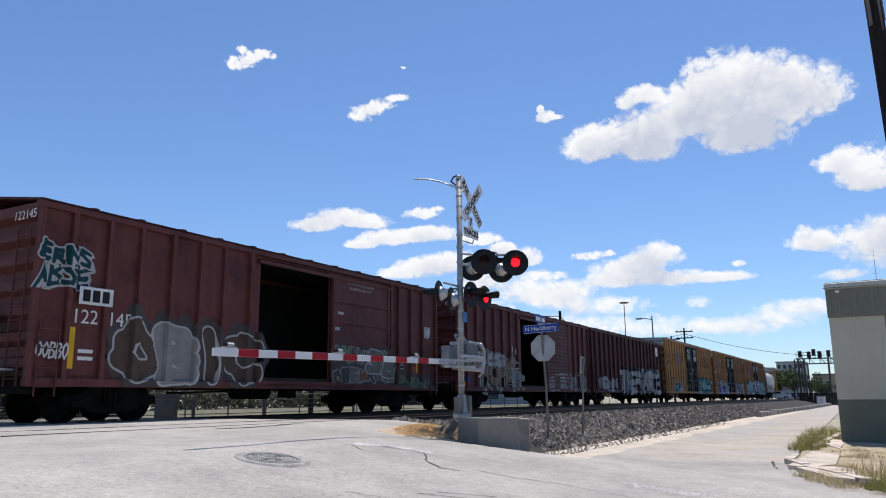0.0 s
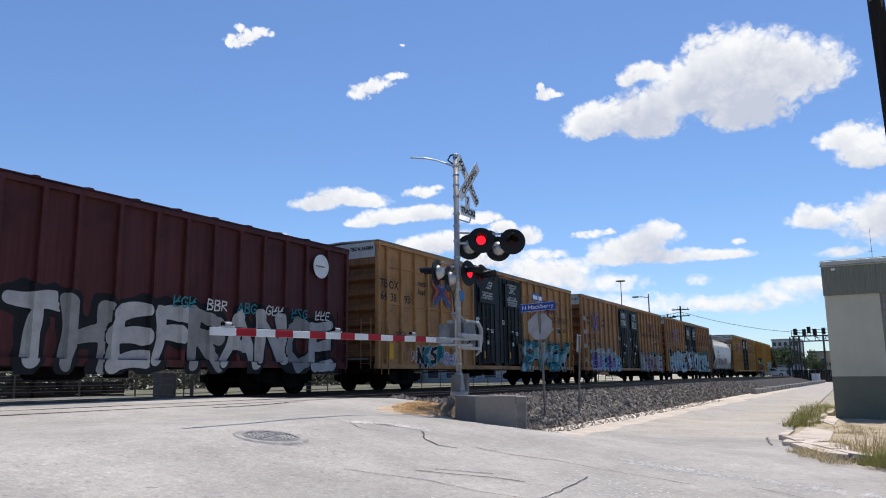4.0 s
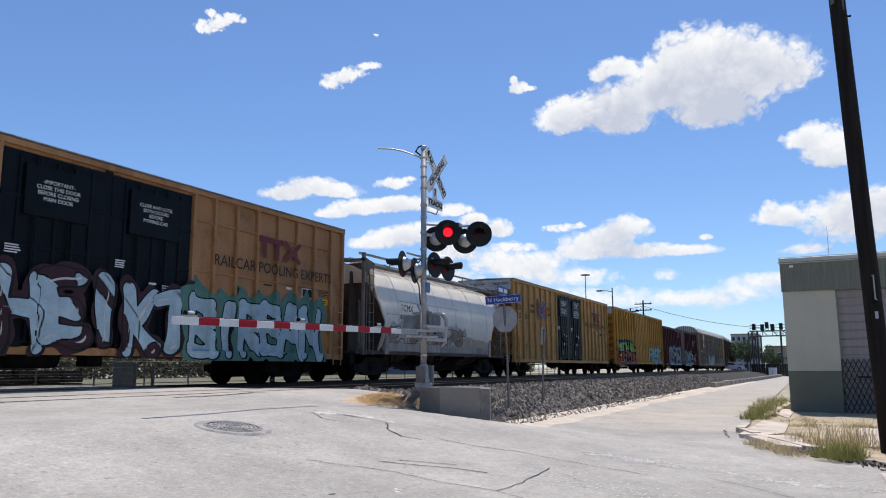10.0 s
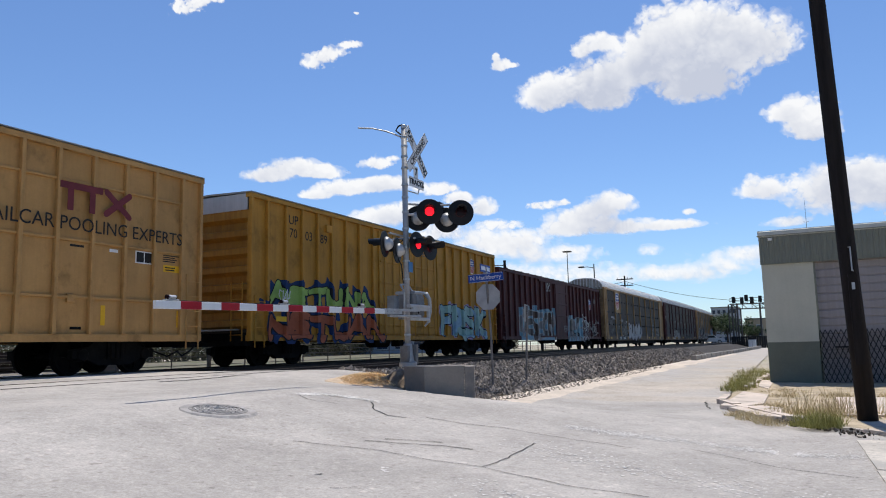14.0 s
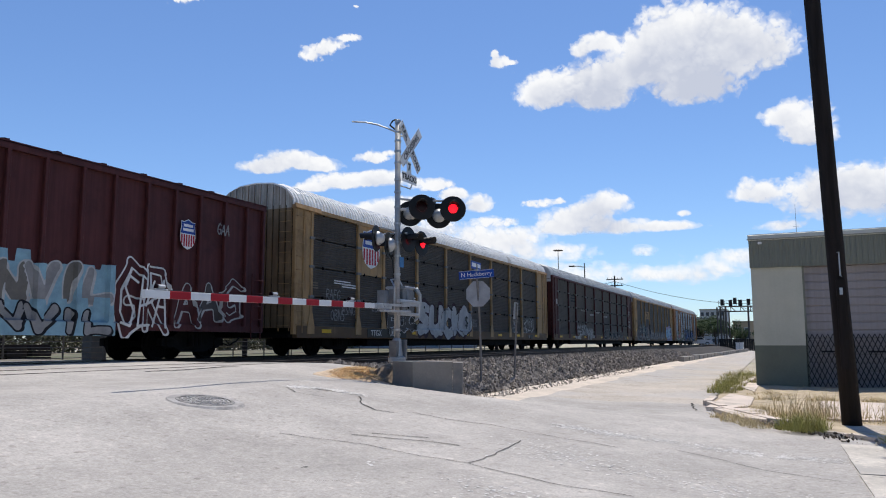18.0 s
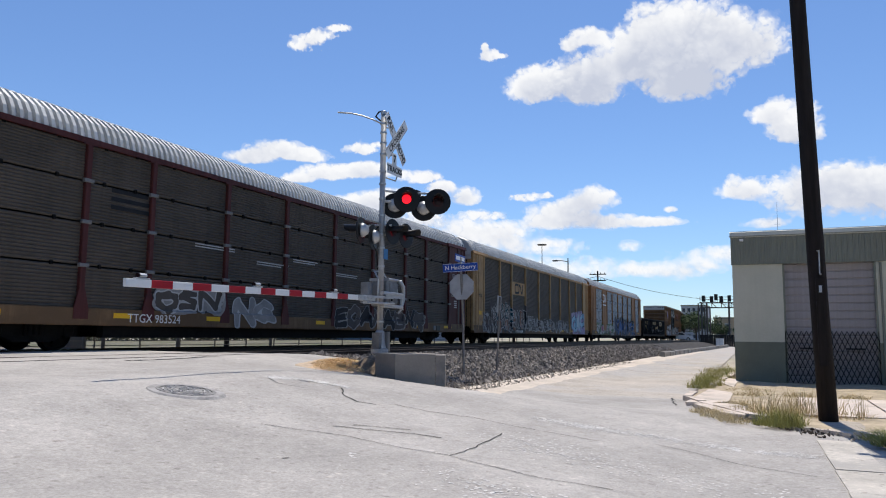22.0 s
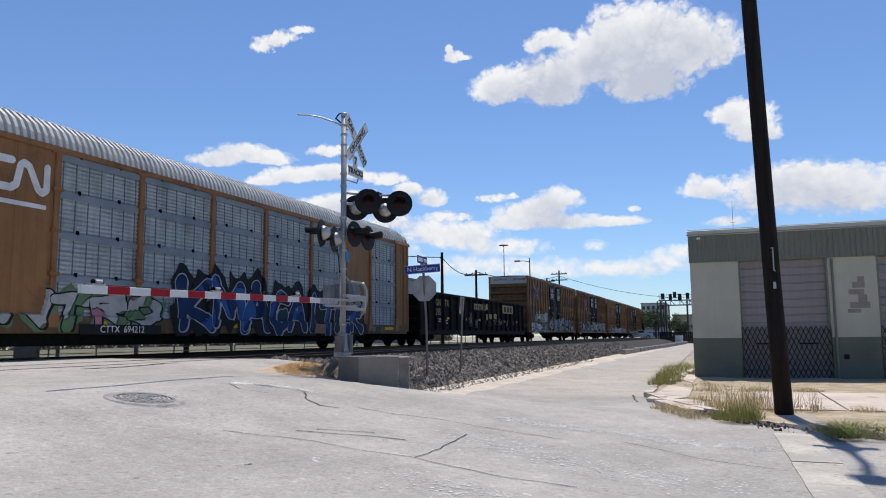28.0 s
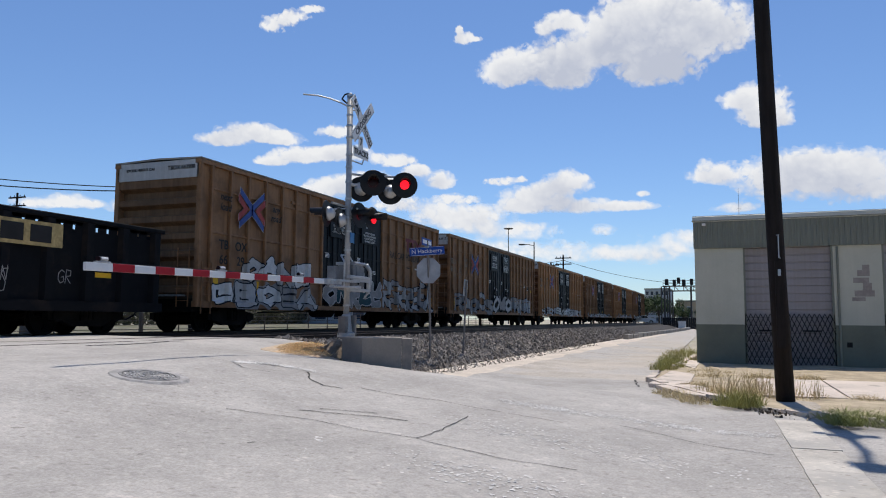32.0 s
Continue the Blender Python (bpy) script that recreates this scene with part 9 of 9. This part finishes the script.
for x, h in ((21.2, 1.05), (22.1, 1.0), (26.2, 1.0), (33.0, 1.0)):
    b = thing("bollard", pose(x, 24.2, lift(x, 24.2)), "grey steel pipe bollard by the yard fence", "bollard", "yard bollards")
    part("pipe", Shape().tube([(0, 0, 0), (0, 0, h)], 0.07, 12), mat("bollard_grey", (0.09, 0.085, 0.08), 0.7, var=0.25, scale=4), b)
    part("cap", Shape().lathe([(0.07, h), (0.05, h + 0.04), (0.01, h + 0.05)], 12), MATS["bollard_grey"], b)
box = thing("utility_cabinet", pose(23.4, 27.5, 0.72), "pale grey utility cabinet behind the yard fence", "cabinet")
part("body", Shape().box(0, 0.8, 0, 0.6, 0, 1.05, None, 0.03), mat("cabinet_grey", (0.1, 0.095, 0.09), 0.6, var=0.12, scale=2), box)
part("lid", Shape().box(-0.04, 0.84, -0.04, 0.64, 1.05, 1.1), MATS["cabinet_grey"], box)

# ---- clouds ----
cm = bpy.data.materials.new("cloud_vapour")
cm.use_nodes = True
cn, cl = cm.node_tree.nodes, cm.node_tree.links
cn.clear()
at = cn.new("ShaderNodeAttribute")
at.attribute_name = "thickness"
tc = cn.new("ShaderNodeTexCoord")
n1, n2 = cn.new("ShaderNodeTexNoise"), cn.new("ShaderNodeTexNoise")
for nn, sc, de, ro in ((n1, 0.022, 4, 0.45), (n2, 0.006, 4, 0.5)):
    nn.inputs["Scale"].default_value, nn.inputs["Detail"].default_value, nn.inputs["Roughness"].default_value = sc, de, ro
    cl.new(tc.outputs["Object"], nn.inputs["Vector"])
ma = cn.new("ShaderNodeMath")
ma.operation = "MULTIPLY_ADD"
ma.inputs[1].default_value, ma.inputs[2].default_value = 0.6, -0.3
cl.new(n1.outputs["Fac"], ma.inputs[0])
ad = cn.new("ShaderNodeMath")
ad.operation = "ADD"
cl.new(at.outputs["Fac"], ad.inputs[0])
cl.new(ma.outputs[0], ad.inputs[1])
mr = cn.new("ShaderNodeMapRange")
mr.interpolation_type = "SMOOTHSTEP"
mr.inputs[1].default_value, mr.inputs[2].default_value = -0.04, 0.62
mr.inputs[4].default_value = 0.98
cl.new(ad.outputs[0], mr.inputs[0])
lit = cn.new("ShaderNodeAttribute")
lit.attribute_name = "sunlit"
la = cn.new("ShaderNodeMath")
la.operation = "MULTIPLY_ADD"
la.inputs[1].default_value = 1.5
cl.new(n2.outputs["Fac"], la.inputs[0])
cl.new(lit.outputs["Fac"], la.inputs[2])
ramp_c = cn.new("ShaderNodeMapRange")
ramp_c.inputs[1].default_value, ramp_c.inputs[2].default_value = 0.72, 1.62
cl.new(la.outputs[0], ramp_c.inputs[0])
mx = cn.new("ShaderNodeMix")
mx.data_type = "RGBA"
mx.inputs[6].default_value, mx.inputs[7].default_value = (0.58, 0.62, 0.73, 1), (0.97, 0.975, 0.985, 1)
cl.new(ramp_c.outputs[0], mx.inputs[0])
em, tr, ms, co = cn.new("ShaderNodeEmission"), cn.new("ShaderNodeBsdfTransparent"), cn.new("ShaderNodeMixShader"), cn.new("ShaderNodeOutputMaterial")
em.inputs[1].default_value = 1.0
cl.new(mx.outputs[2], em.inputs[0])
cl.new(mr.outputs[0], ms.inputs[0])
cl.new(tr.outputs[0], ms.inputs[1])
cl.new(em.outputs[0], ms.inputs[2])
cl.new(ms.outputs[0], co.inputs[0])

CLOUDS = []


def cloud(seed, lobes, wisp=0.0):
    """A heap cloud 2.6 km off: lobes of (bearing, height, half width, half height) in degrees, merged and roughened into billows; wisp thins and frays it."""
    far, step = 2600.0, 0.13
    a0, a1 = min(l[0] - 1.6 * l[2] for l in lobes), max(l[0] + 1.6 * l[2] for l in lobes)
    e0, e1 = min(l[1] - 1.7 * l[3] for l in lobes), max(l[1] + 1.7 * l[3] for l in lobes)
    na, ne = int((a1 - a0) / step) + 1, int((e1 - e0) / step) + 1
    A, E = np.meshgrid(a0 + step * np.arange(na + 1), e0 + step * np.arange(ne + 1), indexing="ij")
    body = np.zeros(A.shape)
    for la, le, ra, re in lobes:
        q = (E - le) / (re * 1.35)
        body += np.clip(1 - ((A - la) / (ra * 1.35)) ** 2 - (q * np.where(q < 0, 1.35, 0.86)) ** 2, 0, 1) ** 2
    rough = np.zeros(A.shape)
    for i in range(na + 1):
        for j in range(ne + 1):
            p = (A[i, j] * (1.0 + wisp), E[i, j] * (1.2 + wisp), seed * 7.3)
            rough[i, j] = 0.3 * noise.noise(p) + sum(w * (1.5 * abs(noise.noise((p[0] * f, p[1] * f, p[2] + f))) - 0.3) for f, w in ((0.9, 0.5), (1.9, 0.42), (4.0, 0.26)))
    thick = np.clip(np.sqrt(body) * (1.3 - 0.2 * wisp) - 0.46 - 0.06 * wisp + (0.68 + 0.4 * wisp) * rough, -1, 1.2)
    thick = np.where(thick > 0, thick * np.clip((E - 2) / 9.0, 0.42, 1.0), thick)
    over = np.zeros(A.shape)
    for j in range(ne - 1, -1, -1):
        over[:, j] = (over[:, j + 1] + np.clip(thick[:, j], 0, 1) * step) * np.where(thick[:, j] > 0, 1.0, 0.8)
    sunlit = np.exp(-0.8 * over) + 0.3 * rough
    idx, vs, ts, us, fs = {}, [], [], [], []

    def vert(i, j):
        if (i, j) not in idx:
            r = far - 110 * math.sqrt(max(0.0, thick[i, j]))
            a, e = radians(A[i, j]), radians(E[i, j])
            idx[i, j] = len(vs)
            vs.append((r * math.cos(e) * math.cos(a), r * math.cos(e) * math.sin(a), r * math.sin(e)))
            ts.append(float(thick[i, j]))
            us.append(float(sunlit[i, j]))
        return idx[i, j]

    for i in range(na):
        for j in range(ne):
            if thick[i:i + 2, j:j + 2].max() > -0.45:
                fs.append((vert(i, j), vert(i + 1, j), vert(i + 1, j + 1), vert(i, j + 1)))
    me = bpy.data.meshes.new("cloud")
    me.from_pydata(vs, [], fs)
    me.shade_smooth()
    me.attributes.new("thickness", "FLOAT", "POINT").data.foreach_set("value", ts)
    me.attributes.new("sunlit", "FLOAT", "POINT").data.foreach_set("value", us)
    me.materials.append(cm)
    ob = tagged(put("cloud", me, None, pose(0, 0, 1.5)), "white fair-weather heap cloud in the blue sky", "cloud", "clouds", "structure")
    ob.visible_shadow = False
    CLOUDS.append(ob)
    return ob


cloud(1, [(7.42, 21.43, 3.2, 2.5), (4.29, 21.15, 3.1, 2.3), (1.37, 20.27, 2.9, 2.0), (9.98, 19.97, 3.7, 1.8), (5.72, 18.3, 3.4, 1.7), (14.67, 18.81, 3.2, 1.6), (17.4, 18.45, 1.8, 1.3), (12.19, 17.97, 2.1, 1.15), (12.9, 21.9, 1.7, 0.7), (14.2, 21.4, 0.8, 0.5)])
cloud(2, [(-1.24, 14.9, 1.9, 1.5), (0.2, 15.48, 1.3, 0.7), (-2.0, 13.9, 1.5, 0.7)])
cloud(3, [(2.01, 10.4, 1.75, 0.9), (0.52, 7.95, 1.73, 0.4), (-2.54, 9.71, 3.4, 1.8), (-4.94, 10.19, 3.13, 1.39), (-8.06, 9.25, 4.31, 1.82)])
cloud(4, [(36.6, 13.5, 2.6, 0.77), (38.8, 12.87, 2.0, 0.5), (34.5, 13.25, 1.7, 0.6)])
cloud(5, [(30.45, 13.92, 1.4, 0.5), (29.1, 14.35, 0.5, 0.24)], 0.4)
cloud(18, [(32.87, 12.05, 2.6, 0.66), (29.8, 12.35, 2.6, 0.66), (35.2, 11.55, 1.5, 0.39), (25.84, 11.94, 1.7, 0.55)])
cloud(19, [(30.9, 9.7, 2.2, 0.9), (28.0, 10.1, 2.6, 0.9), (32.7, 9.3, 1.1, 0.5)])
cloud(6, [(12.7, 10.15, 2.1, 0.95), (14.8, 9.22, 2.9, 0.9), (11.61, 8.43, 4.4, 0.6), (7.9, 8.33, 2.3, 0.36), (16.2, 8.43, 2.5, 0.6)])
cloud(20, [(17.67, 10.4, 1.2, 0.36), (16.2, 10.54, 0.8, 0.25)], 0.5)
cloud(7, [(9.96, 6.59, 1.0, 0.46)])
cloud(8, [(6.95, 9.28, 0.5, 0.26)])
cloud(21, [(22.3, 10.44, 1.4, 0.7), (24.1, 11.2, 1.3, 0.55)])
cloud(22, [(22.46, 7.79, 2.1, 1.15), (20.34, 7.31, 2.5, 0.9), (17.01, 6.58, 3.7, 0.8), (19.05, 7.9, 2.5, 0.8)])
cloud(9, [(3.9, 5.41, 3.1, 0.95), (6.5, 4.75, 2.8, 0.79), (2.44, 5.9, 1.9, 0.55), (9.5, 4.87, 3.2, 0.65)])
cloud(10, [(20.21, 5.2, 5.5, 0.9), (13.47, 4.94, 6.0, 0.9), (26.5, 6.6, 3.5, 1.0), (29.5, 5.6, 4.5, 0.8)])
cloud(24, [(25.5, 8.6, 2.4, 0.8), (21.0, 9.0, 1.8, 0.5)], 0.3)
cloud(11, [(35.19, 21.28, 1.0, 0.7), (34.3, 21.7, 0.9, 0.5), (33.6, 22.1, 1.1, 0.5), (32.3, 22.6, 1.0, 0.3)], 0.6)
cloud(12, [(20.48, 20.88, 0.85, 0.5), (20.9, 21.53, 0.36, 0.3), (19.4, 20.9, 0.4, 0.2)], 0.45)
cloud(13, [(31.81, 24.82, 0.25, 0.12)], 0.5)
cloud(14, [(45.0, 24.3, 0.95, 0.55), (44.0, 24.7, 0.7, 0.4), (43.09, 25.16, 1.0, 0.42), (44.62, 25.33, 0.6, 0.32)], 0.7)
cloud(15, [(48.72, 7.78, 1.9, 0.54), (50.76, 7.52, 1.5, 0.4), (47.31, 7.76, 1.1, 0.3)])
cloud(16, [(44.95, 7.63, 1.6, 0.56), (43.63, 7.31, 1.6, 0.4)])
cloud(23, [(41.83, 10.11, 2.0, 0.65), (42.97, 9.87, 1.2, 0.36)])
cloud(17, [(36.99, 8.11, 2.1, 0.9), (38.99, 7.53, 2.0, 0.66), (35.36, 8.29, 1.2, 0.5), (34.88, 5.79, 2.5, 0.6)])

# ---- tracks ----
near_track = track(NEAR_Y, -120, 130, "nearer railway track with rusty rails on ballast")
train_track = track(TRAIN_Y, -120, 130, "railway track under the freight train")
TIE = mat("old_sleeper_wood", (0.07, 0.055, 0.045), 0.9, var=0.35, scale=3, grain=30, bump=0.5)
tie = Shape().box(-0.11, 0.11, -1.3, 1.3, -0.36, -0.172, None, 0.012).data("sleeper", TIE)
for t in (near_track, train_track):
    for k in range(110):
        put("sleeper", tie, t, pose(13.4 + 0.52 * k, 0, 0.012))
PANEL = mat("crossing_panel_concrete", (0.42, 0.40, 0.375), 0.85, var=0.15, scale=1.2, grain=24, bump=0.25, tint=(0.2, 0.19, 0.18), tint_amount=0.3, tint_scale=0.8)
for t in (near_track, train_track):
    for k in range(9):
        for y0, y1 in ((-1.5, -0.83), (-0.66, 0.66), (0.83, 1.5)):
            part("crossing_panel", Shape().box(-9.6 + 2.44 * k, -9.6 + 2.44 * (k + 1) - 0.02, y0, y1, -0.14, -0.028, None, 0.008), PANEL, t)


def lamp_rows(times_on):
    """Turns of a lens disc: the lit face forward within the given spans, a tenth of a second for each half turn."""
    rows, state = [(0.0, 0.0 if times_on and times_on[0][0] <= 0 else 180.0)], None
    for a, b in times_on:
        if a > 0:
            rows += [(a, 180.0), (a + 1 / 30, 240.0), (a + 2 / 30, 300.0), (a + 3 / 30, 360.0)]
        if b < 31.9:
            rows += [(b, 360.0), (b + 1 / 30, 420.0), (b + 2 / 30, 480.0), (b + 3 / 30, 540.0)]
    rows.append((32.0, rows[-1][1]))
    out, last = [], -1
    for t, a in rows:
        if frame(t) > last:
            out.append((t, pose(0, -0.04, 0, 0, 0, a % 360)))
            last = frame(t)
    return out


def flashes():
    """Spans in which each of the four lamps shows red: two sides in turn, with beats in which the camera catches no light."""
    starts = [5.1 + 1.2 * k for k in range(-5, 11)] + [18.3 + 1.175 * k for k in range(13)]
    spans = {"ul": [], "ur": [], "ll": [], "lr": []}
    dark_up, dark_low = (7.0, 11.0, 12.0, 15.0, 19.0, 20.0, 21.0, 22.95, 23.05, 27.0, 27.4, 28.0, 31.0), (6.0, 7.0, 10.0, 11.0, 15.0, 18.95, 19.05, 22.0, 22.95, 23.05, 28.0, 30.0, 31.0)
    for a, b in zip(starts, starts[1:] + [starts[-1] + 1.175]):
        mid = (a + b) / 2
        for lo, hi, side in ((a, mid, "l"), (mid, b, "r")):
            if hi < 0.15 or lo > 31.9:
                continue
            for row, dark in (("u", dark_up), ("l", dark_low)):
                if not any(lo <= d < hi for d in dark):
                    spans[row + side].append((max(lo, 0.0) if lo > 0.2 else 0.0, min(hi, 32.0)))
    return spans


def motions():
    for car, s0, L in CARS:
        walk(car, [(k * 0.5, car_at(mark_x(k * 0.5) + s0, L)) for k in range(65)])
    for ob in CLOUDS:
        walk(ob, [(0.0, pose(0, 0, 1.5, 0, 0, 0.75)), (16.0, pose(0, 0, 1.5, 0, 0, -0.175)), (32.0, pose(0, 0, 1.5, 0, 0, -1.1))])
    for key, spans in flashes().items():
        walk(LAMPS[key], lamp_rows(spans))
    turning = [(w, dx) for w, dx in WHEELS]
    for wheel, dx in turning:
        truck_ = wheel.parent
        s0 = next(s for c, s, L in CARS if c == truck_.parent) + truck_.location.x
        rows, last = [(0.0, pose(dx, 0, 0.42, 0, 0, 0))], 0.0
        seen = [k / 30 for k in range(1, 960) if 5.0 < mark_x(k / 30) + s0 < 32.0]
        for t in seen:
            a = math.degrees((mark_x(t) - mark_x(seen[0])) / 0.42)
            rows.append((t, pose(dx, 0, 0.42, 0, a % 360, 0)))
        if rows[-1][0] < 31.95:
            rows.append((32.0, rows[-1][1]))
        walk(wheel, rows)


motions()
